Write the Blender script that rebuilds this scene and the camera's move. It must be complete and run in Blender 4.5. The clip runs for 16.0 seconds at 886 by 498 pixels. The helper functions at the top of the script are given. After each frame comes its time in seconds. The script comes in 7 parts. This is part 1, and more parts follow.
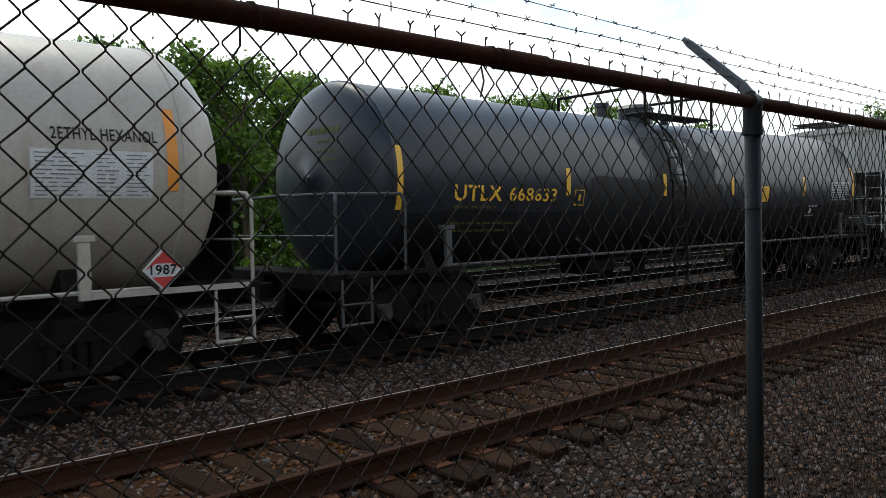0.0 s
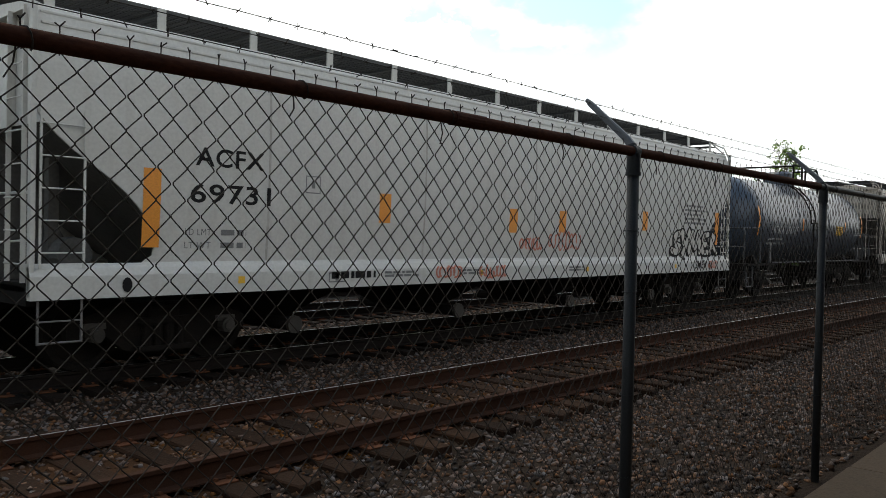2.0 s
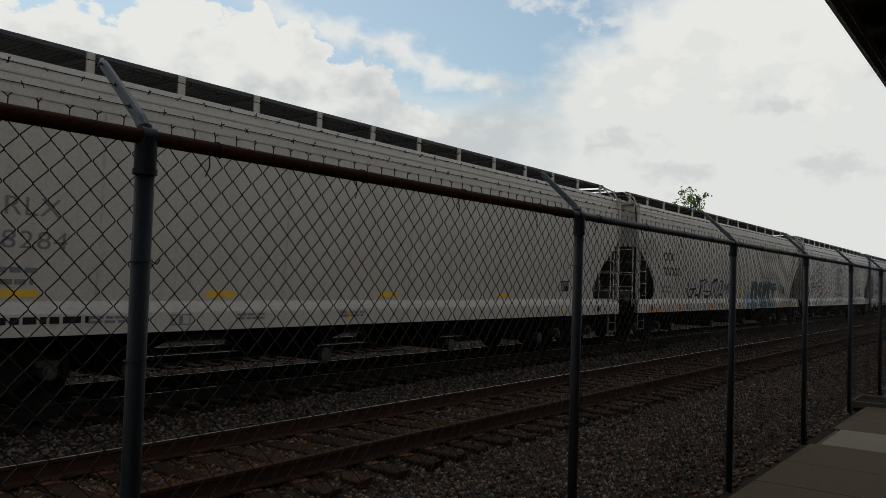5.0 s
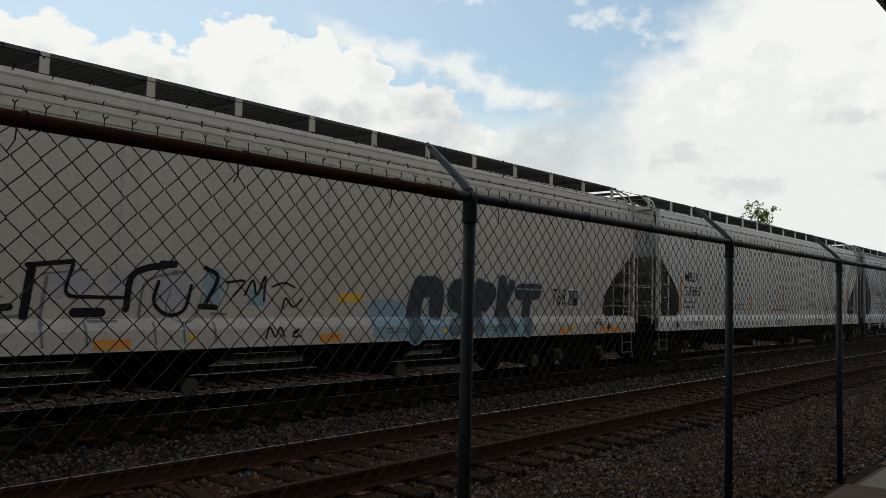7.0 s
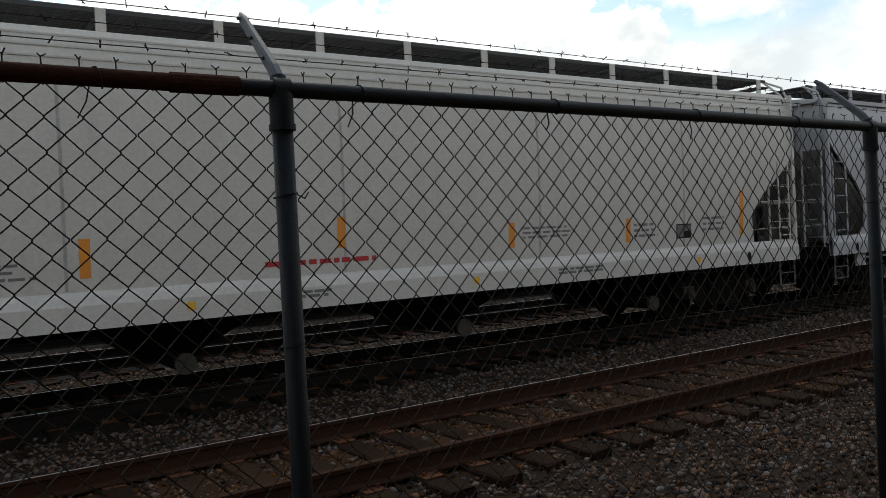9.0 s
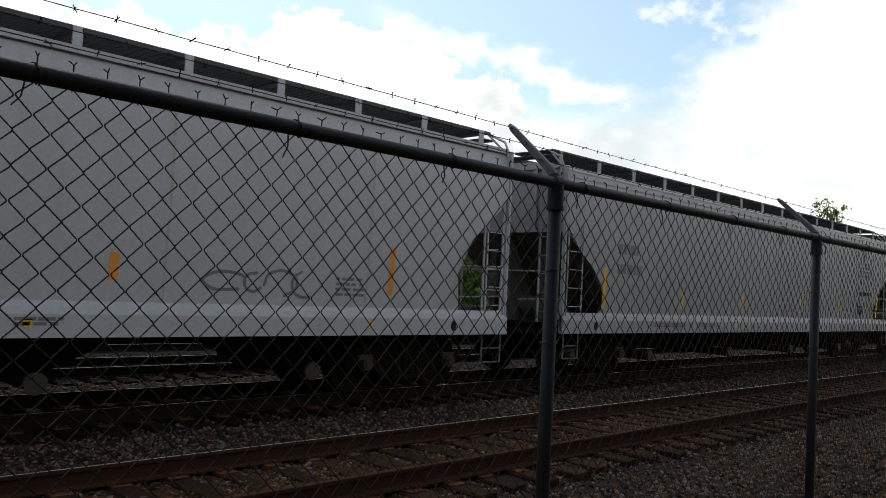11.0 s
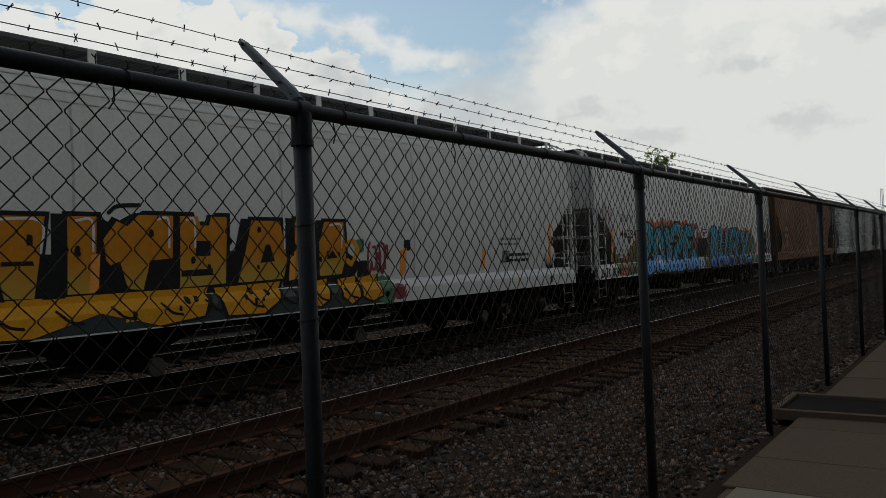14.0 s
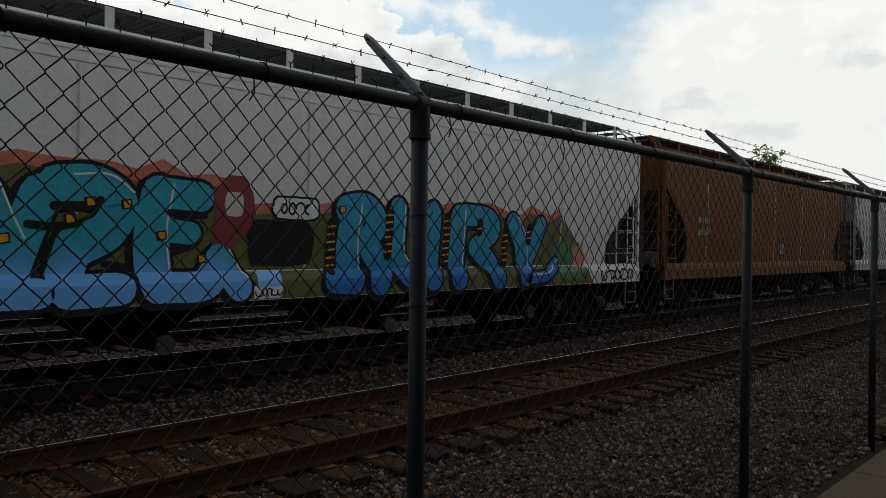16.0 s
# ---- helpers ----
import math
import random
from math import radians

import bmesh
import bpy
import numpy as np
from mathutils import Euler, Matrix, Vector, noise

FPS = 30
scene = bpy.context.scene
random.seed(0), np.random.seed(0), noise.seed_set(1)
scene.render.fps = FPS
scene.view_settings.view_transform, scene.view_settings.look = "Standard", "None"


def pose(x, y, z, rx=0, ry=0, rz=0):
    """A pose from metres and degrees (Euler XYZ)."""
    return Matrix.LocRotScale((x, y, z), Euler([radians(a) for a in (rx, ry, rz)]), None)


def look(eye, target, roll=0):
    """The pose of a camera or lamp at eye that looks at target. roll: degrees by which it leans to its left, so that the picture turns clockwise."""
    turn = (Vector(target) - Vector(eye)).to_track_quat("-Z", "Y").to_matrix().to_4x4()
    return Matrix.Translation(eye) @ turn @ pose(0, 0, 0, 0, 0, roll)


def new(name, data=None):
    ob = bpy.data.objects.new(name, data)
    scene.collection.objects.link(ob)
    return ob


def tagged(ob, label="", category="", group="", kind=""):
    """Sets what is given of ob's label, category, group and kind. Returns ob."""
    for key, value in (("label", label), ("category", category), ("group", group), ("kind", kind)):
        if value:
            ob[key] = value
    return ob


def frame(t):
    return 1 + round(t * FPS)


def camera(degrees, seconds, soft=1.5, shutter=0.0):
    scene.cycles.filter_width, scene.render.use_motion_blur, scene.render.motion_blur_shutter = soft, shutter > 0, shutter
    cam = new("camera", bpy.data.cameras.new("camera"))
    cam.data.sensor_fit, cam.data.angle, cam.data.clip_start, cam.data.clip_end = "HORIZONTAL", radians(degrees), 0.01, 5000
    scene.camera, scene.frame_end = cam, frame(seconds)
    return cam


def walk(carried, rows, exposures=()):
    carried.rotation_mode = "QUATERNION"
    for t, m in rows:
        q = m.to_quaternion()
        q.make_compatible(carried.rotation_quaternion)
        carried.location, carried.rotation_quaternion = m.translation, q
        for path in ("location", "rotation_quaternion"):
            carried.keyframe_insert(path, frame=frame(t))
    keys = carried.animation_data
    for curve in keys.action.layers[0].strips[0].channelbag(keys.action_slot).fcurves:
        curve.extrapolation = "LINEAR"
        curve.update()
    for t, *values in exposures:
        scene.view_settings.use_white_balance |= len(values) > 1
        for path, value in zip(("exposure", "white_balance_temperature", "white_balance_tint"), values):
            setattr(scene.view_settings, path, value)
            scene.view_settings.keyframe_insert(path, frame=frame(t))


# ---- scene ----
# ---- camera and light ----
FOV = 57.44
PATH = [(0.0, -2.681, -1.371, 1.727, -42.929, -2.089, 1.321),
        (0.5, -2.907, -1.358, 1.73, -45.834, -1.608, -0.861),
        (1.0, -3.306, -1.568, 1.689, -47.877, -2.948, -3.798),
        (1.5, -3.441, -1.754, 1.731, -48.96, -2.236, -1.143),
        (2.0, -3.393, -1.913, 1.699, -48.3, -0.989, -1.265),
        (2.5, -3.052, -1.876, 1.694, -47.755, 0.858, -0.159),
        (3.0, -2.667, -1.806, 1.683, -48.741, 0.732, 2.196),
        (3.5, -2.382, -1.926, 1.77, -54.386, 3.159, -2.995),
        (4.0, -2.064, -2.009, 1.739, -56.095, 3.028, -0.1),
        (4.2, -1.931, -2.075, 1.754, -53.659, 1.898, -3.957),
        (6.3, -0.313, -2.21, 1.654, -54.487, 2.384, 2.496),
        (6.5, -0.188, -2.171, 1.679, -54.294, 1.908, -2.315),
        (7.0, 0.197, -2.278, 1.673, -49.433, 3.308, -1.4),
        (7.5, 0.749, -2.117, 1.713, -43.961, 4.552, -7.426),
        (8.0, 1.202, -2.028, 1.716, -38.971, 2.636, -7.016),
        (8.5, 1.685, -1.945, 1.718, -40.805, 0.55, 3.759),
        (9.0, 2.126, -2.094, 1.689, -34.158, -0.859, 2.949),
        (9.5, 2.546, -2.116, 1.658, -34.214, -1.74, -0.176),
        (10.0, 3.014, -2.128, 1.693, -35.069, 0.839, 1.039),
        (10.2, 3.057, -2.112, 1.681, -37.787, 1.05, -1.759),
        (12.3, 4.16, -1.887, 1.654, -54.229, 3.935, 0.7),
        (12.5, 4.224, -1.833, 1.668, -55.065, 3.374, -0.9),
        (13.0, 4.279, -1.798, 1.648, -56.353, 3.072, -0.136),
        (13.5, 4.279, -1.815, 1.645, -57.863, 1.698, 0.736),
        (14.0, 4.235, -1.822, 1.627, -55.221, 0.711, 2.391),
        (14.5, 4.226, -1.818, 1.652, -55.35, 0.048, 0.574),
        (15.0, 4.222, -1.785, 1.656, -54.593, -0.308, 0.177),
        (15.5, 4.172, -1.819, 1.646, -52.084, -0.45, 0.059),
        (16.0, 4.132, -1.838, 1.651, -48.695, -0.221, -0.764)]
cam = camera(FOV, 16.0, soft=0.8, shutter=0.03)

world = bpy.data.worlds.new("sky")
scene.world = world
world.use_nodes = True
SUN_ELEV, SUN_AZ = 58.0, 20.0      # azimuth from +Y towards +X


def build_world():
    nt = world.node_tree
    n, l = nt.nodes, nt.links
    n.clear()
    out = n.new("ShaderNodeOutputWorld")
    bg = n.new("ShaderNodeBackground")
    sky = n.new("ShaderNodeTexSky")
    sky.sky_type, sky.sun_disc = "NISHITA", False
    sky.sun_elevation, sky.sun_rotation = radians(SUN_ELEV), radians(SUN_AZ)
    sky.dust_density = 2.0
    co = n.new("ShaderNodeTexCoord")
    mp = n.new("ShaderNodeMapping")
    mp.inputs["Scale"].default_value = (1.0, 1.0, 1.5)
    mp.inputs["Location"].default_value = CLOUD_SHIFT
    l.new(co.outputs["Generated"], mp.inputs["Vector"])

    def cloud_noise(scale, detail, rough):
        t = n.new("ShaderNodeTexNoise")
        t.inputs["Scale"].default_value, t.inputs["Detail"].default_value, t.inputs["Roughness"].default_value = scale, detail, rough
        l.new(mp.outputs["Vector"], t.inputs["Vector"])
        return t.outputs["Fac"]

    def ranged(src, a, b, c, d, smooth=False):
        t = n.new("ShaderNodeMapRange")
        if smooth:
            t.interpolation_type = "SMOOTHSTEP"
        t.inputs["From Min"].default_value, t.inputs["From Max"].default_value = a, b
        t.inputs["To Min"].default_value, t.inputs["To Max"].default_value = c, d
        l.new(src, t.inputs["Value"])
        return t.outputs["Result"]

    def math_(op, a, b):
        t = n.new("ShaderNodeMath")
        t.operation = op
        for k, q in enumerate((a, b)):
            if isinstance(q, float):
                t.inputs[k].default_value = q
            else:
                l.new(q, t.inputs[k])
        return t.outputs[0]

    up = n.new("ShaderNodeSeparateXYZ")
    l.new(co.outputs["Generated"], up.inputs[0])
    az = math_("MULTIPLY", math_("ARCTAN2", up.outputs["X"], up.outputs["Y"]), 57.296)
    el = math_("MULTIPLY", math_("ARCSINE", up.outputs["Z"], 0.0), 57.296)
    heap = cloud_noise(6.5, 12.0, 0.6)
    wide = cloud_noise(2.2, 4.0, 0.5)
    puff = cloud_noise(17.0, 7.0, 0.52)
    curl = cloud_noise(38.0, 6.0, 0.6)
    swirl = cloud_noise(9.0, 6.0, 0.6)
    flat = n.new("ShaderNodeCombineXYZ")
    l.new(math_("ADD", az, math_("MULTIPLY", math_("SUBTRACT", swirl, 0.5), 9.0)), flat.inputs["X"])
    l.new(math_("ADD", el, math_("MULTIPLY", math_("SUBTRACT", puff, 0.5), 5.0)), flat.inputs["Y"])

    def puffs(rows):
        """The largest of several round lobes, each (azimuth, elevation, half width, half height) in degrees."""
        best = None
        for a, e, ra, re in rows:
            d = n.new("ShaderNodeVectorMath")
            d.operation = "SUBTRACT"
            d.inputs[1].default_value = (a, e, 0)
            l.new(flat.outputs[0], d.inputs[0])
            m = n.new("ShaderNodeVectorMath")
            m.operation = "MULTIPLY"
            m.inputs[1].default_value = (1 / ra, 1 / re, 0)
            l.new(d.outputs["Vector"], m.inputs[0])
            k = n.new("ShaderNodeVectorMath")
            k.operation = "LENGTH"
            l.new(m.outputs["Vector"], k.inputs[0])
            v = math_("SUBTRACT", 1.0, k.outputs["Value"])
            best = v if best is None else math_("MAXIMUM", best, v)
        return best

    # a bank of heaped cumulus
    bank = puffs(((14, 13.5, 6, 4.2), (22, 13.0, 5, 4.4), (28.5, 13.2, 4.2, 3.6), (35.0, 14.6, 3.9, 4.0), (39.4, 14.2, 3.3, 4.1), (42.4, 13.4, 3.0, 3.9), (46.5, 12.0, 4.2, 3.0), (36, 9.0, 22, 5.5)))
    heaped = ranged(math_("ADD", bank, math_("MULTIPLY", math_("SUBTRACT", curl, 0.5), 0.75)), 0.0, 0.13, 0.0, 1.0, True)
    # a torn streak that falls from the bank's top towards the right
    line = math_("SUBTRACT", math_("ADD", math_("MULTIPLY", az, 0.2576), math_("MULTIPLY", el, 0.966)), 27.9)
    line = math_("ABSOLUTE", math_("ADD", line, math_("MULTIPLY", math_("SUBTRACT", swirl, 0.5), 3.0)), 0.0)
    torn = math_("ADD", math_("SUBTRACT", 1.0, math_("MULTIPLY", line, 0.62)), math_("MULTIPLY", math_("SUBTRACT", puff, 0.5), 2.6))
    torn = math_("MULTIPLY", ranged(torn, 0.05, 0.9, 0.0, 0.85, True), math_("MULTIPLY", ranged(az, 38.0, 43.0, 0.0, 1.0, True), ranged(az, 56.0, 62.0, 1.0, 0.0, True)))
    wisps = ranged(math_("ADD", puffs(((60, 19.2, 4.0, 1.2), (66, 17.5, 5, 2), (50, 21.5, 7, 1.6))), math_("MULTIPLY", math_("SUBTRACT", curl, 0.5), 2.4)), 0.1, 0.9, 0.0, 0.6, True)
    # a bright veil down the line, and haze towards the horizon
    edge = math_("SUBTRACT", az, math_("MULTIPLY", math_("MAXIMUM", math_("SUBTRACT", el, 13.7), 0.0), 1.35))
    edge = math_("ADD", edge, math_("MULTIPLY", math_("SUBTRACT", puff, 0.5), 9.0))
    veil = math_("MULTIPLY", ranged(edge, 57.5, 63.5, 0.0, 1.0, True), ranged(az, 110.0, 150.0, 1.0, 0.0, True))
    haze = ranged(math_("ADD", el, math_("MULTIPLY", math_("SUBTRACT", swirl, 0.5), 5.0)), 10.5, 14.0, 0.92, 0.0, True)
    # broken cloud over the rest of the sky
    beyond = math_("MAXIMUM", math_("MAXIMUM", ranged(az, 12.0, 4.0, 0.0, 1.0, True), ranged(az, 105.0, 120.0, 0.0, 1.0, True)), ranged(el, 21.0, 27.0, 0.0, 1.0, True))
    cover = math_("ADD", math_("MULTIPLY", heap, 0.75), math_("MULTIPLY", wide, 0.25))
    cover = math_("SUBTRACT", cover, ranged(up.outputs["Z"], 0.45, 0.8, 0.0, 0.2))
    broken = math_("MULTIPLY", ranged(cover, 0.40, 0.54, 0.0, 1.0, True), beyond)
    fac = math_("MAXIMUM", math_("MAXIMUM", math_("MAXIMUM", heaped, torn), math_("MAXIMUM", veil, haze)), math_("MAXIMUM", broken, wisps))
    # bright heads, greyer bellies, a few grey shreds in the veil
    shreds = ranged(math_("ADD", puffs(((75.8, 12.4, 3.4, 1.3), (79.5, 8.0, 3.5, 1.6), (70, 7.5, 4, 1.2), (84, 13.5, 3, 1.5), (66, 9.5, 3, 1.0))), math_("MULTIPLY", math_("SUBTRACT", curl, 0.5), 1.8)), 0.0, 0.8, 0.0, 0.5, True)
    belly = math_("ADD", math_("MULTIPLY", math_("SUBTRACT", swirl, 0.5), 2.2), math_("MULTIPLY", math_("SUBTRACT", puff, 0.5), 1.6))
    belly = ranged(math_("ADD", belly, math_("MULTIPLY", math_("SUBTRACT", el, 12.5), 0.12)), -0.40, 0.36, 0.0, 1.0, True)
    lit = math_("SUBTRACT", math_("MAXIMUM", belly, math_("MULTIPLY", veil, 0.78)), shreds)
    tone = n.new("ShaderNodeMix")
    tone.data_type = "RGBA"
    tone.inputs["A"].default_value, tone.inputs["B"].default_value = (5.9, 6.6, 7.3, 1), (8.5, 9.1, 9.6, 1)
    l.new(lit, tone.inputs["Factor"])
    blue = n.new("ShaderNodeMix")
    blue.data_type, blue.blend_type = "RGBA", "MULTIPLY"
    blue.inputs["Factor"].default_value = 1.0
    blue.inputs["B"].default_value = (SKY_BLUE * 0.86, SKY_BLUE, SKY_BLUE * 1.0, 1)
    l.new(sky.outputs["Color"], blue.inputs["A"])
    mix = n.new("ShaderNodeMix")
    mix.data_type = "RGBA"
    l.new(fac, mix.inputs["Factor"])
    l.new(blue.outputs["Result"], mix.inputs["A"])
    l.new(tone.outputs["Result"], mix.inputs["B"])
    l.new(mix.outputs["Result"], bg.inputs["Color"])
    bg.inputs["Strength"].default_value = SKY
    l.new(bg.outputs["Background"], out.inputs["Surface"])


SKY_BLUE = 1.3
SKY = 0.13
CLOUD_SHIFT = (0.3, 0.0, 0.0)
build_world()
sun = new("sun", bpy.data.lights.new("sun", "SUN"))
sun.data.energy, sun.data.angle, sun.data.color = 0.35, radians(12), (1.0, 0.95, 0.88)
sun.matrix_world = look((0, 0, 60), Vector((0, 0, 60)) - Vector((math.sin(radians(SUN_AZ)) * math.cos(radians(SUN_ELEV)),
                        math.cos(radians(SUN_AZ)) * math.cos(radians(SUN_ELEV)), math.sin(radians(SUN_ELEV)))))
EXPOSURES = [(t, e, 6850 if t == 0 else 7200, 10) for t, e in ((0, 0.55), (0.8, 0.52), (1.5, 0.55), (2.5, 0.25), (3.0, 0.05), (3.4, -0.28), (4.0, -0.55), (6.5, -0.42), (7.0, -0.35), (7.5, -0.43), (8.0, -0.5), (8.5, -0.2), (9.0, 0.08), (9.5, 0.42), (10.2, 0.4), (12.4, -0.62), (14.0, -0.6), (15, -0.42), (16, -0.3))]
walk(cam, [(t, pose(x, y, z, 90 + p, r, w)) for t, x, y, z, w, p, r in PATH], EXPOSURES)


# ---- materials ----
def mat(name, base, rough=0.7, metal=0.0, vary=0.25, scale=6.0, other=None, stretch=(1, 1, 1), bump=0.2, fine=60.0, streak=0.0, spec=0.5, per=0.0):
    """Base colour broken up at two scales, with an optional second colour (dirt, rust) and a fine relief."""
    m = bpy.data.materials.new(name)
    m.use_nodes = True
    n, l = m.node_tree.nodes, m.node_tree.links
    b = n["Principled BSDF"]
    b.inputs["Roughness"].default_value, b.inputs["Metallic"].default_value = rough, metal
    b.inputs["Specular IOR Level"].default_value = spec
    co = n.new("ShaderNodeTexCoord")
    mp = n.new("ShaderNodeMapping")
    mp.inputs["Scale"].default_value = stretch
    l.new(co.outputs["Object"], mp.inputs["Vector"])
    vec = mp.outputs["Vector"]
    if per:
        oi = n.new("ShaderNodeObjectInfo")
        add = n.new("ShaderNodeVectorMath")
        add.operation = "MULTIPLY_ADD"
        cmb = n.new("ShaderNodeCombineXYZ")
        for k in "XYZ":
            l.new(oi.outputs["Random"], cmb.inputs[k])
        l.new(cmb.outputs[0], add.inputs[0])
        add.inputs[1].default_value = (37, 53, 71)
        l.new(mp.outputs["Vector"], add.inputs[2])
        vec = add.outputs[0]
    big = n.new("ShaderNodeTexNoise")
    big.inputs["Scale"].default_value, big.inputs["Detail"].default_value = scale, 6.0
    big.inputs["Roughness"].default_value = 0.65
    l.new(vec, big.inputs["Vector"])
    small = n.new("ShaderNodeTexNoise")
    small.inputs["Scale"].default_value, small.inputs["Detail"].default_value = fine, 4.0
    l.new(vec, small.inputs["Vector"])
    other = other or tuple(c * 0.45 for c in base)
    ramp = n.new("ShaderNodeValToRGB")
    ramp.color_ramp.elements[0].position, ramp.color_ramp.elements[1].position = 0.5 - 0.28, 0.5 + 0.2
    ramp.color_ramp.elements[0].color, ramp.color_ramp.elements[1].color = (1, 1, 1, 1), (0, 0, 0, 1)
    l.new(big.outputs["Fac"], ramp.inputs["Fac"])
    f1 = n.new("ShaderNodeMath")
    f1.operation = "MULTIPLY"
    f1.inputs[1].default_value = vary
    l.new(ramp.outputs["Color"], f1.inputs[0])
    mix = n.new("ShaderNodeMix")
    mix.data_type = "RGBA"
    mix.inputs["A"].default_value, mix.inputs["B"].default_value = (*base, 1), (*other, 1)
    l.new(f1.outputs[0], mix.inputs["Factor"])
    last = mix.outputs["Result"]
    if streak:
        st = n.new("ShaderNodeTexNoise")
        st.inputs["Scale"].default_value, st.inputs["Detail"].default_value = 3.0, 5.0
        mp2 = n.new("ShaderNodeMapping")
        mp2.inputs["Scale"].default_value = (2.2, 2.2, 0.16)
        l.new(co.outputs["Object"], mp2.inputs["Vector"])
        l.new(mp2.outputs["Vector"], st.inputs["Vector"])
        r2 = n.new("ShaderNodeMapRange")
        r2.inputs["From Min"].default_value, r2.inputs["From Max"].default_value = 0.5, 0.78
        r2.inputs["To Max"].default_value = streak
        l.new(st.outputs["Fac"], r2.inputs["Value"])
        mx = n.new("ShaderNodeMix")
        mx.data_type = "RGBA"
        mx.inputs["B"].default_value = (*other, 1)
        l.new(r2.outputs["Result"], mx.inputs["Factor"])
        l.new(last, mx.inputs["A"])
        last = mx.outputs["Result"]
    hv = n.new("ShaderNodeHueSaturation")
    mr = n.new("ShaderNodeMapRange")
    mr.inputs["To Min"].default_value, mr.inputs["To Max"].default_value = 1 - vary * 0.4, 1 + vary * 0.4
    mr.inputs["From Min"].default_value, mr.inputs["From Max"].default_value = 0.3, 0.7
    l.new(small.outputs["Fac"], mr.inputs["Value"])
    val = mr.outputs["Result"]
    if per:
        oi2 = n.new("ShaderNodeObjectInfo")
        pr = n.new("ShaderNodeMapRange")
        pr.inputs["To Min"].default_value, pr.inputs["To Max"].default_value = 1 - per, 1 + per
        l.new(oi2.outputs["Random"], pr.inputs["Value"])
        mm = n.new("ShaderNodeMath")
        mm.operation = "MULTIPLY"
        l.new(val, mm.inputs[0])
        l.new(pr.outputs["Result"], mm.inputs[1])
        val = mm.outputs[0]
    l.new(val, hv.inputs["Value"])
    l.new(last, hv.inputs["Color"])
    l.new(hv.outputs["Color"], b.inputs["Base Color"])
    bp = n.new("ShaderNodeBump")
    bp.inputs["Strength"].default_value, bp.inputs["Distance"].default_value = bump, 0.01
    l.new(small.outputs["Fac"], bp.inputs["Height"])
    l.new(bp.outputs["Normal"], b.inputs["Normal"])
    return m


def island(m, amount, tint=None):
    """Vary a material's colour from stone to stone or leaf to leaf."""
    n, l = m.node_tree.nodes, m.node_tree.links
    g = n.new("ShaderNodeNewGeometry")
    pr = n.new("ShaderNodeMapRange")
    pr.inputs["To Min"].default_value, pr.inputs["To Max"].default_value = 1 - amount, 1 + amount
    l.new(g.outputs["Random Per Island"], pr.inputs["Value"])
    b = n["Principled BSDF"]
    src = b.inputs["Base Color"].links[0].from_socket
    hv = n.new("ShaderNodeHueSaturation")
    l.new(src, hv.inputs["Color"])
    l.new(pr.outputs["Result"], hv.inputs["Value"])
    if tint:
        pr2 = n.new("ShaderNodeMapRange")
        pr2.inputs["To Min"].default_value, pr2.inputs["To Max"].default_value = tint
        wn = n.new("ShaderNodeTexWhiteNoise")
        wn.noise_dimensions = "1D"
        l.new(g.outputs["Random Per Island"], wn.inputs["W"])
        l.new(wn.outputs["Value"], pr2.inputs["Value"])
        l.new(pr2.outputs["Result"], hv.inputs["Saturation"])
    l.new(hv.outputs["Color"], b.inputs["Base Color"])
    return m


M = {}
M["ballast"] = mat("ballast_bed", (0.026, 0.016, 0.010), 0.95, vary=0.6, scale=3.0, fine=45, bump=1.0, spec=0.08)
M["stone"] = island(mat("ballast_stone", (0.100, 0.064, 0.047), 0.9, vary=0.4, scale=9, fine=90, spec=0.08), 0.85, (0.3, 1.5))
# bed and ties: oil stain plus the shade under the train, painted in
M["oily_shade"] = mat("oil_blackened_ballast", (0.010, 0.0085, 0.0075), 0.9, vary=0.6, scale=3.0, other=(0.02, 0.015, 0.012), fine=45, bump=1.0, spec=0.08)
M["oily_shade_tie"] = mat("oil_blackened_tie_wood", (0.012, 0.008, 0.006), 0.95, vary=0.6, scale=2.0, stretch=(1, 0.25, 1), other=(0.022, 0.014, 0.009), bump=0.8, fine=70, per=0.4, spec=0.08)
M["soil"] = mat("earth_and_grass", (0.06, 0.068, 0.026), 0.95, vary=0.6, scale=0.4, other=(0.13, 0.11, 0.07), fine=9, spec=0.08)
M["tie"] = mat("weathered_tie_wood", (0.030, 0.0138, 0.0066), 0.95, vary=0.6, scale=2.0, stretch=(1, 0.25, 1), other=(0.014, 0.010, 0.008), bump=0.8, fine=70, per=0.4, spec=0.08)
M["rail"] = mat("rusty_rail_steel", (0.046, 0.018, 0.009), 0.9, 0.0, vary=0.5, scale=5, other=(0.035, 0.024, 0.02), fine=80, spec=0.08)
M["railtop"] = mat("polished_rail_head", (0.45, 0.44, 0.42), 0.32, 1.0, vary=0.2, scale=8, stretch=(0.1, 1, 1), other=(0.25, 0.2, 0.17))
M["rust"] = mat("rusty_iron_plate", (0.11, 0.042, 0.020), 0.9, 0.1, vary=0.5, scale=14, other=(0.07, 0.03, 0.018), fine=120, spec=0.08)
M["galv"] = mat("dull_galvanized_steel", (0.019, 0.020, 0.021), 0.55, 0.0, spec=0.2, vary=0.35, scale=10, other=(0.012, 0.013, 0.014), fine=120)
M["arm"] = mat("weathered_zinc_arm", (0.085, 0.09, 0.096), 0.5, 0.3, vary=0.35, scale=12, other=(0.06, 0.06, 0.062), fine=100)
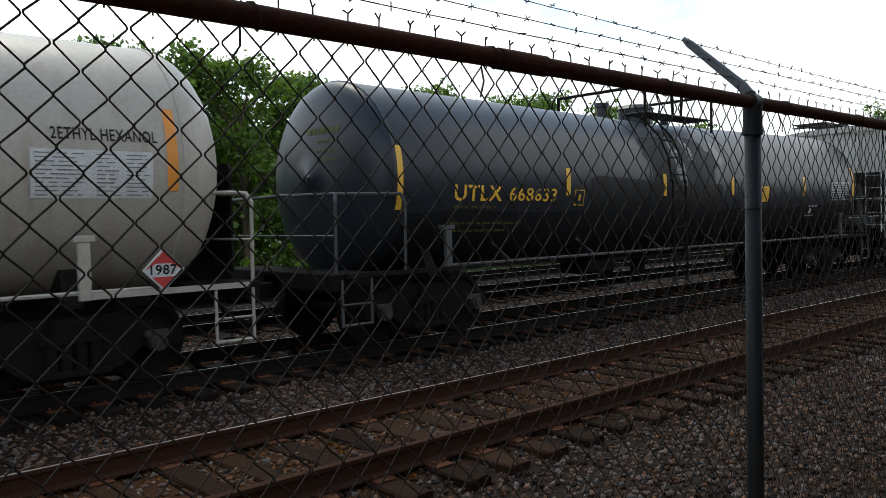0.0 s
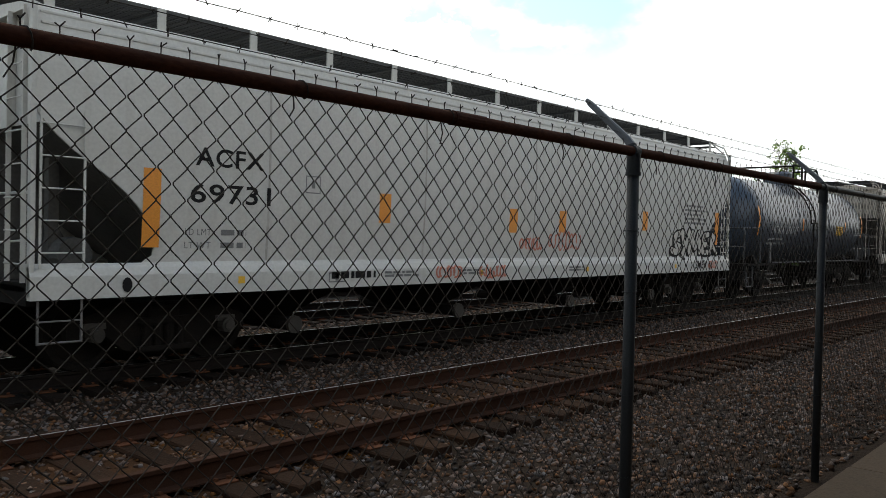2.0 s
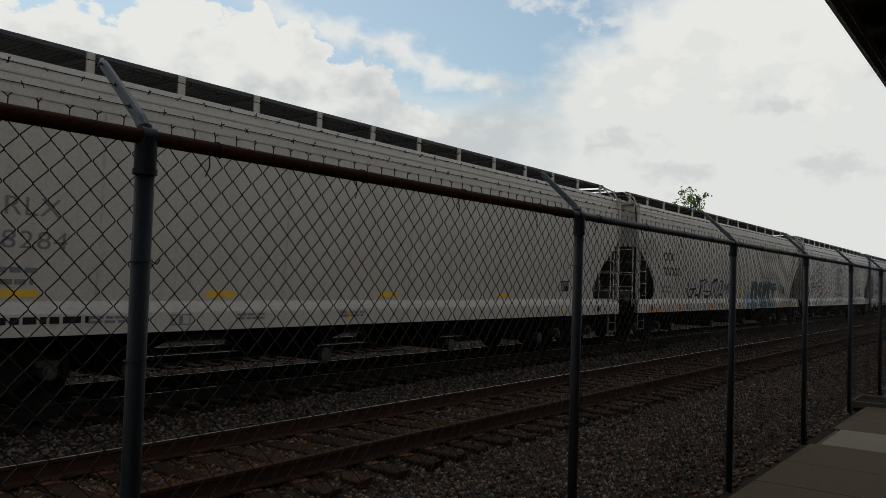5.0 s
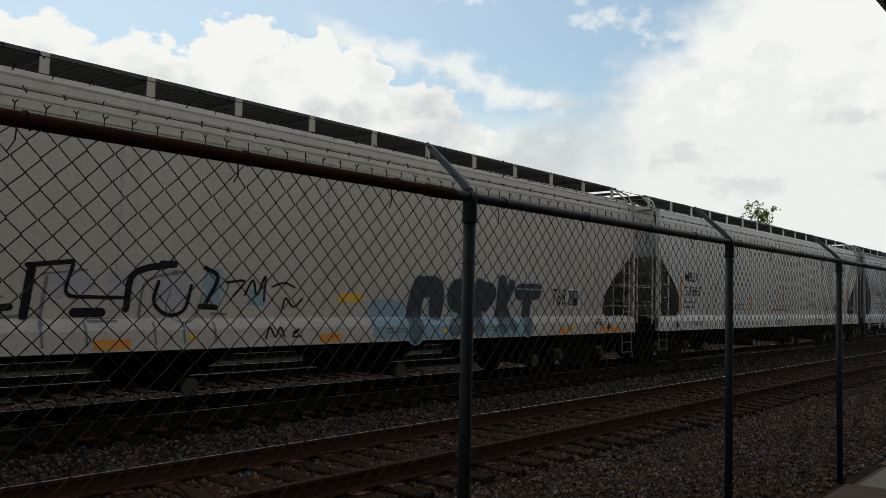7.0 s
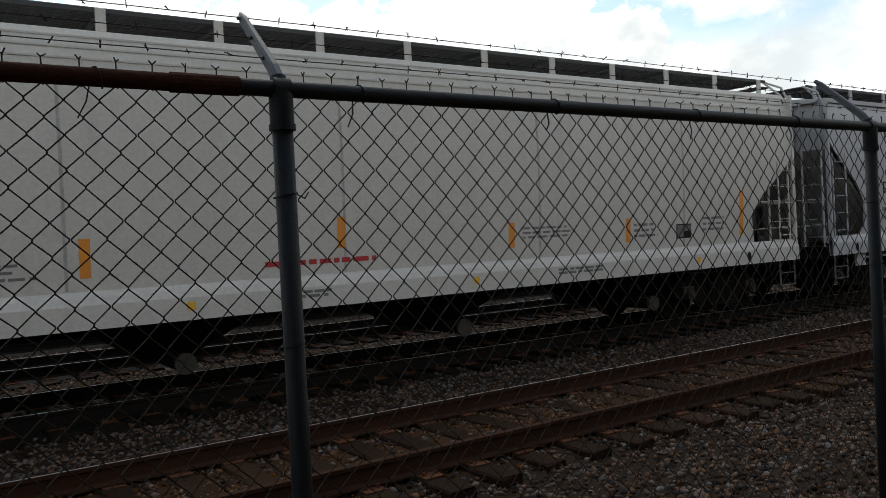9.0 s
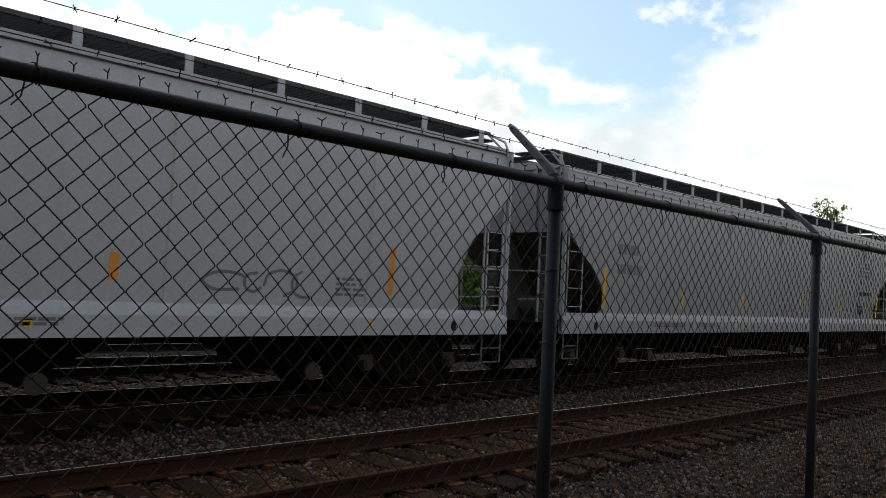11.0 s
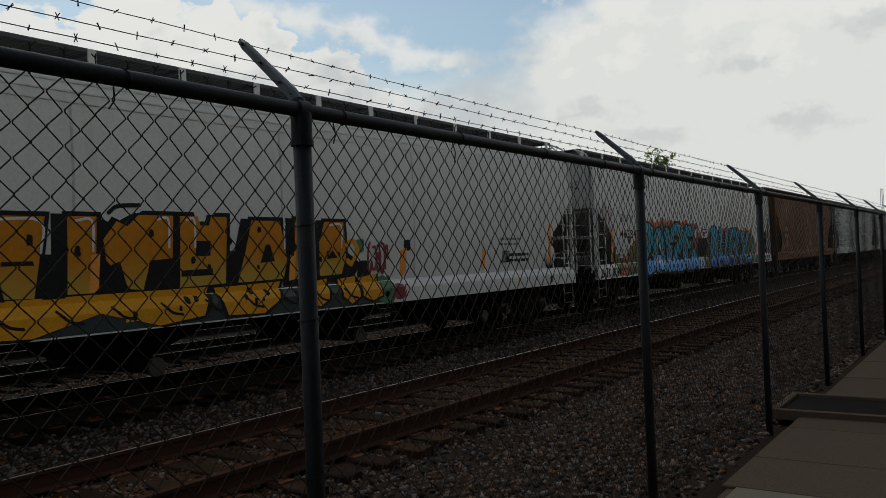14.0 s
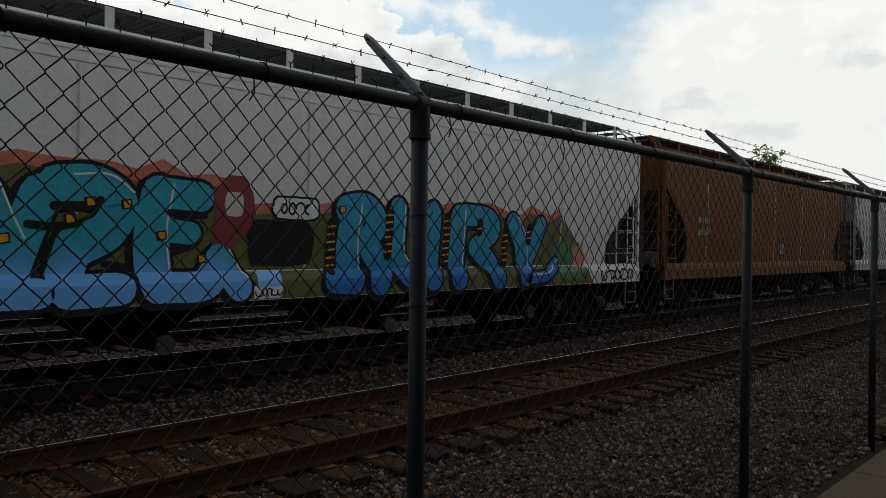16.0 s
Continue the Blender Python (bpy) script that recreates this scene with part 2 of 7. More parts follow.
M["rustpipe"] = mat("rusted_pipe", (0.062, 0.021, 0.011), 0.9, 0.0, vary=0.7, scale=9, stretch=(0.5, 1, 1), other=(0.022, 0.013, 0.010), fine=90, spec=0.08)
M["wire"] = mat("dark_mesh_wire", (0.042, 0.035, 0.030), 0.8, 0.0, vary=0.5, scale=5, spec=0.08)
M["concrete"] = mat("worn_concrete", (0.095, 0.067, 0.045), 0.9, vary=0.4, scale=1.6, other=(0.06, 0.053, 0.045), fine=55, bump=0.35, per=0.08, spec=0.08)
M["concrete_pale"] = mat("newer_pale_concrete", (0.17, 0.14, 0.10), 0.9, vary=0.25, scale=2.5, fine=60)
M["black"] = mat("black_car_steel", (0.008, 0.0075, 0.007), 0.8, 0.0, vary=0.5, scale=4, other=(0.02, 0.015, 0.012), fine=40, spec=0.08)
M["truck"] = mat("grimy_truck_iron", (0.009, 0.008, 0.007), 0.95, 0.0, vary=0.6, scale=6, other=(0.018, 0.013, 0.010), fine=50, spec=0.08)
M["white"] = mat("weathered_off_white_paint", (0.51, 0.495, 0.455), 0.5, vary=0.18, scale=0.7, other=(0.33, 0.29, 0.24), streak=0.30, fine=25, bump=0.04, spec=0.35)
M["cream"] = mat("weathered_cream_paint", (0.44, 0.385, 0.325), 0.5, vary=0.22, scale=0.7, other=(0.30, 0.24, 0.17), streak=0.35, fine=25, bump=0.04, spec=0.35)
M["grey"] = mat("weathered_grey_paint", (0.30, 0.295, 0.29), 0.5, vary=0.2, scale=0.7, other=(0.24, 0.23, 0.22), streak=0.3, fine=25, bump=0.04, spec=0.35)
M["pale"] = mat("weathered_pale_grey_paint", (0.54, 0.505, 0.455), 0.5, vary=0.18, scale=0.7, other=(0.36, 0.33, 0.29), streak=0.3, fine=25, bump=0.04, spec=0.35)
M["silver"] = mat("weathered_cool_grey_paint", (0.39, 0.385, 0.39), 0.5, vary=0.18, scale=0.7, other=(0.28, 0.275, 0.27), streak=0.3, fine=25, bump=0.04, spec=0.35)
# step paint greyed to carry the shade below the side sill
M["step"] = mat("grimy_step_paint", (0.17, 0.16, 0.15), 0.8, vary=0.5, scale=5, other=(0.06, 0.05, 0.045), fine=60, spec=0.1)
# rail colour darkened for the shade under the cars, with some oil
M["oily_shade_rail"] = mat("oily_dark_rail_steel", (0.010, 0.008, 0.007), 0.85, 0.0, vary=0.5, scale=5, other=(0.022, 0.014, 0.010), fine=80, spec=0.08)
M["brown"] = mat("weathered_brown_paint", (0.14, 0.056, 0.020), 0.75, spec=0.15, vary=0.35, scale=0.8, other=(0.085, 0.034, 0.016), streak=0.4, fine=25, bump=0.05)
M["slate"] = mat("weathered_slate_blue_tank_paint", (0.014, 0.0185, 0.025), 0.36, spec=0.32, vary=0.3, scale=0.8, other=(0.03, 0.032, 0.037), streak=0.5, fine=25, bump=0.04)
M["slate_gloss"] = mat("weathered_glossy_slate_tank_paint", (0.050, 0.065, 0.086), 0.31, vary=0.3, scale=0.8, other=(0.03, 0.034, 0.04), streak=0.4, fine=25, bump=0.03)
M["beige"] = mat("weathered_beige_tank_paint", (0.36, 0.33, 0.28), 0.45, vary=0.2, scale=0.7, other=(0.22, 0.17, 0.12), streak=0.4, fine=25, bump=0.04)
M["seam"] = mat("grimy_weld_seam", (0.33, 0.31, 0.28), 0.7, vary=0.5, scale=3.0, other=(0.45, 0.43, 0.39), stretch=(1, 1, 0.4), fine=30, spec=0.2)
M["grate"] = mat("galvanized_grating", (0.07, 0.07, 0.07), 0.7, 0.2, vary=0.3, scale=5)
M["yellow"] = mat("yellow_reflective_tape", (0.75, 0.42, 0.03), 0.5, vary=0.25, scale=5, other=(0.45, 0.22, 0.03))
M["orange"] = mat("orange_reflective_tape", (0.72, 0.26, 0.03), 0.5, vary=0.25, scale=5, other=(0.4, 0.15, 0.03))
M["ink"] = mat("black_lettering", (0.013, 0.0125, 0.0125), 0.7, vary=0.4, scale=12, spec=0.12)
M["inkgrey"] = mat("faded_grey_lettering", (0.16, 0.155, 0.15), 0.6, vary=0.4, scale=12)
M["inkwhite"] = mat("white_lettering", (0.55, 0.55, 0.53), 0.6, vary=0.4, scale=12, other=(0.3, 0.3, 0.3))
M["red"] = mat("red_paint", (0.45, 0.03, 0.03), 0.6, vary=0.2)
M["redfade"] = mat("faded_red_spray", (0.50, 0.17, 0.11), 0.7, vary=0.4)
M["leaf"] = island(mat("green_leaves", (0.115, 0.20, 0.026), 0.6, vary=0.35, scale=0.5, other=(0.06, 0.115, 0.018), fine=8), 0.5, (0.8, 1.15))


M["grass"] = island(mat("rough_grass_blades", (0.055, 0.085, 0.020), 0.7, vary=0.35, scale=0.5, other=(0.06, 0.06, 0.025), fine=8, spec=0.1), 0.5, (0.7, 1.1))


def fading(m, low, z0, z1):
    """A sprayed fill that fades into a second colour down the letter."""
    n, l = m.node_tree.nodes, m.node_tree.links
    b = n["Principled BSDF"]
    src = b.inputs["Base Color"].links[0].from_socket
    co = n.new("ShaderNodeTexCoord")
    sp = n.new("ShaderNodeSeparateXYZ")
    l.new(co.outputs["Object"], sp.inputs[0])
    ns = n.new("ShaderNodeTexNoise")
    ns.inputs["Scale"].default_value = 3.0
    l.new(co.outputs["Object"], ns.inputs["Vector"])
    ad = n.new("ShaderNodeMath")
    ad.operation = "MULTIPLY_ADD"
    ad.inputs[1].default_value = 0.5
    l.new(ns.outputs["Fac"], ad.inputs[0])
    l.new(sp.outputs["Z"], ad.inputs[2])
    mr = n.new("ShaderNodeMapRange")
    mr.inputs["From Min"].default_value, mr.inputs["From Max"].default_value = z0 + 0.25, z1 + 0.25
    l.new(ad.outputs[0], mr.inputs["Value"])
    mx = n.new("ShaderNodeMix")
    mx.data_type = "RGBA"
    mx.inputs["A"].default_value = (*low, 1)
    l.new(mr.outputs["Result"], mx.inputs["Factor"])
    l.new(src, mx.inputs["B"])
    l.new(mx.outputs["Result"], b.inputs["Base Color"])
    return m


def translucent(m, share):
    n, l = m.node_tree.nodes, m.node_tree.links
    b = n["Principled BSDF"]
    t = n.new("ShaderNodeBsdfTranslucent")
    mx = n.new("ShaderNodeMixShader")
    mx.inputs[0].default_value = share
    l.new(b.inputs["Base Color"].links[0].from_socket, t.inputs["Color"])
    l.new(b.outputs[0], mx.inputs[1])
    l.new(t.outputs[0], mx.inputs[2])
    l.new(mx.outputs[0], n["Material Output"].inputs["Surface"])


translucent(M["leaf"], 0.5)
# grimy steel, its base darkened to hold the shade of the end openings
M["shade_grey"] = mat("grimy_inner_steel", (0.085, 0.08, 0.072), 0.8, vary=0.5, scale=1.5, other=(0.04, 0.034, 0.03), streak=0.4, fine=25)
M["bark"] = mat("bark", (0.11, 0.085, 0.06), 0.95, vary=0.5, scale=3, stretch=(1, 1, 0.3), fine=25, bump=0.8)
M["earth"] = island(mat("rusty_earth", (0.105, 0.046, 0.018), 0.95, vary=0.5, scale=6, other=(0.05, 0.026, 0.012), fine=60, spec=0.05), 0.6, (0.6, 1.2))
M["bed_earth"] = mat("settled_rusty_earth", (0.060, 0.027, 0.012), 0.95, vary=0.7, scale=2.2, other=(0.022, 0.013, 0.008), fine=45, bump=1.0, spec=0.05)
M["wood"] = mat("dark_painted_eave_wood", (0.03, 0.022, 0.018), 0.85, vary=0.4, scale=3, stretch=(0.2, 1, 1))
M["wall"] = mat("station_wall_plaster", (0.35, 0.28, 0.22), 0.9, vary=0.3, scale=1.5)
M["mastgrey"] = mat("mast_steel", (0.3, 0.3, 0.31), 0.6, 0.4)


# ---- helpers of shape ----
def link(name, verts, faces, material, parent=None, label="", smooth=False):
    me = bpy.data.meshes.new(name)
    me.from_pydata([tuple(v) for v in verts], [], faces)
    me.materials.append(material)
    if smooth:
        me.shade_smooth()
    ob = new(name, me)
    if parent is not None:
        ob.parent = parent
    if label:
        ob["label"] = label
    return ob


def part(name, bm, material, parent=None, label="", smooth=False):
    me = bpy.data.meshes.new(name)
    bm.to_mesh(me)
    bm.free()
    me.materials.append(material)
    if smooth:
        me.shade_smooth()
    ob = new(name, me)
    if parent is not None:
        ob.parent = parent
    if label:
        ob["label"] = label
    return ob


def box(bm, x0, x1, y0, y1, z0, z1, bevel=0.0):
    r = bmesh.ops.create_cube(bm, size=1, matrix=Matrix.LocRotScale(((x0 + x1) / 2, (y0 + y1) / 2, (z0 + z1) / 2), None, (x1 - x0, y1 - y0, z1 - z0)))
    if bevel:
        es = {e for v in r["verts"] for e in v.link_edges}
        bmesh.ops.bevel(bm, geom=list(es), offset=bevel, segments=1, affect="EDGES")


def tube(bm, a, b, r, seg=8, r2=None, caps=True):
    a, b = Vector(a), Vector(b)
    d = b - a
    m = Matrix.Translation((a + b) / 2) @ d.to_track_quat("Z", "Y").to_matrix().to_4x4()
    bmesh.ops.create_cone(bm, cap_ends=caps, segments=seg, radius1=r, radius2=r if r2 is None else r2, depth=d.length, matrix=m)


def pipe(bm, pts, r, seg=6):
    """One bent tube through the points."""
    pts = [Vector(p) for p in pts]
    rings, u = [], None
    for k, p in enumerate(pts):
        d0 = (p - pts[k - 1]).normalized() if k else (pts[1] - p).normalized()
        d1 = (pts[k + 1] - p).normalized() if k < len(pts) - 1 else d0
        d = (d0 + d1).normalized() if (d0 + d1).length > 0.1 else d1
        if u is None:
            u = d.orthogonal().normalized()
        u = u - d * u.dot(d)
        u = u.normalized() if u.length > 1e-4 else d.orthogonal().normalized()
        w = d.cross(u)
        grow = 1 / max(0.6, d.dot(d1))
        rings.append([bm.verts.new(p + (u * math.cos(g) + w * math.sin(g)) * r * grow) for g in [2 * math.pi * q / seg for q in range(seg)]])
    for a, b in zip(rings, rings[1:]):
        for q in range(seg):
            bm.faces.new((a[q], a[(q + 1) % seg], b[(q + 1) % seg], b[q]))
    bm.faces.new(rings[0][::-1])
    bm.faces.new(rings[-1])


def sheet(bm, outline, thick, axis):
    """A flat plate: its outline in 3D, pushed by thick along axis."""
    vs = [bm.verts.new(p) for p in outline]
    f = bm.faces.new(vs)
    r = bmesh.ops.extrude_face_region(bm, geom=[f])
    bmesh.ops.translate(bm, vec=Vector(axis) * thick, verts=[v for v in r["geom"] if isinstance(v, bmesh.types.BMVert)])


def extrude_profile(name, prof, x0, x1, material, parent=None, label=""):
    n = len(prof)
    v = [(x0, y, z) for y, z in prof] + [(x1, y, z) for y, z in prof]
    f = [(i, (i + 1) % n, n + (i + 1) % n, n + i) for i in range(n)] + [tuple(range(n - 1, -1, -1)), tuple(range(n, 2 * n))]
    return link(name, v, f, material, parent, label)


def fast_mesh(name, verts, faces, material, parent=None, label="", smooth=False):
    """A large mesh from arrays: verts (n, 3), faces (m, k)."""
    me = bpy.data.meshes.new(name)
    k = faces.shape[1]
    me.vertices.add(len(verts))
    me.vertices.foreach_set("co", np.ascontiguousarray(verts, dtype=np.float32).ravel())
    me.loops.add(faces.size)
    me.loops.foreach_set("vertex_index", np.ascontiguousarray(faces, dtype=np.int32).ravel())
    me.polygons.add(len(faces))
    me.polygons.foreach_set("loop_start", np.arange(0, faces.size, k, dtype=np.int32))
    me.polygons.foreach_set("loop_total", np.full(len(faces), k, dtype=np.int32))
    me.update()
    me.validate()
    me.materials.append(material)
    if smooth:
        me.shade_smooth()
    ob = new(name, me)
    if parent is not None:
        ob.parent = parent
    if label:
        ob["label"] = label
    return ob


def prisms(a, b, r, sides=3):
    """Many thin straight wires at once: verts and quads for segments a -> b."""
    d = b - a
    d /= np.linalg.norm(d, axis=1)[:, None]
    ref = np.where(np.abs(d[:, [2]]) < 0.9, np.array([[0, 0, 1.0]]), np.array([[1.0, 0, 0]]))
    u = np.cross(d, ref)
    u /= np.linalg.norm(u, axis=1)[:, None]
    w = np.cross(d, u)
    vs = []
    for e in (a, b):
        for k in range(sides):
            g = 2 * np.pi * k / sides
            vs.append(e + r * (np.cos(g) * u + np.sin(g) * w))
    v = np.stack(vs, 1)
    base = np.arange(len(a))[:, None] * 2 * sides
    f = [base + np.array([[k, (k + 1) % sides, sides + (k + 1) % sides, sides + k]]) for k in range(sides)]
    return v.reshape(-1, 3), np.concatenate(f, 0)


rng = np.random.default_rng(5)

# ---- ground ----
TRACK_NEAR, TRACK_TRAIN, TRACK_FAR, TRACK_LAST = 4.13, 8.40, 12.55, 16.70
PROFILE = [(-400, -0.6), (-8, -0.5), (-6, -0.14), (-0.1, -0.10), (0.5, -0.08), (1.5, -0.18), (2.5, -0.29), (2.85, -0.26), (3.2, -0.222), (4.1, -0.212), (5.1, -0.218), (5.5, -0.25), (6.3, -0.30), (7.1, -0.25), (7.6, -0.25),
           (9.2, -0.25), (9.9, -0.22), (11.0, -0.22), (11.75, -0.25), (13.35, -0.25), (14.2, -0.22), (15.2, -0.23), (15.9, -0.25), (17.5, -0.25), (18.6, -0.42), (30, -0.5), (90, -0.4), (4000, -0.4)]


def ground_z(y):
    return np.interp(y, [p[0] for p in PROFILE], [p[1] for p in PROFILE])


def build_ground():
    xs = [-600, -60, -20, 0, 20, 60, 200, 800, 4000]
    v = [(x, y, z) for x in xs for y, z in PROFILE]
    n = len(PROFILE)
    f = [(i * n + j, (i + 1) * n + j, (i + 1) * n + j + 1, i * n + j + 1) for i in range(len(xs) - 1) for j in range(n - 1)]
    ob = link("ground", v, f, M["ballast"])
    for m in ("soil", "bed_earth", "oily_shade"):
        ob.data.materials.append(M[m])
    for k, p in enumerate(ob.data.polygons):
        y = (PROFILE[k % (n - 1)][0] + PROFILE[k % (n - 1) + 1][0]) / 2
        if y > 18 or y < -8:
            p.material_index = 1
        elif 3.2 <= y <= 5.1:
            p.material_index = 2
        # strips between the rails: shade and oil put into the colour
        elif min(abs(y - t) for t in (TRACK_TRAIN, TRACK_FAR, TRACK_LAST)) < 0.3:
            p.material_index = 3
    tagged(ob, "grey-brown gravel track bed running into rough grass", "ground", kind="structure")


def build_stones():
    spots = []
    for x0, x1, y0, y1, n, s in ((-12, -3, 0.0, 7.2, 9000, 0.034), (-3, 9, 0.0, 7.2, 30000, 0.029), (9, 18, 0.0, 7.2, 17000, 0.031), (18, 34, 0.0, 7.2, 11000, 0.040),
                                 (-3, 14, 7.2, 18.4, 24000, 0.032), (14, 34, 7.2, 18.4, 11000, 0.045)):
        q = np.stack([rng.uniform(x0, x1, n), rng.uniform(y0, y1, n), np.full(n, s)], 1)
        spots.append(q)
    q = np.concatenate(spots)
    # few stones between the rails of the near track, where earth has settled
    inside = np.abs(q[:, 1] - TRACK_NEAR) < 1.0
    q = q[~inside | (rng.random(len(q)) < 0.5)]
    gauge = np.min([np.abs(q[:, 1] - t) for t in (TRACK_TRAIN, TRACK_FAR, TRACK_LAST)], 0) < 0.8
    q = q[~gauge | (rng.random(len(q)) < 0.06)]
    stones_mesh("ballast_stones", q, M["stone"], "loose grey and brown crushed ballast stones", "gravel")
    n = 26000
    e = np.stack([rng.uniform(-3, 30, n), TRACK_NEAR + rng.choice((-0.75, 0.75, 0.0), n) + rng.normal(0, 0.17, n), np.full(n, 0.022)], 1)
    e = e[np.sin(e[:, 0] * 1.9) + np.sin(e[:, 0] * 4.7 + e[:, 1] * 3) + rng.normal(0, 0.6, n) > 0.1]
    stones_mesh("rusty_earth", e, M["earth"], "crumbs of orange-brown rusty earth between the rails", "earth")


def stones_mesh(name, q, material, label, category):
    octa = np.array([(1, 0, 0), (-1, 0, 0), (0, 1, 0), (0, -1, 0), (0, 0, 1), (0, 0, -1)], float)
    of = np.array([(0, 2, 4), (2, 1, 4), (1, 3, 4), (3, 0, 4), (2, 0, 5), (1, 2, 5), (3, 1, 5), (0, 3, 5)])
    n = len(q)
    size = q[:, 2] * rng.uniform(0.6, 1.65, n)
    pts = octa[None] * rng.uniform(0.6, 1.25, (n, 6, 1)) + rng.uniform(-0.22, 0.22, (n, 6, 3))
    pts *= np.array([1.0, 0.8, 0.62])
    ang = rng.uniform(0, 2 * np.pi, n)
    tip = rng.uniform(-0.6, 0.6, n)
    c, s = np.cos(ang), np.sin(ang)
    x, y, z = pts[..., 0], pts[..., 1], pts[..., 2]
    z, x = z * np.cos(tip)[:, None] - x * np.sin(tip)[:, None], z * np.sin(tip)[:, None] + x * np.cos(tip)[:, None]
    X, Y = x * c[:, None] - y * s[:, None], x * s[:, None] + y * c[:, None]
    P = np.stack([X, Y, z], 2) * size[:, None, None]
    lift = ground_z(q[:, 1]) + rng.uniform(-0.008, 0.012, n)
    P += np.stack([q[:, 0], q[:, 1], lift], 1)[:, None]
    F = of[None] + (np.arange(n) * 6)[:, None, None]
    ob = fast_mesh(name, P.reshape(-1, 3), F.reshape(-1, 3), material)
    tagged(ob, label, category, kind="stuff")


RAIL = [(-0.07, -0.175), (0.07, -0.175), (0.07, -0.163), (0.012, -0.145), (0.009, -0.045), (0.036, -0.032), (0.036, -0.006), (-0.036, -0.006), (-0.036, -0.032), (-0.009, -0.045), (-0.012, -0.145), (-0.07, -0.163)]


def build_track(y, name, label, x_parts, far=700, step=0.5, steel=None):
    root = new(name)
    root.location = (0, y, 0)
    tagged(root, label, "railway track", kind="structure")
    for s in (-1, 1):
        rail = extrude_profile("rail", RAIL, -80, far, steel or M["rail"], root)
        rail.location = (0, s * 0.7525, 0)
        head = [(-0.034, -0.0065), (0.034, -0.0065), (0.034, -0.004), (0.030, -0.0015), (-0.030, -0.0015), (-0.034, -0.004)]
        extrude_profile("rail_head", head, -80, far, steel or M["rail"], rail)
        if not (s < 0 and name == "track_near"):
            extrude_profile("running_surface", [(-s * 0.012 - 0.011, -0.0018), (-s * 0.012 + 0.011, -0.0018), (-s * 0.012 + 0.009, 0.0), (-s * 0.012 - 0.009, 0.0)], -80, far, M["railtop"], rail, "polished band on the rail head")
    shapes = []
    r = random.Random(7)
    for k in range(6):
        bm = bmesh.new()
        box(bm, -0.115, 0.115, -1.3, 1.3, -0.36, -0.182, 0.014)
        bmesh.ops.subdivide_edges(bm, edges=[e for e in bm.edges if abs(e.verts[0].co.y - e.verts[1].co.y) > 1.5], cuts=5)
        for v in bm.verts:
            v.co += Vector((r.uniform(-1, 1), r.uniform(-1, 1) * 2, r.uniform(-1, 0.4))) * 0.008
        me = bpy.data.meshes.new("tie")
        bm.to_mesh(me)
        bm.free()
        me.materials.append(M["oily_shade_tie"] if steel else M["tie"])
        shapes.append(me)
    bm = bmesh.new()
    box(bm, -0.09, 0.09, -0.17, 0.17, -0.183, -0.172)
    for sx in (-1, 1):
        for sy in (-1, 1):
            box(bm, sx * 0.055 - 0.012, sx * 0.055 + 0.012, sy * 0.085 - 0.014, sy * 0.085 + 0.014, -0.174, -0.148)
    plate = bpy.data.meshes.new("tie_plate")
    bm.to_mesh(plate)
    bm.free()
    plate.materials.append(M["rust"])
    x0, x1 = x_parts
    k = 0
    x = x0
    rest_v, rest_f = [], []
    while x < far * 0.35:
        wob = r.uniform(-0.03, 0.03)
        if x < x1:
            tie = new("tie", shapes[k % 6])
            tie.parent = root
            tie.location = (x + wob, r.uniform(-0.05, 0.05), r.uniform(-0.01, 0.004))
            tie.rotation_euler = (0, 0, r.uniform(-0.012, 0.012))
            for s in (-1, 1):
                p = new("tie_plate", plate)
                p.parent = tie
                p.location = (0, s * 0.7525, 0)
        else:
            b = len(rest_v)
            rest_v += [(x + wob + a, y_ + 0, z_) for a in (-0.115, 0.115) for y_ in (-1.3, 1.3) for z_ in (-0.36, -0.182)]
            rest_f += [(b + i for i in q) for q in ((0, 1, 3, 2), (4, 6, 7, 5), (0, 4, 5, 1), (2, 3, 7, 6), (1, 5, 7, 3))]
        k += 1
        x += step
    o = link("far_ties", rest_v, [tuple(q) for q in rest_f], M["oily_shade_tie"] if steel else M["tie"], root)
    o["kind"] = "stuff"
    return root


build_ground()

# ---- fence ----
POSTS = [-2.85, 0.12, 3.03, 6.10, 9.0, 11.95, 14.9] + [14.9 + 2.97 * k for k in range(1, 14)]
RAIL_Z, RUST_END = 2.12, 2.85
TIP = (0.265, 0.269)


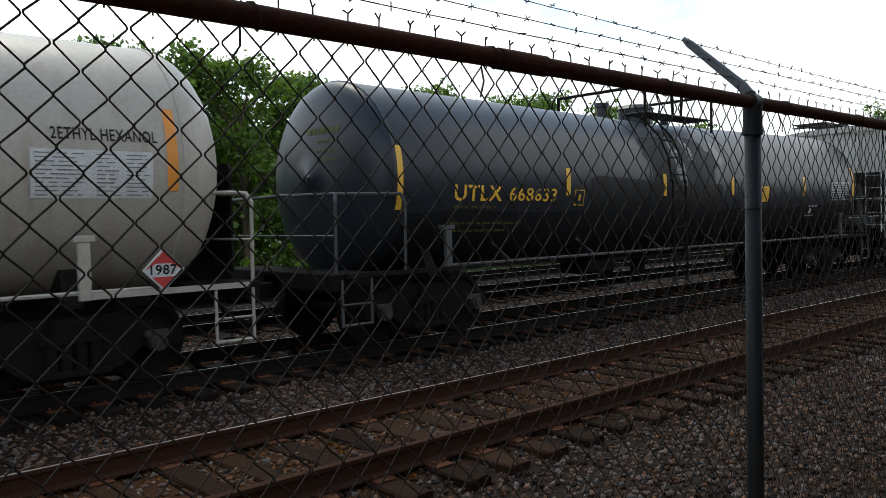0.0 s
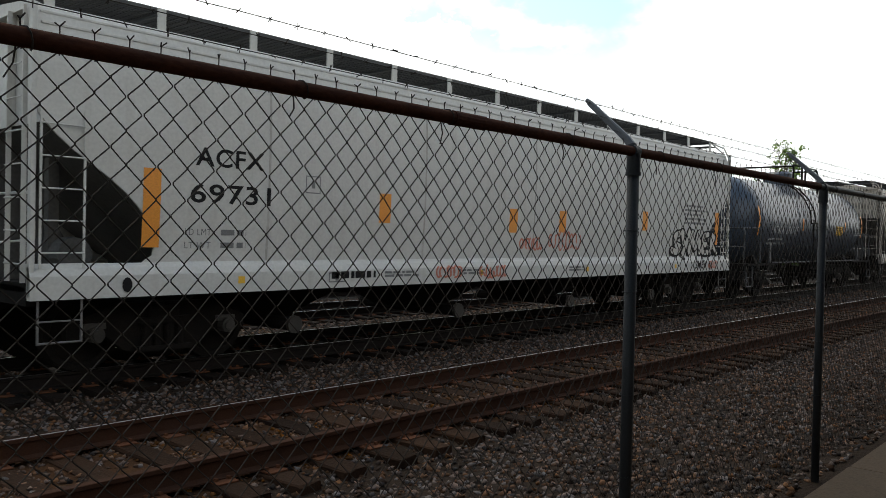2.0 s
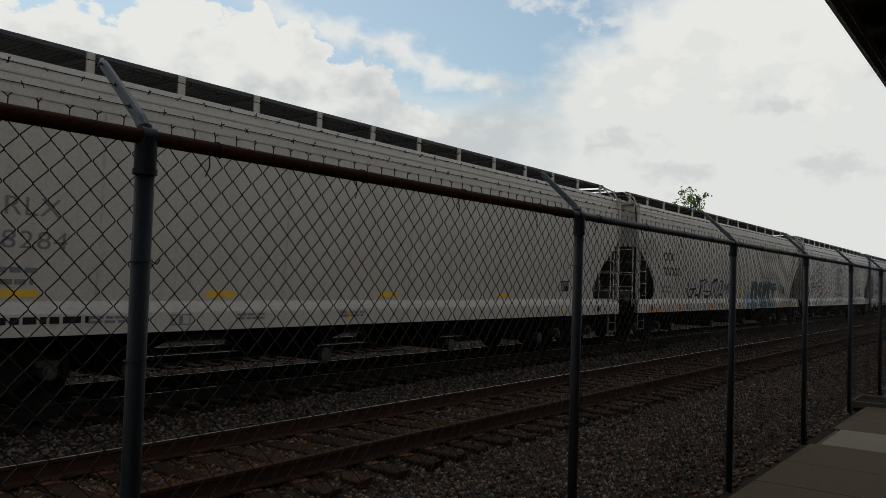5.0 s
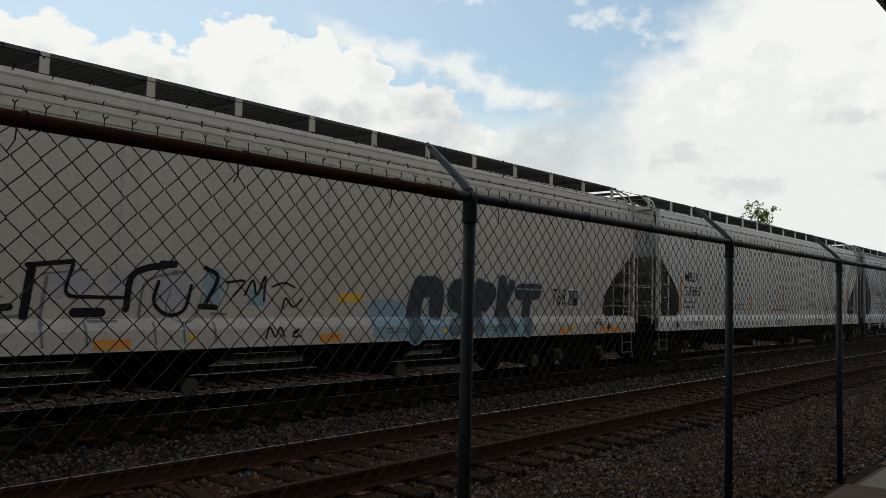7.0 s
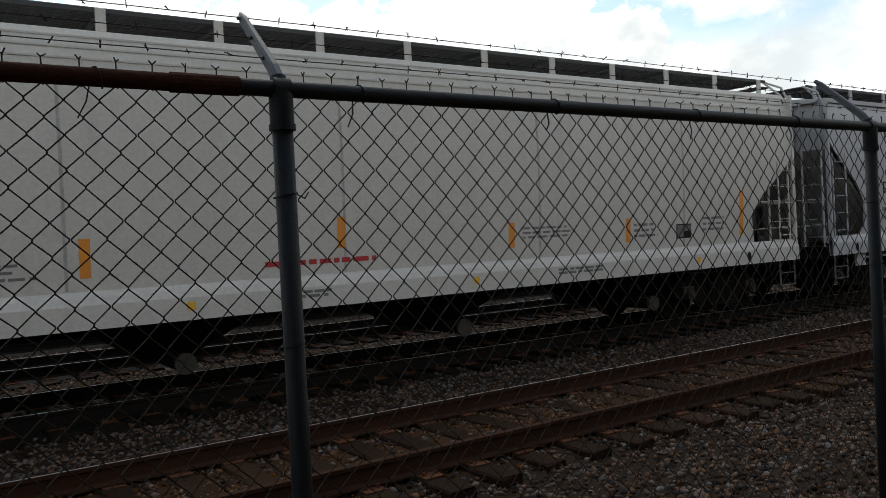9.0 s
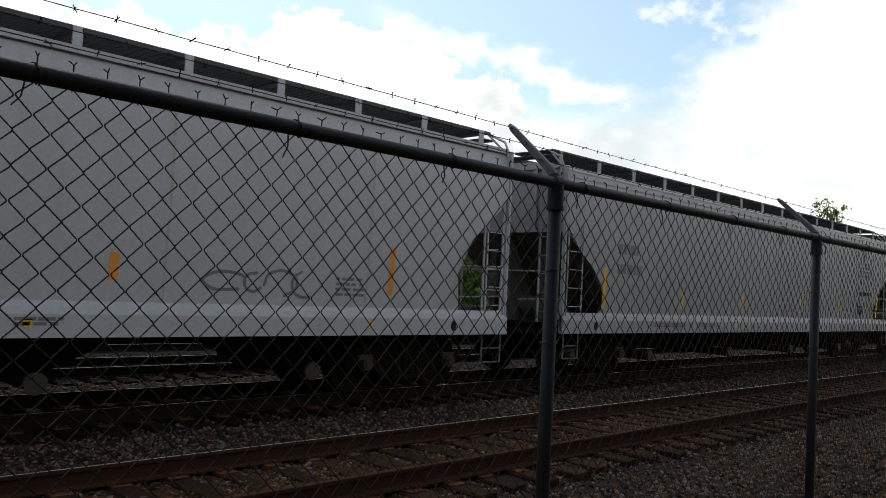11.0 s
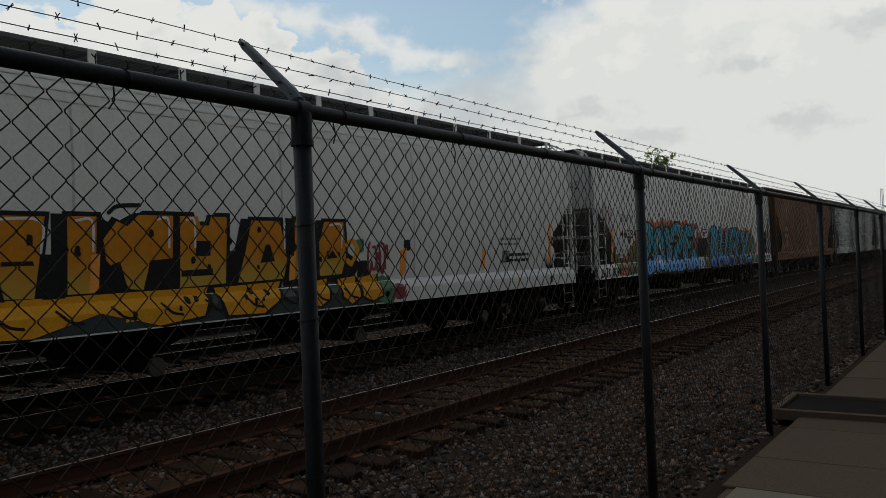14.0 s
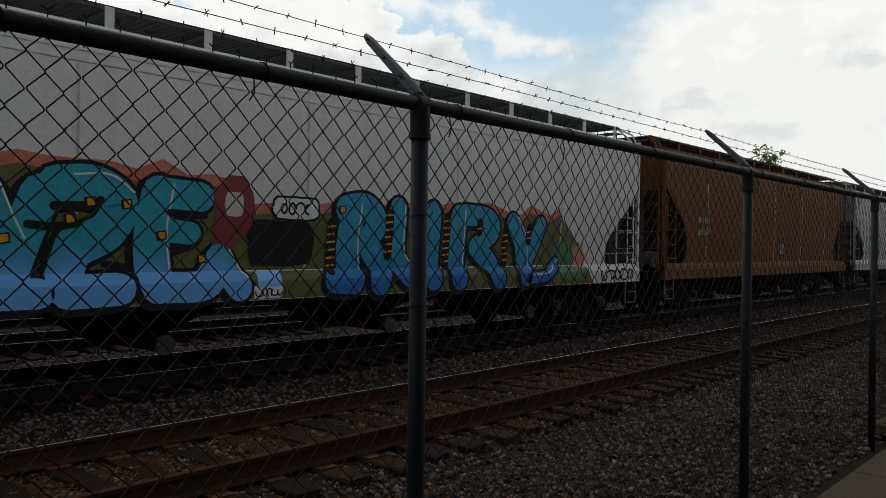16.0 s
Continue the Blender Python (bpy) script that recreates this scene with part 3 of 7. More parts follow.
def build_fence():
    root = new("chain_link_fence")
    tagged(root, "chain-link fence with rusty top rail and barbed wire on slanted arms", "fence")
    bm = bmesh.new()
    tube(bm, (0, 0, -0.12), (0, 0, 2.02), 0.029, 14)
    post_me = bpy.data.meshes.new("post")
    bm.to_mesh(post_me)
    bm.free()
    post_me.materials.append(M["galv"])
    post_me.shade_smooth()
    # cap: collar, loop round the rail, and the slanted arm
    bm = bmesh.new()
    tube(bm, (0, 0, 2.015), (0, 0, 2.11), 0.0335, 16)
    tube(bm, (0, 0, 2.005), (0, 0, 2.022), 0.037, 16)
    tube(bm, (-0.024, 0, RAIL_Z), (0.024, 0, RAIL_Z), 0.031, 16)
    tube(bm, (0, 0, 2.10), (0, 0.012, RAIL_Z + 0.036), 0.033, 16, 0.022)
    cap_me = bpy.data.meshes.new("post_cap")
    bm.to_mesh(cap_me)
    bm.free()
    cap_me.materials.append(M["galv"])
    cap_me.shade_smooth()
    cap_me.set_sharp_from_angle(angle=radians(40))
    bm = bmesh.new()
    d = Vector((0, TIP[0], TIP[1])).normalized()
    nrm = Vector((0, -d.z, d.y))
    a, b = Vector((0, 0.0, RAIL_Z + 0.03)), Vector((0, TIP[0], RAIL_Z + TIP[1]))
    # pressed steel bar: bends up out of the cap, tapers to a rounded tip
    keel = [(Vector((0, 0.0, RAIL_Z - 0.005)), 0.021), (Vector((0, 0.012, RAIL_Z + 0.03)), 0.020), (a.lerp(b, 0.14), 0.0185), (a.lerp(b, 0.5), 0.0165), (a.lerp(b, 0.93), 0.0145), (b + d * 0.008, 0.008)]
    rings = []
    for c, w in keel:
        rings.append([bm.verts.new(c + Vector((sx * w, 0, 0)) + nrm * h * w * 0.95) for sx, h in ((-0.62, -1), (-0.75, 0.6), (-0.4, 1), (0.4, 1), (0.75, 0.6), (0.62, -1))])
    for r0, r1 in zip(rings, rings[1:]):
        for k in range(6):
            bm.faces.new((r0[k], r0[(k + 1) % 6], r1[(k + 1) % 6], r1[k]))
    bm.faces.new(rings[-1])
    bm.faces.new(rings[0][::-1])
    bmesh.ops.recalc_face_normals(bm, faces=bm.faces[:])
    for q in (0.3, 0.62, 0.95):
        c = a.lerp(b, q)
        tube(bm, c + Vector((-0.018, 0, 0)), c + Vector((0.018, 0, 0)), 0.006, 6)
    arm_me = bpy.data.meshes.new("barbed_wire_arm")
    bm.to_mesh(arm_me)
    bm.free()
    arm_me.materials.append(M["arm"])
    for k, x in enumerate(POSTS):
        post = new("post", post_me)
        post.parent = root
        post.location = (x, 0, 0)
        post.rotation_euler = (0, 0, 0.4 * k)
        for me in (cap_me, arm_me):
            o = new(me.name, me)
            o.parent = root
            o.location = (x, 0, 0)
        if k < 9:
            r = random.Random(k)
            for z in (1.78, 1.42, 0.98, 0.52, 0.2):
                bm = bmesh.new()
                z += r.uniform(-0.05, 0.05)
                ring = [Vector((0.033 * math.cos(g), 0.036 * math.sin(g) + 0.004, z + 0.006 * math.cos(g + r.random()))) for g in [i * math.pi / 5 for i in range(11)]]
                pipe(bm, ring, 0.0022, 4)
                pipe(bm, [ring[0], ring[0] + Vector((0.025, 0.0, -0.012)), ring[0] + Vector((0.035, -0.004, 0.006))], 0.0022, 4)
                t = part("wire_tie", bm, M["galv"], root)
                t.location = (x, 0, 0)
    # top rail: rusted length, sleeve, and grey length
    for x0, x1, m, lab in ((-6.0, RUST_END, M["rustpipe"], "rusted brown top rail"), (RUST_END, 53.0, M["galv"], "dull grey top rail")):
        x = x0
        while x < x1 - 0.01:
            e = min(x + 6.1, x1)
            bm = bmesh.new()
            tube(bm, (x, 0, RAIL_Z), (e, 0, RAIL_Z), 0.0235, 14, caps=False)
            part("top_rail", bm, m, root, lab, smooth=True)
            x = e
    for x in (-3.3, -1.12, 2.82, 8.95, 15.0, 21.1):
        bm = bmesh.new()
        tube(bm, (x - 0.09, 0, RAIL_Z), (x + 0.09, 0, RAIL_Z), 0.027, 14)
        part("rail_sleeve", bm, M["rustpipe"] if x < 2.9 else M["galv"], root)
    # ties that hold the mesh to the rail
    r = random.Random(3)
    for k in range(28):
        x = -3.4 + 0.74 * k + r.uniform(-0.07, 0.07)
        bm = bmesh.new()
        loop = [Vector((x + 0.004 * i, 0.026 * math.cos(i * 0.7), RAIL_Z + 0.026 * math.sin(i * 0.7))) for i in range(10)]
        pipe(bm, loop, 0.0024, 4)
        pipe(bm, [Vector((x, 0.02, RAIL_Z - 0.02)), Vector((x - 0.012, 0.0, RAIL_Z - 0.06)), Vector((x - 0.035, -0.01, RAIL_Z - 0.085 - 0.02 * r.random()))], 0.0024, 4)
        part("wire_tie", bm, M["wire"], root)
    # the woven mesh
    p = 0.0425
    x0, x1 = -4.0, 40.0
    nw, ns = int((x1 - x0) / p), 49
    # each half pitch: a straight run and a short upright knuckle
    i, j = np.meshgrid(np.arange(nw), np.arange(2 * ns + 2), indexing="ij")
    node, side = j // 2, (j % 2) * 2 - 1
    sg = np.where((i + node) % 2 == 0, 1, -1)
    wav = 0.006 * np.sin(i * 0.21) + 0.004 * np.sin(node * 0.33 + i * 0.05)
    pts = np.stack([x0 + i * p + sg * (p / 2 - 0.0005) + 0.0022 * np.sin(i * 1.7 + node * 0.9), 0.036 + sg * 0.0030 + wav,
                    0.03 + node * p + side * 0.0026 + 0.003 * np.sin(i * 0.37 + node * 0.11)], 2)
    a, b = pts[:, :-1].reshape(-1, 3), pts[:, 1:].reshape(-1, 3)
    v, f = prisms(a, b, 0.0023)
    o = fast_mesh("chain_link_mesh", v, f, M["wire"], root, "dark woven diamond wire mesh")
    o["kind"] = "stuff"
    # twisted ends above the rail
    xs = x0 + p / 2 + np.arange(0, nw - 1, 2) * p + p
    n = len(xs)
    base = np.stack([xs, np.full(n, 0.033), np.full(n, 2.10)], 1)
    mid = base + np.stack([rng.normal(0, 0.002, n), rng.normal(-0.004, 0.003, n), np.full(n, 0.068)], 1)
    segs = [(base, mid)]
    for s in (-1, 1):
        segs.append((mid, mid + np.stack([s * rng.uniform(0.004, 0.013, n), rng.normal(0, 0.006, n), rng.uniform(0.006, 0.015, n)], 1)))
    v, f = prisms(np.concatenate([q[0] for q in segs]), np.concatenate([q[1] for q in segs]), 0.0022)
    o = fast_mesh("twisted_wire_fringe", v, f, M["wire"], root)
    o["kind"] = "stuff"
    # barbed strands, sagging a little from arm to arm
    for q in (0.3, 0.62, 0.97):
        line, barbs = [], []
        r = random.Random(int(q * 100))
        for x0_, x1_ in zip(POSTS, POSTS[1:]):
            sag = r.uniform(-0.003, 0.006)
            m = 26
            for k in range(m):
                t = k / m
                line.append((x0_ + (x1_ - x0_) * t, TIP[0] * q + 0.002 * math.sin(k * 2.1), RAIL_Z + 0.03 + (TIP[1] - 0.03) * q - sag * 4 * t * (1 - t)))
        L = np.array(line)
        segs_a, segs_b = [L[:-1]], [L[1:]]
        step = np.arange(0, len(L) - 1)
        c = L[step] + rng.normal(0, 0.002, (len(step), 3))
        for k in range(2):
            d = rng.normal(0, 1, (len(step), 3)) * np.array([0.45, 1, 1])
            d /= np.linalg.norm(d, axis=1)[:, None]
            segs_a.append(c - d * 0.0115)
            segs_b.append(c + d * 0.0115)
        v, f = prisms(np.concatenate(segs_a), np.concatenate(segs_b), 0.0017)
        o = fast_mesh("barbed_wire", v, f, M["wire"], root, "sagging strand of barbed wire")


build_fence()


# ---- platform and station eaves ----
def build_platform():
    root = new("platform")
    tagged(root, "worn concrete station platform of square slabs along the fence", "platform", kind="structure")
    cuts = [-7.2, -5.7, -4.2, -2.7, -1.2, 0.3, 1.8, 3.3, 4.8, 6.3, 7.4, 8.58, 9.85, 10.72, 11.9, 13.5]
    while cuts[-1] < 60:
        cuts.append(cuts[-1] + 1.5)
    r = random.Random(2)
    for x0, x1 in zip(cuts, cuts[1:]):
        for y0, y1 in ((-1.62, -0.16), (-3.1, -1.63), (-4.3, -3.11)):
            pale = x0 == 8.58 and y1 > -0.5
            bm = bmesh.new()
            dz = r.uniform(-0.004, 0.003)
            box(bm, x0 + 0.006, x1 - 0.006, y0, y1 - (0.1 if pale else 0), -0.3, dz, 0.008)
            part("slab", bm, M["concrete_pale"] if pale else M["concrete"], root, "pale newer concrete slab" if pale else "")
    bm = bmesh.new()
    box(bm, -7, 60, -4.3, -0.2, -0.5, -0.02)
    part("slab_bed", bm, M["concrete"], root)
    # utility cover: raised frame with two sunk lids
    box_root = new("utility_cover")
    box_root.location = (12.4, -0.1, 0.006)
    tagged(box_root, "raised rusty metal frame with two sunken lids set in the platform", "utility cover")
    bm = bmesh.new()
    for b in ((0, 1.02, -1.5, -1.43), (0, 1.02, 0.13, 0.2), (0, 0.07, -1.43, 0.13), (0.95, 1.02, -1.43, 0.13)):
        box(bm, *b, -0.05, 0.05, 0.006)
    part("frame", bm, M["concrete"], box_root)
    for y0, y1, m in ((-0.93, 0.13, M["truck"]), (-1.42, -0.94, M["concrete"])):
        bm = bmesh.new()
        box(bm, 0.075, 0.945, y0 + 0.005, y1 - 0.005, -0.03, 0.018, 0.004)
        part("lid", bm, m, box_root)


def build_eaves():
    for k, (x0, x1, dy) in enumerate(((-7.0, 9.75, 0.03), (12.7, 46.0, 0.28))):
        root = new("station_roof")
        root.location = (0, dy, 0)
        tagged(root, "dark wooden station roof eave with exposed rafters and gutter", "roof", kind="structure")
        bm = bmesh.new()
        sheet(bm, [(x0, -1.46, 3.22), (x1, -1.46, 3.22), (x1, -10.5, 6.75), (x0, -10.5, 6.75)], 0.10, (0, 0.3, 0.95))
        part("roof_deck", bm, M["wood"], root)
        bm = bmesh.new()
        box(bm, x0 - 0.02, x1 + 0.02, -1.46, -1.425, 3.17, 3.34, 0.005)
        part("fascia", bm, M["wood"], root)
        pts = [(0.0, 0.0), (0.03, -0.06), (0.08, -0.075), (0.12, -0.05), (0.135, 0.02), (0.125, 0.02), (0.11, -0.04), (0.08, -0.062), (0.035, -0.05), (0.012, 0.0)]
        extrude_profile("gutter", [(-1.423 + a, 3.32 + b) for a, b in pts], x0 - 0.05, x1 + 0.1, M["galv"], root)
        bm = bmesh.new()
        e = x1 if k == 0 else x0
        box(bm, e - 0.2, e + 0.1, -1.50, -1.36, 3.13, 3.33, 0.04)
        part("gutter_end", bm, M["wood"], root)
        x = x0 + 0.3
        while x < x1:
            bm = bmesh.new()
            sheet(bm, [(x, -1.48, 3.10), (x, -1.48, 3.215), (x, -4.5, 4.49), (x, -4.5, 4.38)], 0.06, (1, 0, 0))
            part("rafter", bm, M["wood"], root)
            x += 0.6
        bm = bmesh.new()
        box(bm, x0 + 0.5, x1 - 0.5, -4.6, -4.3, -0.3, 4.35)
        me = bpy.data.meshes.new("wall")
        bm.to_mesh(me)
        bm.free()
        me.materials.append(M["wall"])
        b = new("wall_station" if k == 0 else "wall_station_east", me)
        tagged(b, "plain plastered station wall behind the platform", "wall", kind="structure")


build_platform()
build_eaves()


# ---- the train ----
SPEED = 10.95          # metres per second, towards -x


def body_y(z):
    return float(np.interp(z, [0.92, 1.17, 1.25, 1.30, 2.0, 2.8, 3.4, 3.7, 3.95, 4.08], [-1.60, -1.60, -1.565, -1.50, -1.545, -1.565, -1.555, -1.53, -1.46, -1.38]))


def tank_y(r, zc):
    return lambda z: -math.sqrt(max(r * r - (z - zc) ** 2, 0.02))


def strip(parent, x0, x1, z0, z1, material, prof, name="reflector", label="", proud=0.006, cuts=5):
    """A flat mark (tape, panel, paint) that follows the side of a car."""
    v, f = [], []
    for i in range(cuts + 1):
        z = z0 + (z1 - z0) * i / cuts
        y = prof(z) - proud
        v += [(x0, y, z), (x1, y, z)]
    f = [(2 * i, 2 * i + 1, 2 * i + 3, 2 * i + 2) for i in range(cuts)]
    return link(name, v, f, material, parent, label)


def text_mesh(body, size, offset=0.0, space=1.0, width=1.0, shear=0.0):
    cu = bpy.data.curves.new("text", "FONT")
    cu.body, cu.size, cu.offset, cu.space_character, cu.shear = body, size, offset, space, shear
    cu.resolution_u = 3
    ob = bpy.data.objects.new("text", cu)
    scene.collection.objects.link(ob)
    dg = bpy.context.evaluated_depsgraph_get()
    me = bpy.data.meshes.new_from_object(ob.evaluated_get(dg))
    bpy.data.objects.remove(ob)
    for v in me.vertices:
        v.co.x *= width
    return me


def wrap(me, material, prof, proud, name, parent, label=""):
    """Lay a flat mesh, drawn in x and z, on the side of a car."""
    bm = bmesh.new()
    bm.from_mesh(me)
    cuts = (1.0, 1.17, 1.25, 1.30, 1.5, 1.7, 1.9, 2.1, 2.3, 2.5, 2.7, 2.9)
    if prof is not body_y:
        cuts = [1.0 + 0.06 * k for k in range(42)]
    for z in cuts:
        bmesh.ops.bisect_plane(bm, geom=bm.verts[:] + bm.edges[:] + bm.faces[:], plane_co=(0, 0, z), plane_no=(0, 0, 1))
    xs = [v.co.x for v in bm.verts]
    if prof is not body_y and max(xs) - min(xs) > 2.5:
        for k in range(int(min(xs)) + 1, int(max(xs)) + 1):
            bmesh.ops.bisect_plane(bm, geom=bm.verts[:] + bm.edges[:] + bm.faces[:], plane_co=(k, 0, 0), plane_no=(1, 0, 0))
    for v in bm.verts:
        v.co.y = prof(v.co.z) - proud
    bm.normal_update()
    for f in bm.faces:
        if f.normal.y > 0:
            f.normal_flip()
    return part(name, bm, material, parent, label)


def lettering(parent, body, x0, x1, z0, z1, material, prof, offset=0.0, proud=0.006, name="lettering", label="", space=1.08, shear=0.0, grow=0.0):
    """Words that fill the rectangle x0..x1, z0..z1 on the side of a car."""
    me = text_mesh(body, 1.0, 0.0, space, 1.0, shear)
    co = np.array([v.co[:] for v in me.vertices])
    lo, hi = co.min(0), co.max(0)
    if offset:
        me = text_mesh(body, 1.0, offset, space, 1.0, shear)
    for v in me.vertices:
        v.co = (x0 + (v.co.x - lo[0]) / (hi[0] - lo[0]) * (x1 - x0), 0, z0 + (v.co.y - lo[1]) / (hi[1] - lo[1]) * (z1 - z0))
    return wrap(me, material, prof, proud, name, parent, label)


def patch(parent, outline, material, prof, name="paint_patch", proud=0.006, label=""):
    me = bpy.data.meshes.new(name)
    me.from_pydata([(x, 0, z) for x, z in outline], [], [tuple(range(len(outline)))])
    bm = bmesh.new()
    bm.from_mesh(me)
    bmesh.ops.triangulate(bm, faces=bm.faces[:])
    bm.to_mesh(me)
    bm.free()
    return wrap(me, material, prof, proud, name, parent, label)


def blob(x0, x1, z0, z1, seed, n=26, rough=0.12, spikes=0.0):
    """A ragged sprayed outline that fills a rectangle."""
    r = random.Random(seed)
    pts = []
    for k in range(n):
        g = 2 * math.pi * k / n
        c, s = math.cos(g), math.sin(g)
        m = 1 / max(abs(c), abs(s)) ** 0.75
        w = 1 - rough * r.random() + (spikes * r.random() if k % 2 else 0)
        pts.append(((x0 + x1) / 2 + (x1 - x0) / 2 * c * m * w, (z0 + z1) / 2 + (z1 - z0) / 2 * s * m * w))
    return pts


def bars(parent, x, z, w, rows, h, material, prof, seed=0, gap=0.5, name="fine_print"):
    """Small print that cannot be read: rows of broken bars, one mesh."""
    r = random.Random(seed)
    v, f = [], []
    for k in range(rows):
        zz = z - k * h * (1 + gap)
        xx = x
        end = x + w * r.uniform(0.7, 1.0)
        while xx < end:
            l = r.uniform(0.05, 0.22)
            for a, b in ((xx, zz - h / 2), (min(xx + l, end), zz - h / 2), (min(xx + l, end), zz + h / 2), (xx, zz + h / 2)):
                v.append((a, prof(b) - 0.006, b))
            n = len(v)
            f.append((n - 4, n - 3, n - 2, n - 1))
            xx += l + r.uniform(0.02, 0.05)
    return link(name, v, f, material, parent)


def brush(c, pts, w, material, p, proud, name="graffiti_stroke", label=""):
    """One fat sprayed stroke along a smooth line, with round ends."""
    q = [Vector((a, 0, b)) for a, b in pts]
    q = [q[0] * 2 - q[1]] + q + [q[-1] * 2 - q[-2]]
    line = []
    for k in range(1, len(q) - 2):
        for i in range(6):
            t = i / 6
            line.append(0.5 * (2 * q[k] + (q[k + 1] - q[k - 1]) * t + (2 * q[k - 1] - 5 * q[k] + 4 * q[k + 1] - q[k + 2]) * t * t + (3 * q[k] - q[k - 1] - 3 * q[k + 1] + q[k + 2]) * t ** 3))
    line.append(q[-2])
    v, f = [], []
    for k, a in enumerate(line):
        d = (line[min(k + 1, len(line) - 1)] - line[max(k - 1, 0)]).normalized()
        side = Vector((-d.z, 0, d.x)) * w / 2
        v += [a + side, a - side]
    for k in range(len(line) - 1):
        f.append((2 * k, 2 * k + 1, 2 * k + 3, 2 * k + 2))
    for a, d, i0, i1 in ((line[0], line[0] - line[1], 0, 1), (line[-1], line[-1] - line[-2], len(v) - 2, len(v) - 1)):
        g0 = math.atan2(d.z, d.x)
        arc = [a + Vector((math.cos(g0 + e), 0, math.sin(g0 + e))) * w / 2 for e in (-1.0, -0.5, 0.0, 0.5, 1.0)]
        b = len(v)
        v += arc
        first, last = (i0, i1) if (v[i0] - arc[0]).length < (v[i1] - arc[0]).length else (i1, i0)
        f.append((first, b, b + 1, b + 2, b + 3, b + 4, last))
    me = bpy.data.meshes.new(name)
    me.from_pydata(v, [], f)
    return wrap(me, material, p, proud, name, c, label)


def scribble(parent, x, z, w, h, material, prof, seed, strokes=7, thick=0.022, name="graffiti_tag", label=""):
    """A spray-can tag: a few looping strokes."""
    r = random.Random(seed)
    for k in range(strokes):
        cx, cz = x + w * (k + 0.5) / strokes, z + h / 2
        a0, turns = r.uniform(0, 6.3), r.uniform(0.45, 0.95)
        rx, rz = w / strokes * r.uniform(0.35, 0.8), h * r.uniform(0.28, 0.5)
        pts = [(cx + rx * math.cos(a0 + turns * 6.28 * i / 5) + r.uniform(-0.03, 0.03) * w / strokes, cz + rz * math.sin(a0 + turns * 6.28 * i / 5)) for i in range(6)]
        brush(parent, pts, thick, material, prof, 0.008 + 0.0003 * k, name, label)


def fat_letter(c, strokes, fill, p, edge=0.05, shine=True, drop=0.05, proud=0.008):
    """A painted letter: drop shadow, dark outline, fill and a thin pale edge."""
    for k, (pts, w) in enumerate(strokes):
        if drop:
            brush(c, [(a - drop, b - drop * 0.8) for a, b in pts], w + edge * 2, M["ink"], p, proud + 0.0005 * k, "graffiti_shadow")
        brush(c, pts, w + edge * 2, M["ink"], p, proud + 0.003 + 0.0005 * k, "graffiti_outline")
    for k, (pts, w) in enumerate(strokes):
        brush(c, pts, w, fill, p, proud + 0.006 + 0.0005 * k)
        if shine and k == 0:
            brush(c, [(a + w * 0.40, b + w * 0.30) for a, b in pts[:3]], 0.022, M["inkwhite"], p, proud + 0.0095, "graffiti_shine")


def wheel_meshes():
    bm = bmesh.new()
    prof = [(0.0, 0.085), (0.1, 0.085), (0.12, 0.04), (0.36, 0.02), (0.38, 0.055), (0.457, 0.06), (0.457, -0.045), (0.485, -0.06), (0.478, -0.085), (0.385, -0.085), (0.36, -0.02), (0.12, -0.05), (0.1, -0.09), (0.0, -0.09)]
    seg = 28
    for s in (-1, 1):
        rings = []
        for rad, y in prof:
            rings.append([bm.verts.new((rad * math.cos(2 * math.pi * k / seg), s * (0.7525 + y), rad * math.sin(2 * math.pi * k / seg))) for k in range(seg)])
        for a, b in zip(rings, rings[1:]):
            for k in range(seg):
                bm.faces.new((a[k], a[(k + 1) % seg], b[(k + 1) % seg], b[k]))
    tube(bm, (0, -0.98, 0), (0, 0.98, 0), 0.085, 12)
    bmesh.ops.remove_doubles(bm, verts=bm.verts[:], dist=0.0005)
    bmesh.ops.recalc_face_normals(bm, faces=bm.faces[:])
    me = bpy.data.meshes.new("wheelset")
    bm.to_mesh(me)
    bm.free()
    me.materials.append(M["truck"])
    return me


def frame_mesh():
    bm = bmesh.new()
    out = [(-1.18, 0.40), (-1.18, 0.58), (-0.98, 0.66), (-0.55, 0.80), (0.55, 0.80), (0.98, 0.66), (1.18, 0.58), (1.18, 0.40), (0.72, 0.42), (0.5, 0.24), (0.35, 0.20), (-0.35, 0.20), (-0.5, 0.24), (-0.72, 0.42)]
    for y0 in (-1.08, 0.96):
        sheet(bm, [(x, y0, z) for x, z in out], 0.12, (0, 1, 0))
    for s in (-1, 1):
        y = s * 1.10
        for x in (-0.22, -0.075, 0.075, 0.22):
            tube(bm, (x, y, 0.27), (x, y, 0.55), 0.06, 8)
        box(bm, -0.34, 0.34, y - 0.07, y + 0.07, 0.55, 0.62)
        box(bm, -0.36, 0.36, y - 0.08, y + 0.08, 0.21, 0.27)
    box(bm, -0.2, 0.2, -1.15, 1.15, 0.52, 0.78, 0.02)
    bmesh.ops.recalc_face_normals(bm, faces=bm.faces[:])
    me = bpy.data.meshes.new("truck")
    bm.to_mesh(me)
    bm.free()
    me.materials.append(M["truck"])
    return me


def cap_mesh():
    bm = bmesh.new()
    tube(bm, (0, -1.20, 0), (0, -1.06, 0), 0.095, 14)
    tube(bm, (0, -1.225, 0), (0, -1.20, 0), 0.06, 12)
    box(bm, -0.13, 0.13, -1.14, -1.03, 0.06, 0.13)
    me = bpy.data.meshes.new("bearing_cap")
    bm.to_mesh(me)
    bm.free()
    me.materials.append(M["railcap"])
    return me


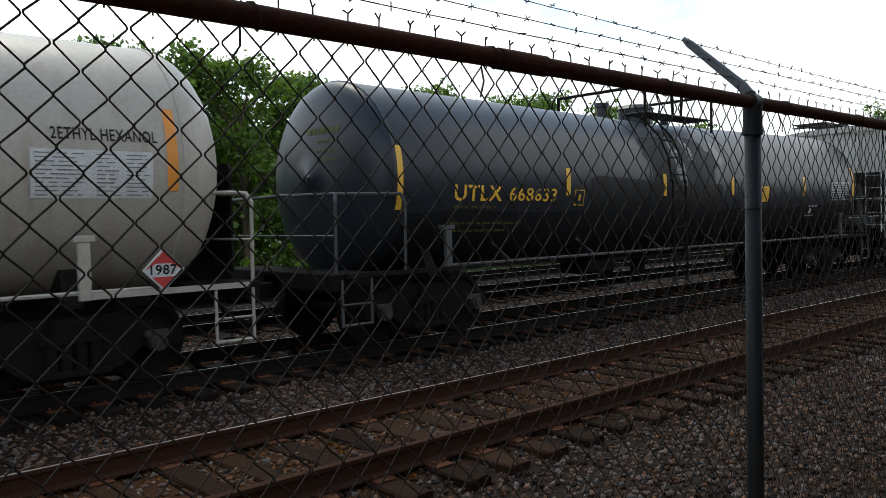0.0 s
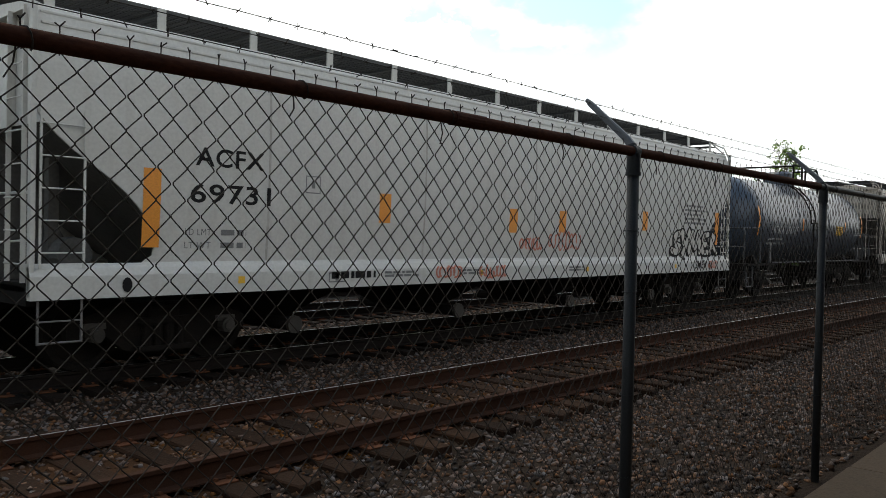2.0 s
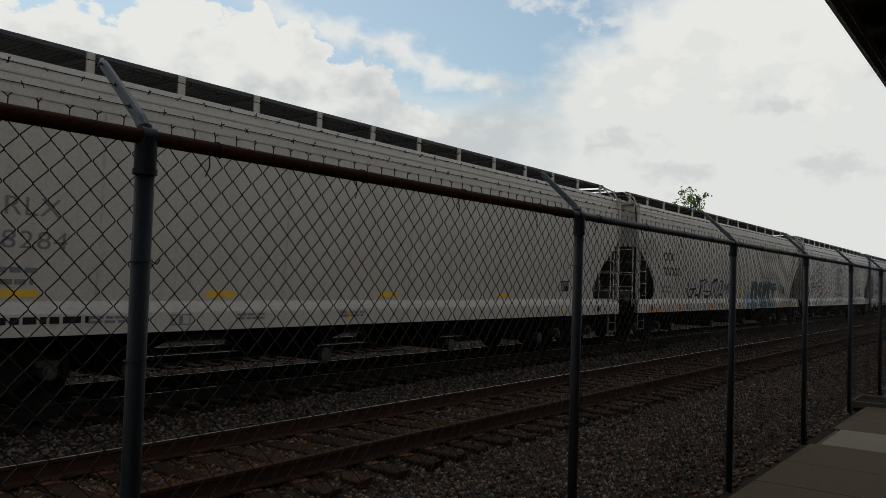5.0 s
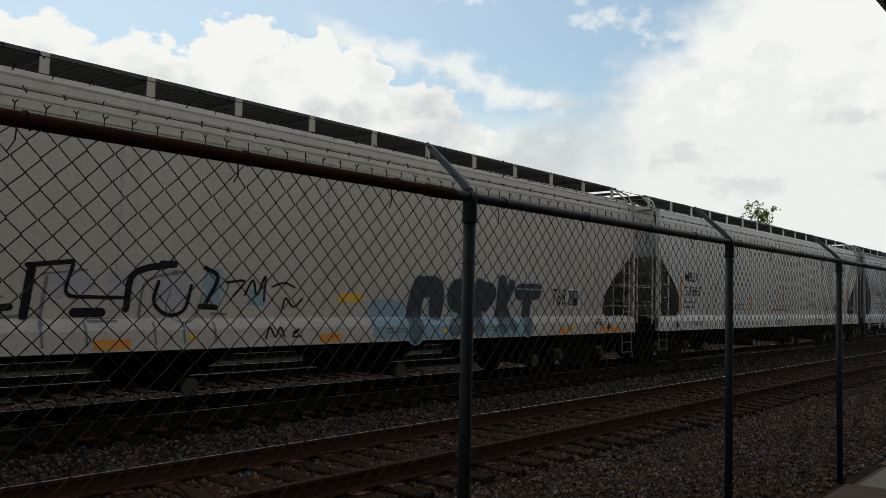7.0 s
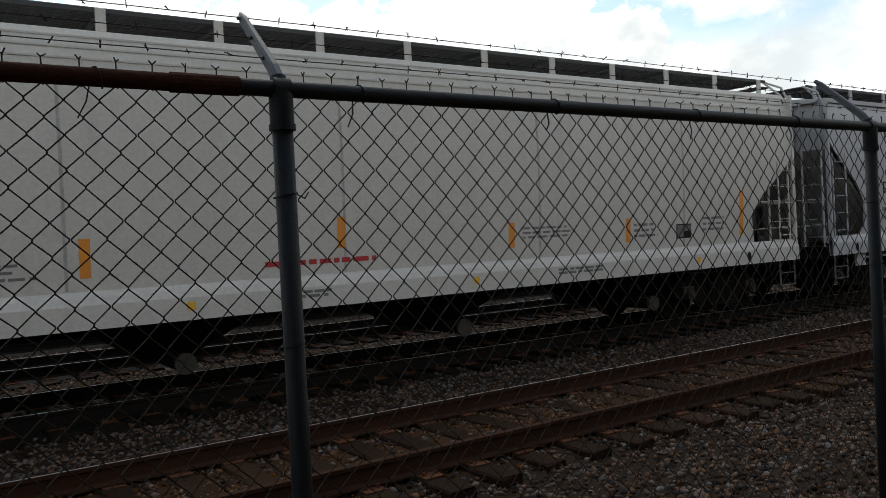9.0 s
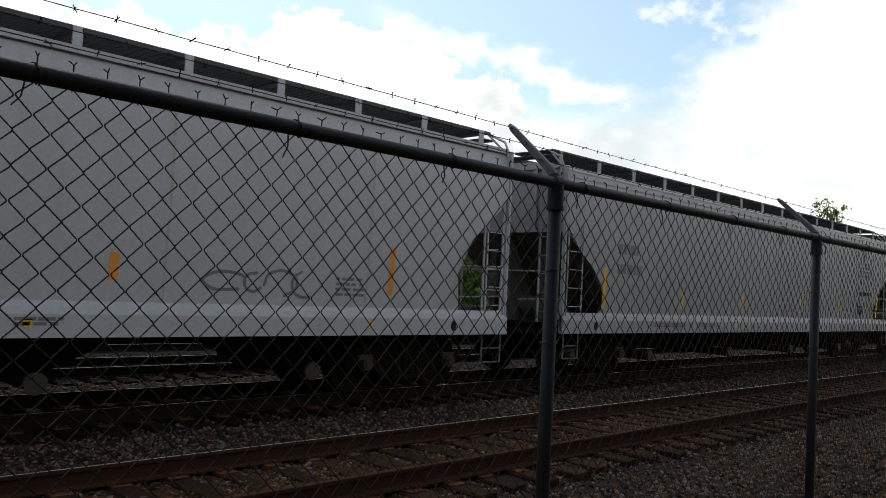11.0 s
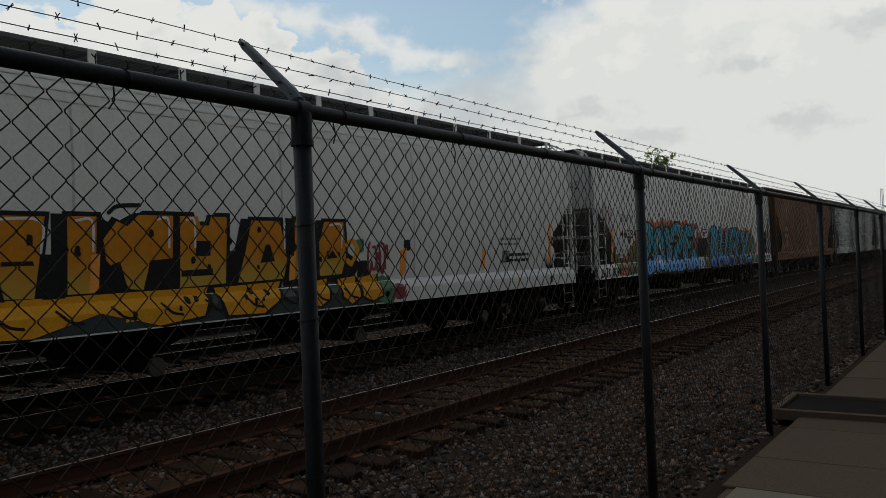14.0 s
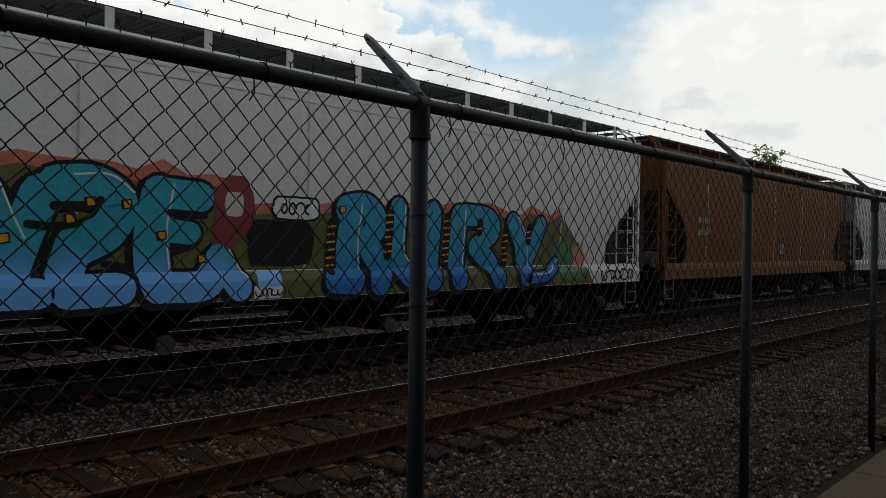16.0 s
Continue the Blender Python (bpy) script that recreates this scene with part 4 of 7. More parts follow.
M["railcap"] = mat("pale_bearing_cap", (0.045, 0.038, 0.032), 0.6, 0.3, vary=0.4)
WHEEL, FRAME, CAP = wheel_meshes(), frame_mesh(), cap_mesh()
WHEELSETS = []


def truck(parent, x, turning=True):
    fr = new("truck", FRAME)
    fr.parent = parent
    fr.location = (x, 0, 0)
    for s in (-1, 1):
        w = new("wheelset", WHEEL)
        w.parent = fr
        w.location = (s * 0.875, 0, 0.457)
        if turning:
            WHEELSETS.append((w, s * 0.875))
        c = new("bearing_cap", CAP)
        c.parent = fr
        c.location = (s * 0.875, 0, 0.457)


def coupler(parent, x, s):
    bm = bmesh.new()
    box(bm, min(x, x + s * 0.45), max(x, x + s * 0.45), -0.09, 0.09, 0.72, 0.92, 0.02)
    box(bm, min(x + s * 0.4, x + s * 0.68), max(x + s * 0.4, x + s * 0.68), -0.16, 0.14, 0.68, 0.96, 0.04)
    part("coupler", bm, M["truck"], parent)
    bm = bmesh.new()
    pipe(bm, [(x, -0.35, 0.8), (x + s * 0.2, -0.36, 0.55), (x + s * 0.5, -0.3, 0.42), (x + s * 0.66, -0.2, 0.5)], 0.025, 6)
    part("air_hose", bm, M["black"], parent)


def ladder(parent, x0, x1, y, z0, z1, n, material, name="ladder", r=0.009):
    bm = bmesh.new()
    for x in (x0, x1):
        box(bm, x - 0.011, x + 0.011, y - 0.010, y + 0.010, z0, z1)
    for k in range(n):
        z = z0 + (z1 - z0) * (k + 0.5) / n
        tube(bm, (x0, y - 0.02, z), (x1, y - 0.02, z), r, 6)
    return part(name, bm, material, parent)


def grating(parent, x0, x1, y0, y1, z, material, step=0.11):
    """Open steel running board: long bars, cross bars and edge strips."""
    a, b = [], []
    n = max(4, int((y1 - y0) / 0.075))
    for k in range(n + 1):
        y = y0 + (y1 - y0) * k / n
        a.append((x0, y, z)), b.append((x1, y, z))
    m = int((x1 - x0) / step)
    for k in range(m + 1):
        x = x0 + (x1 - x0) * k / m
        a.append((x, y0, z)), b.append((x, y1, z))
    v, f = prisms(np.array(a, float), np.array(b, float), 0.016, 3)
    ob = fast_mesh("running_board", v, f, material, parent, "open steel grating running board")
    return ob


CUT_ROUND = [(4.08, 0.05), (2.90, 0.06), (2.70, 0.24), (2.52, 0.46), (2.36, 0.70), (2.22, 0.90), (2.04, 1.12), (1.8, 1.33), (1.55, 1.43), (1.38, 1.40), (1.28, 1.22)]
CUT_WEDGE = [(4.08, 0.05), (3.16, 0.06), (3.0, 0.25), (2.36, 1.0), (2.16, 1.18), (1.94, 1.31), (1.5, 1.33), (1.38, 1.25), (1.28, 1.1)]


def hopper(u, L, paint, label, cut=CUT_ROUND, ribs=True, turning=True, detail=True, frame_paint=None, inner=None):
    root = new("covered_hopper_car")
    root.location = (u, TRACK_TRAIN, 0)
    tagged(root, label, "freight car", group="cars of the passing train")
    zs = [1.28, 1.31, 1.34, 1.38, 1.42, 1.48, 1.55, 1.65, 1.8, 1.95, 2.09, 2.22, 2.36, 2.46, 2.52, 2.58, 2.68, 2.78, 2.88, 2.98, 3.2, 3.4, 3.55, 3.7, 3.83, 3.95, 4.01, 4.05]
    zc, xc = [c[0] for c in cut][::-1], [c[1] for c in cut][::-1]
    for s in (1, -1):
        v, f = [], []
        cols = 14
        for z in zs:
            x0 = float(np.interp(z, zc, xc))
            for k in range(cols + 1):
                v.append((x0 + (L - 2 * x0) * k / cols, s * body_y(z), z))
        n = cols + 1
        for i in range(len(zs) - 1):
            for k in range(cols):
                q = (i * n + k, i * n + k + 1, (i + 1) * n + k + 1, (i + 1) * n + k)
                f.append(q if s > 0 else q[::-1])
        o = link("side_sheet", v, f, paint, root)
        md = o.modifiers.new("thick", "SOLIDIFY")
        md.thickness, md.offset = 0.03, -1
        sill = [(body_y(z), z) for z in (0.92, 0.95, 1.17, 1.25, 1.30)] + [(-1.40, 1.30), (-1.40, 1.22), (-1.52, 1.14), (-1.52, 0.92)]
        extrude_profile("side_sill", [(s * y, z) for y, z in sill], 0, L, paint, root)
    # upright weld seams between the side panels
    for k in range(1, 6):
        x = L * k / 6
        strip(root, x - 0.018, x + 0.018, 1.32, 3.56, M["seam"], body_y, "weld_seam", proud=0.005, cuts=9)
    # roof
    rp = [(-1.40, 4.048), (-1.15, 4.095), (-0.62, 4.145), (0, 4.165), (0.62, 4.145), (1.15, 4.095), (1.40, 4.048), (1.3, 4.0), (-1.3, 4.0)]
    extrude_profile("roof", rp, 0.04, L - 0.04, paint, root)
    if ribs:
        for z in (3.60, 3.72, 3.84, 3.96):
            y = body_y(z)
            bm = bmesh.new()
            box(bm, 0.12, L - 0.12, y - 0.014, y + 0.01, z - 0.012, z + 0.012)
            part("eave_rib", bm, paint, root)
    else:
        bm = bmesh.new()
        box(bm, 0.05, L - 0.05, -1.50, -1.40, 3.98, 4.06)
        part("eave_rib", bm, paint, root)
    zt = cut[1][0]
    for s, xe in ((1, 0.0), (-1, L)):
        g = lambda d: xe + s * d
        fp = frame_paint or paint
        # end wall, slope sheet
        bm = bmesh.new()
        sheet(bm, [(g(0.14), -1.5, zt - 0.1), (g(0.14), 1.5, zt - 0.1), (g(0.14), 1.36, 4.07), (g(0.14), -1.36, 4.07)], 0.02, (s, 0, 0))
        part("end_wall", bm, paint, root)
        for y in (-0.75, 0, 0.75):
            bm = bmesh.new()
            box(bm, min(g(0.07), g(0.137)), max(g(0.07), g(0.137)), y - 0.05, y + 0.05, zt - 0.1, 4.02)
            part("end_stiffener", bm, paint, root)
        # without an inner paint, the recess shade is in the sheet's colour
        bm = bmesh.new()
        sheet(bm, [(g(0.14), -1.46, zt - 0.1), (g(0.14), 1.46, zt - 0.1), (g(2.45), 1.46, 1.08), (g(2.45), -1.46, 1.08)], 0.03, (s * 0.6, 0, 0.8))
        part("slope_sheet", bm, inner or M["shade_grey"], root)
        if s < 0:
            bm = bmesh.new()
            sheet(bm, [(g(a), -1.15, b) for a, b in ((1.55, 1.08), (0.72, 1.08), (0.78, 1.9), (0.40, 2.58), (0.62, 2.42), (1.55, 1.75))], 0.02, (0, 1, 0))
            part("slope_gusset", bm, inner or M["shade_grey"], root)
        # corner posts, ladders, stirrups
        for y in (-1.54, 1.54):
            bm = bmesh.new()
            box(bm, min(g(0.0), g(0.055)), max(g(0.0), g(0.055)), y - 0.04, y + 0.04, 0.95, 4.02, 0.006)
            part("corner_post", bm, fp, root)
        xa, xb = sorted((g(0.1), g(0.56)))
        ladder(root, xa, xb, -1.585, 1.25, 2.95 if s > 0 else 2.75, 5, fp)
        bm = bmesh.new()
        pipe(bm, [(xa, -1.55, 0.95), (xa, -1.55, 0.46), (xb, -1.55, 0.46), (xb, -1.55, 0.95)], 0.013, 6)
        pipe(bm, [(xa, -1.55, 0.69), (xb, -1.55, 0.69)], 0.011, 6)
        part("stirrup_step", bm, M["step"], root)
        for y0 in (-1.42, 0.98):
            bm = bmesh.new()
            for yy in (y0, y0 + 0.42):
                box(bm, min(g(-0.03), g(0.02)), max(g(-0.03), g(0.02)), yy - 0.010, yy + 0.010, 1.1, 4.0)
            for k in range(8):
                z = 1.3 + 0.35 * k
                tube(bm, (g(-0.04), y0, z), (g(-0.04), y0 + 0.42, z), 0.009, 6)
            part("end_ladder", bm, fp, root)
        # end platform, inner posts, brake gear
        bm = bmesh.new()
        box(bm, min(g(0), g(1.35)), max(g(0), g(1.35)), -1.45, 1.45, 1.0, 1.06)
        box(bm, min(g(0), g(0.12)), max(g(0), g(0.12)), -1.5, 1.5, 0.86, 1.10)
        part("end_platform", bm, M["black"], root)
        bm = bmesh.new()
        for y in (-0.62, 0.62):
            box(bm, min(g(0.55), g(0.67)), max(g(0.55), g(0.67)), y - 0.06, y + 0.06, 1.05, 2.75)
            part("end_post", bm, M["shade_grey"], root)
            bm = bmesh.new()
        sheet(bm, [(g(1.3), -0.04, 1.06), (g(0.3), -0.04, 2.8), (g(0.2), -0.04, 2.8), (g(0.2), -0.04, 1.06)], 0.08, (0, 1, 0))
        part("end_brace", bm, M["shade_grey"], root)
        bm = bmesh.new()
        pipe(bm, [(g(0.02), -1.45, 2.05), (g(0.02), 1.45, 2.05)], 0.016, 6)
        part("grab_iron", bm, fp, root)
        bm = bmesh.new()
        pipe(bm, [(g(0.03), -1.45, 1.55), (g(0.03), -0.5, 1.5)], 0.014, 6)
        part("grab_iron", bm, fp, root)
        if detail == "reservoir" and s < 0:
            bm = bmesh.new()
            tube(bm, (g(1.5), -0.95, 1.62), (g(0.35), -0.95, 1.62), 0.30, 20)
            tube(bm, (g(0.35), -0.95, 1.62), (g(0.25), -0.95, 1.62), 0.30, 20, 0.16)
            part("air_reservoir", bm, fp, root, smooth=False)
        elif detail:
            bm = bmesh.new()
            if s > 0:
                tube(bm, (g(0.75), -0.95, 1.38), (g(0.75), -0.1, 1.38), 0.2, 14)
                box(bm, g(0.3), g(0.55), 0.3, 0.75, 1.5, 2.0, 0.03)
            else:
                box(bm, min(g(0.2), g(0.5)), max(g(0.2), g(0.5)), -0.7, -0.3, 1.06, 1.42, 0.03)
                tube(bm, (g(0.35), -0.3, 1.3), (g(0.35), 0.6, 1.3), 0.12, 14)
            part("brake_reservoir", bm, M["shade_grey"], root)
        # roof end: crossover platform and bent grab irons
        grating(root, min(g(-0.02), g(0.26)), max(g(-0.02), g(0.26)), -1.1, 1.1, 4.25, M["grate"])
        bm = bmesh.new()
        pipe(bm, [(g(0.05), -1.5, 3.6), (g(0.0), -1.5, 3.95), (g(0.02), -1.38, 4.2), (g(0.06), -1.05, 4.36)], 0.02, 6)
        pipe(bm, [(g(0.05), -1.38, 4.05), (g(0.1), -1.05, 4.36)], 0.02, 6)
        part("roof_grab_iron", bm, fp, root)
        coupler(root, xe, -s)
        truck(root, g(1.78), turning)
    # running boards, brackets and hatches
    nb = int(L / 1.33)
    for y0, y1 in ((-1.10, -0.20), (0.20, 1.10)):
        grating(root, 0.1, L - 0.1, y0, y1, 4.36, M["grate"])
        bm = bmesh.new()
        box(bm, 0.1, L - 0.1, y0 - 0.01, y0 + 0.01, 4.335, 4.385)
        box(bm, 0.1, L - 0.1, y1 - 0.01, y1 + 0.01, 4.335, 4.385)
        for k in range(nb + 1):
            xb_ = 0.35 + (L - 0.7) * k / nb
            box(bm, xb_ - 0.025, xb_ + 0.025, y0, y1, 4.30, 4.335)
        part("running_board_edge", bm, M["grate"], root)
    bm = bmesh.new()
    box(bm, -0.055, 0.055, -1.14, -1.112, 4.09, 4.375, 0.004)
    me = bpy.data.meshes.new("running_board_bracket")
    bm.to_mesh(me)
    bm.free()
    me.materials.append(paint)
    for k in range(nb + 1):
        o = new("running_board_bracket", me)
        o.parent = root
        o.location = (0.35 + (L - 0.7) * k / nb, 0, 0)
    bm = bmesh.new()
    box(bm, 0.9, L - 0.9, -0.24, 0.24, 4.12, 4.25, 0.03)
    for k in range(10):
        x = 1.3 + (L - 2.6) * k / 9
        box(bm, x - 0.04, x + 0.04, -0.28, 0.28, 4.2, 4.28)
    part("trough_hatch", bm, paint, root)
    # underside: centre sill, hopper chutes with outlets
    bm = bmesh.new()
    box(bm, 0.05, L - 0.05, -0.18, 0.18, 0.72, 1.05)
    part("centre_sill", bm, M["black"], root)
    bm = bmesh.new()
    box(bm, 2.3, L - 2.3, -1.45, 1.45, 1.02, 1.2)
    part("floor_pan", bm, M["black"], root)
    nbay = 4
    for k in range(nbay):
        xm = 3.7 + (L - 7.4) * k / (nbay - 1)
        bm = bmesh.new()
        top = [(xm - 1.25, -1.4, 1.1), (xm + 1.25, -1.4, 1.1), (xm + 1.25, 1.4, 1.1), (xm - 1.25, 1.4, 1.1)]
        bot = [(xm - 0.3, -0.55, 0.42), (xm + 0.3, -0.55, 0.42), (xm + 0.3, 0.55, 0.42), (xm - 0.3, 0.55, 0.42)]
        vs = [bm.verts.new(p) for p in top + bot]
        for q in ((0, 1, 5, 4), (1, 2, 6, 5), (2, 3, 7, 6), (3, 0, 4, 7), (4, 5, 6, 7)):
            bm.faces.new([vs[i] for i in q])
        tube(bm, (xm, -1.2, 0.40), (xm, 1.2, 0.40), 0.1, 10)
        part("hopper_chute", bm, M["black"], root)
        bm = bmesh.new()
        tube(bm, (xm, -1.26, 0.40), (xm, -1.2, 0.40), 0.125, 12)
        part("outlet_cap", bm, M["railcap"], root)
    return root


def lathe_x(prof, seg=40):
    """A body of revolution about the x axis from (x, radius) rows."""
    v, f = [], []
    n = len(prof)
    for x, r in prof:
        for k in range(seg):
            g = 2 * math.pi * k / seg
            v.append((x, r * math.cos(g), r * math.sin(g)))
    for i in range(n - 1):
        for k in range(seg):
            f.append((i * seg + k, i * seg + (k + 1) % seg, (i + 1) * seg + (k + 1) % seg, (i + 1) * seg + k))
    f += [tuple(range(seg)), tuple(range((n - 1) * seg, n * seg))[::-1]]
    return v, f


def tank_car(u, L, r, zc, paint, label, x0=0.75, x1=17.0, insulated=False, dome=(0.36, 0.28, 0.0), flat_head=False):
    root = new("tank_car")
    root.location = (u, TRACK_TRAIN, 0)
    tagged(root, label, "freight car", group="cars of the passing train")
    h = 0.78
    prof = [(x0 + h * (1 - math.sin(g)), r * math.cos(g) ** 0.86 if math.cos(g) > 0 else 0.01) for g in [math.pi / 2 * k / 9 for k in range(9, -1, -1)]]
    prof[0] = (x0, 0.02)
    if flat_head:
        # dished head with a tight knuckle
        h = 0.42
        prof = [(x0, 0.02), (x0 + 0.02, r * 0.3), (x0 + 0.07, r * 0.55), (x0 + 0.16, r * 0.78), (x0 + 0.24, r * 0.9), (x0 + 0.30, r * 0.955), (x0 + 0.36, r * 0.988), (x0 + h, r)]
    mids = [x0 + h + (x1 - x0 - 2 * h) * k / 10 for k in range(1, 10)]
    prof += [(m, r) for m in mids] + [(x0 + x1 - x, q) for x, q in reversed(prof)]
    v, f = lathe_x(prof, 48)
    o = link("tank_shell", v, [q[::-1] for q in f], paint, root, smooth=True)
    o.location = (0, 0, zc)
    seams = [x0 + h + 0.02, L / 2 - 1.6, L / 2 + 1.6, x1 - h - 0.02] if not insulated else [x0 + h, x1 - h]
    for x in seams:
        v, f = lathe_x([(x - 0.03, r + 0.001), (x - 0.02, r + 0.012), (x + 0.02, r + 0.012), (x + 0.03, r + 0.001)], 48)
        s = link("shell_band", v, [q[::-1] for q in f], paint, root)
        s.location = (0, 0, zc)
    top = zc + r
    # manway, platform and rails
    dr, dh, dx = dome
    xm = L / 2 + dx
    bm = bmesh.new()
    tube(bm, (xm, 0, top - 0.1), (xm, 0, top + dh), dr, 24)
    tube(bm, (xm, 0, top + dh), (xm, 0, top + dh + 0.08), dr + 0.04, 24, dr - 0.05)
    box(bm, xm + dr - 0.06, xm + dr + 0.16, -0.08, 0.08, top + dh - 0.06, top + dh + 0.06)
    part("manway", bm, paint, root)
    bm = bmesh.new()
    tube(bm, (xm - 1.05, 0.1, top - 0.1), (xm - 1.05, 0.1, top + 0.25), 0.11, 12)
    tube(bm, (xm - 1.05, 0.1, top + 0.25), (xm - 1.05, 0.1, top + 0.33), 0.15, 12)
    part("safety_valve", bm, paint, root)
    bm = bmesh.new()
    tube(bm, (xm + 0.95, -0.1, top - 0.1), (xm + 0.95, -0.1, top + 0.2), 0.09, 12)
    part("vent_valve", bm, paint, root)
    grating(root, xm - 1.3 * dx - 1.25, xm - 1.3 * dx + 1.25, -1.05, -0.5, top + 0.02, M["grate"])
    grating(root, xm - 1.3 * dx - 1.25, xm - 1.3 * dx + 1.25, 0.5, 1.05, top + 0.02, M["grate"])
    for s in (-1, 1):
        a = xm - 1.3 * dx + s * 1.25
        bm = bmesh.new()
        pipe(bm, [(a, -1.05, top - 0.25), (a, -1.05, top + 0.44), (a - s * 0.03, -1.03, top + 0.53), (a - s * 0.12, -1.0, top + 0.57), (a - s * 1.05, -0.98, top + 0.58), (a - s * 1.1, -0.98, top + 0.05)], 0.03, 6)
        pipe(bm, [(a, -1.05, top + 0.52), (a, 1.05, top + 0.52), (a, 1.05, top - 0.25)], 0.03, 6)
        part("platform_railing", bm, M["black"], root)

    # side ladder with cage rails
    for x in (xm - 1.1,):
        bm = bmesh.new()
        for xx in (x, x + 0.45):
            pts = [(xx, -(r + 0.1) * math.cos(g) if g < 1.3 else -0.6, zc + (r + 0.1) * math.sin(g)) for g in (0.0, 0.3, 0.6, 0.9, 1.05)]
            pipe(bm, [(xx, -1.56, 0.45), (xx, -1.54, zc)] + pts, 0.022, 6)
        for k in range(9):
            z = 0.5 + 0.33 * k
            y = -1.55 if z < zc else -(r + 0.1) * math.sqrt(max(0.05, 1 - ((z - zc) / (r + 0.1)) ** 2))
            tube(bm, (x, y, z), (x + 0.45, y, z), 0.014, 6)
        part("side_ladder", bm, M["black"], root)
    # long hand rail, stub sills, saddles, end platforms
    for s in (-1, 1):
        bm = bmesh.new()
        pipe(bm, [(x0 + 1.2, s * 1.5, 1.08), (x1 - 1.2, s * 1.5, 1.08)], 0.024, 6)
        k = x0 + 2.6
        while k < x1 - 2:
            tube(bm, (k, s * 1.5, 1.08), (k, s * 1.1, 1.35), 0.014, 5)
            k += 2.1
        part("hand_rail", bm, paint if insulated else M["grate"], root)
    for s, xe in ((1, 0.0), (-1, L)):
        g = lambda d: xe + s * d
        bm = bmesh.new()
        box(bm, min(g(0), g(3.2)), max(g(0), g(3.2)), -0.2, 0.2, 0.72, 1.02)
        box(bm, min(g(0), g(0.14)), max(g(0), g(0.14)), -1.5, 1.5, 0.86, 1.06)
        part("stub_sill", bm, M["black"], root)
        bm = bmesh.new()
        box(bm, min(g(0.15), g(1.9 if insulated else 2.6)), max(g(0.15), g(1.9 if insulated else 2.6)), -1.54, -1.46, 1.01, 1.07)
        part("platform_edge", bm, paint if insulated else M["black"], root)
        grating(root, min(g(0.02), g(0.75)), max(g(0.02), g(0.75)), -1.5, 1.5, 1.06, M["black"])
        bm = bmesh.new()
        xs = g(1.95)
        box(bm, xs - 0.06, xs + 0.06, -1.53, -1.47, 1.0, 1.62, 0.008)
        box(bm, xs - 0.11, xs + 0.11, -1.54, -1.40, 1.58, 1.65, 0.01)
        part("placard_bracket", bm, M["grate"] if not insulated else paint, root)
        bm = bmesh.new()
        sheet(bm, [(xs - 0.09, -1.2, 0.9), (xs - 0.09, 1.2, 0.9), (xs - 0.09, 1.0, 1.3), (xs - 0.09, 0.7, zc - r + 0.15), (xs - 0.09, -0.7, zc - r + 0.15), (xs - 0.09, -1.0, 1.3)], 0.18, (1, 0, 0))
        part("saddle", bm, M["black"], root)
        bm = bmesh.new()
        pipe(bm, [(g(0.06), -1.45, 1.05), (g(0.06), -1.47, 1.98), (g(0.1), -1.42, 2.08), (g(0.1), -0.1, 2.1), (g(0.1), 1.42, 2.08), (g(0.06), 1.47, 1.98), (g(0.06), 1.45, 1.05)], 0.022, 6)
        part("end_railing", bm, M["grate"] if not insulated else paint, root)
        bm = bmesh.new()
        pipe(bm, [(g(0.1), -1.42, 2.08), (g(0.3), -1.40, 2.09), (g(0.45), -1.2, 2.09)] if insulated else [(g(0.1), -1.42, 2.08), (g(1.1), -1.5, 2.1), (g(1.16), -1.52, 1.98), (g(1.16), -1.5, 1.05)], 0.022, 6)
        part("corner_railing", bm, M["grate"] if not insulated else paint, root)
        bm = bmesh.new()
        pipe(bm, [(g(0.06), -1.45, 1.55), (g(0.06), 1.45, 1.55)], 0.016, 6)
        part("end_railing", bm, M["grate"] if not insulated else paint, root)
        bm = bmesh.new()
        xa, xb = sorted((g(0.1), g(0.56)))
        pipe(bm, [(xa, -1.52, 1.0), (xa, -1.52, 0.42), (xb, -1.52, 0.42), (xb, -1.52, 1.0)], 0.018, 6)
        pipe(bm, [(xa, -1.52, 0.68), (xb, -1.52, 0.68)], 0.014, 6)
        part("stirrup_step", bm, M["grate"] if not insulated else paint, root)
        if insulated:
            # steel shield before the lower half of the tank head
            bm = bmesh.new()
            arc = [(g(0.0), y, z) for y, z in ((-0.92, 2.40), (-0.86, 2.46), (0.86, 2.46), (0.92, 2.40), (0.92, 1.2), (0.8, 1.06), (-0.8, 1.06), (-0.92, 1.2))]
            sheet(bm, arc, 0.03, (s, 0, 0))
            part("head_shield", bm, M["black"], root, "dark steel shield before the tank end")
        coupler(root, xe, -s)
        truck(root, g(1.95))
    bm = bmesh.new()
    tube(bm, (xm, 0, zc - r - 0.32), (xm, 0, zc - r + 0.05), 0.16, 14)
    part("bottom_outlet", bm, M["black"], root)
    bm = bmesh.new()
    box(bm, xm - 2.4, xm - 1.5, -0.5, 0.2, zc - r - 0.22, zc - r + 0.05, 0.05)
    part("equipment_box", bm, M["black"], root)
    return root


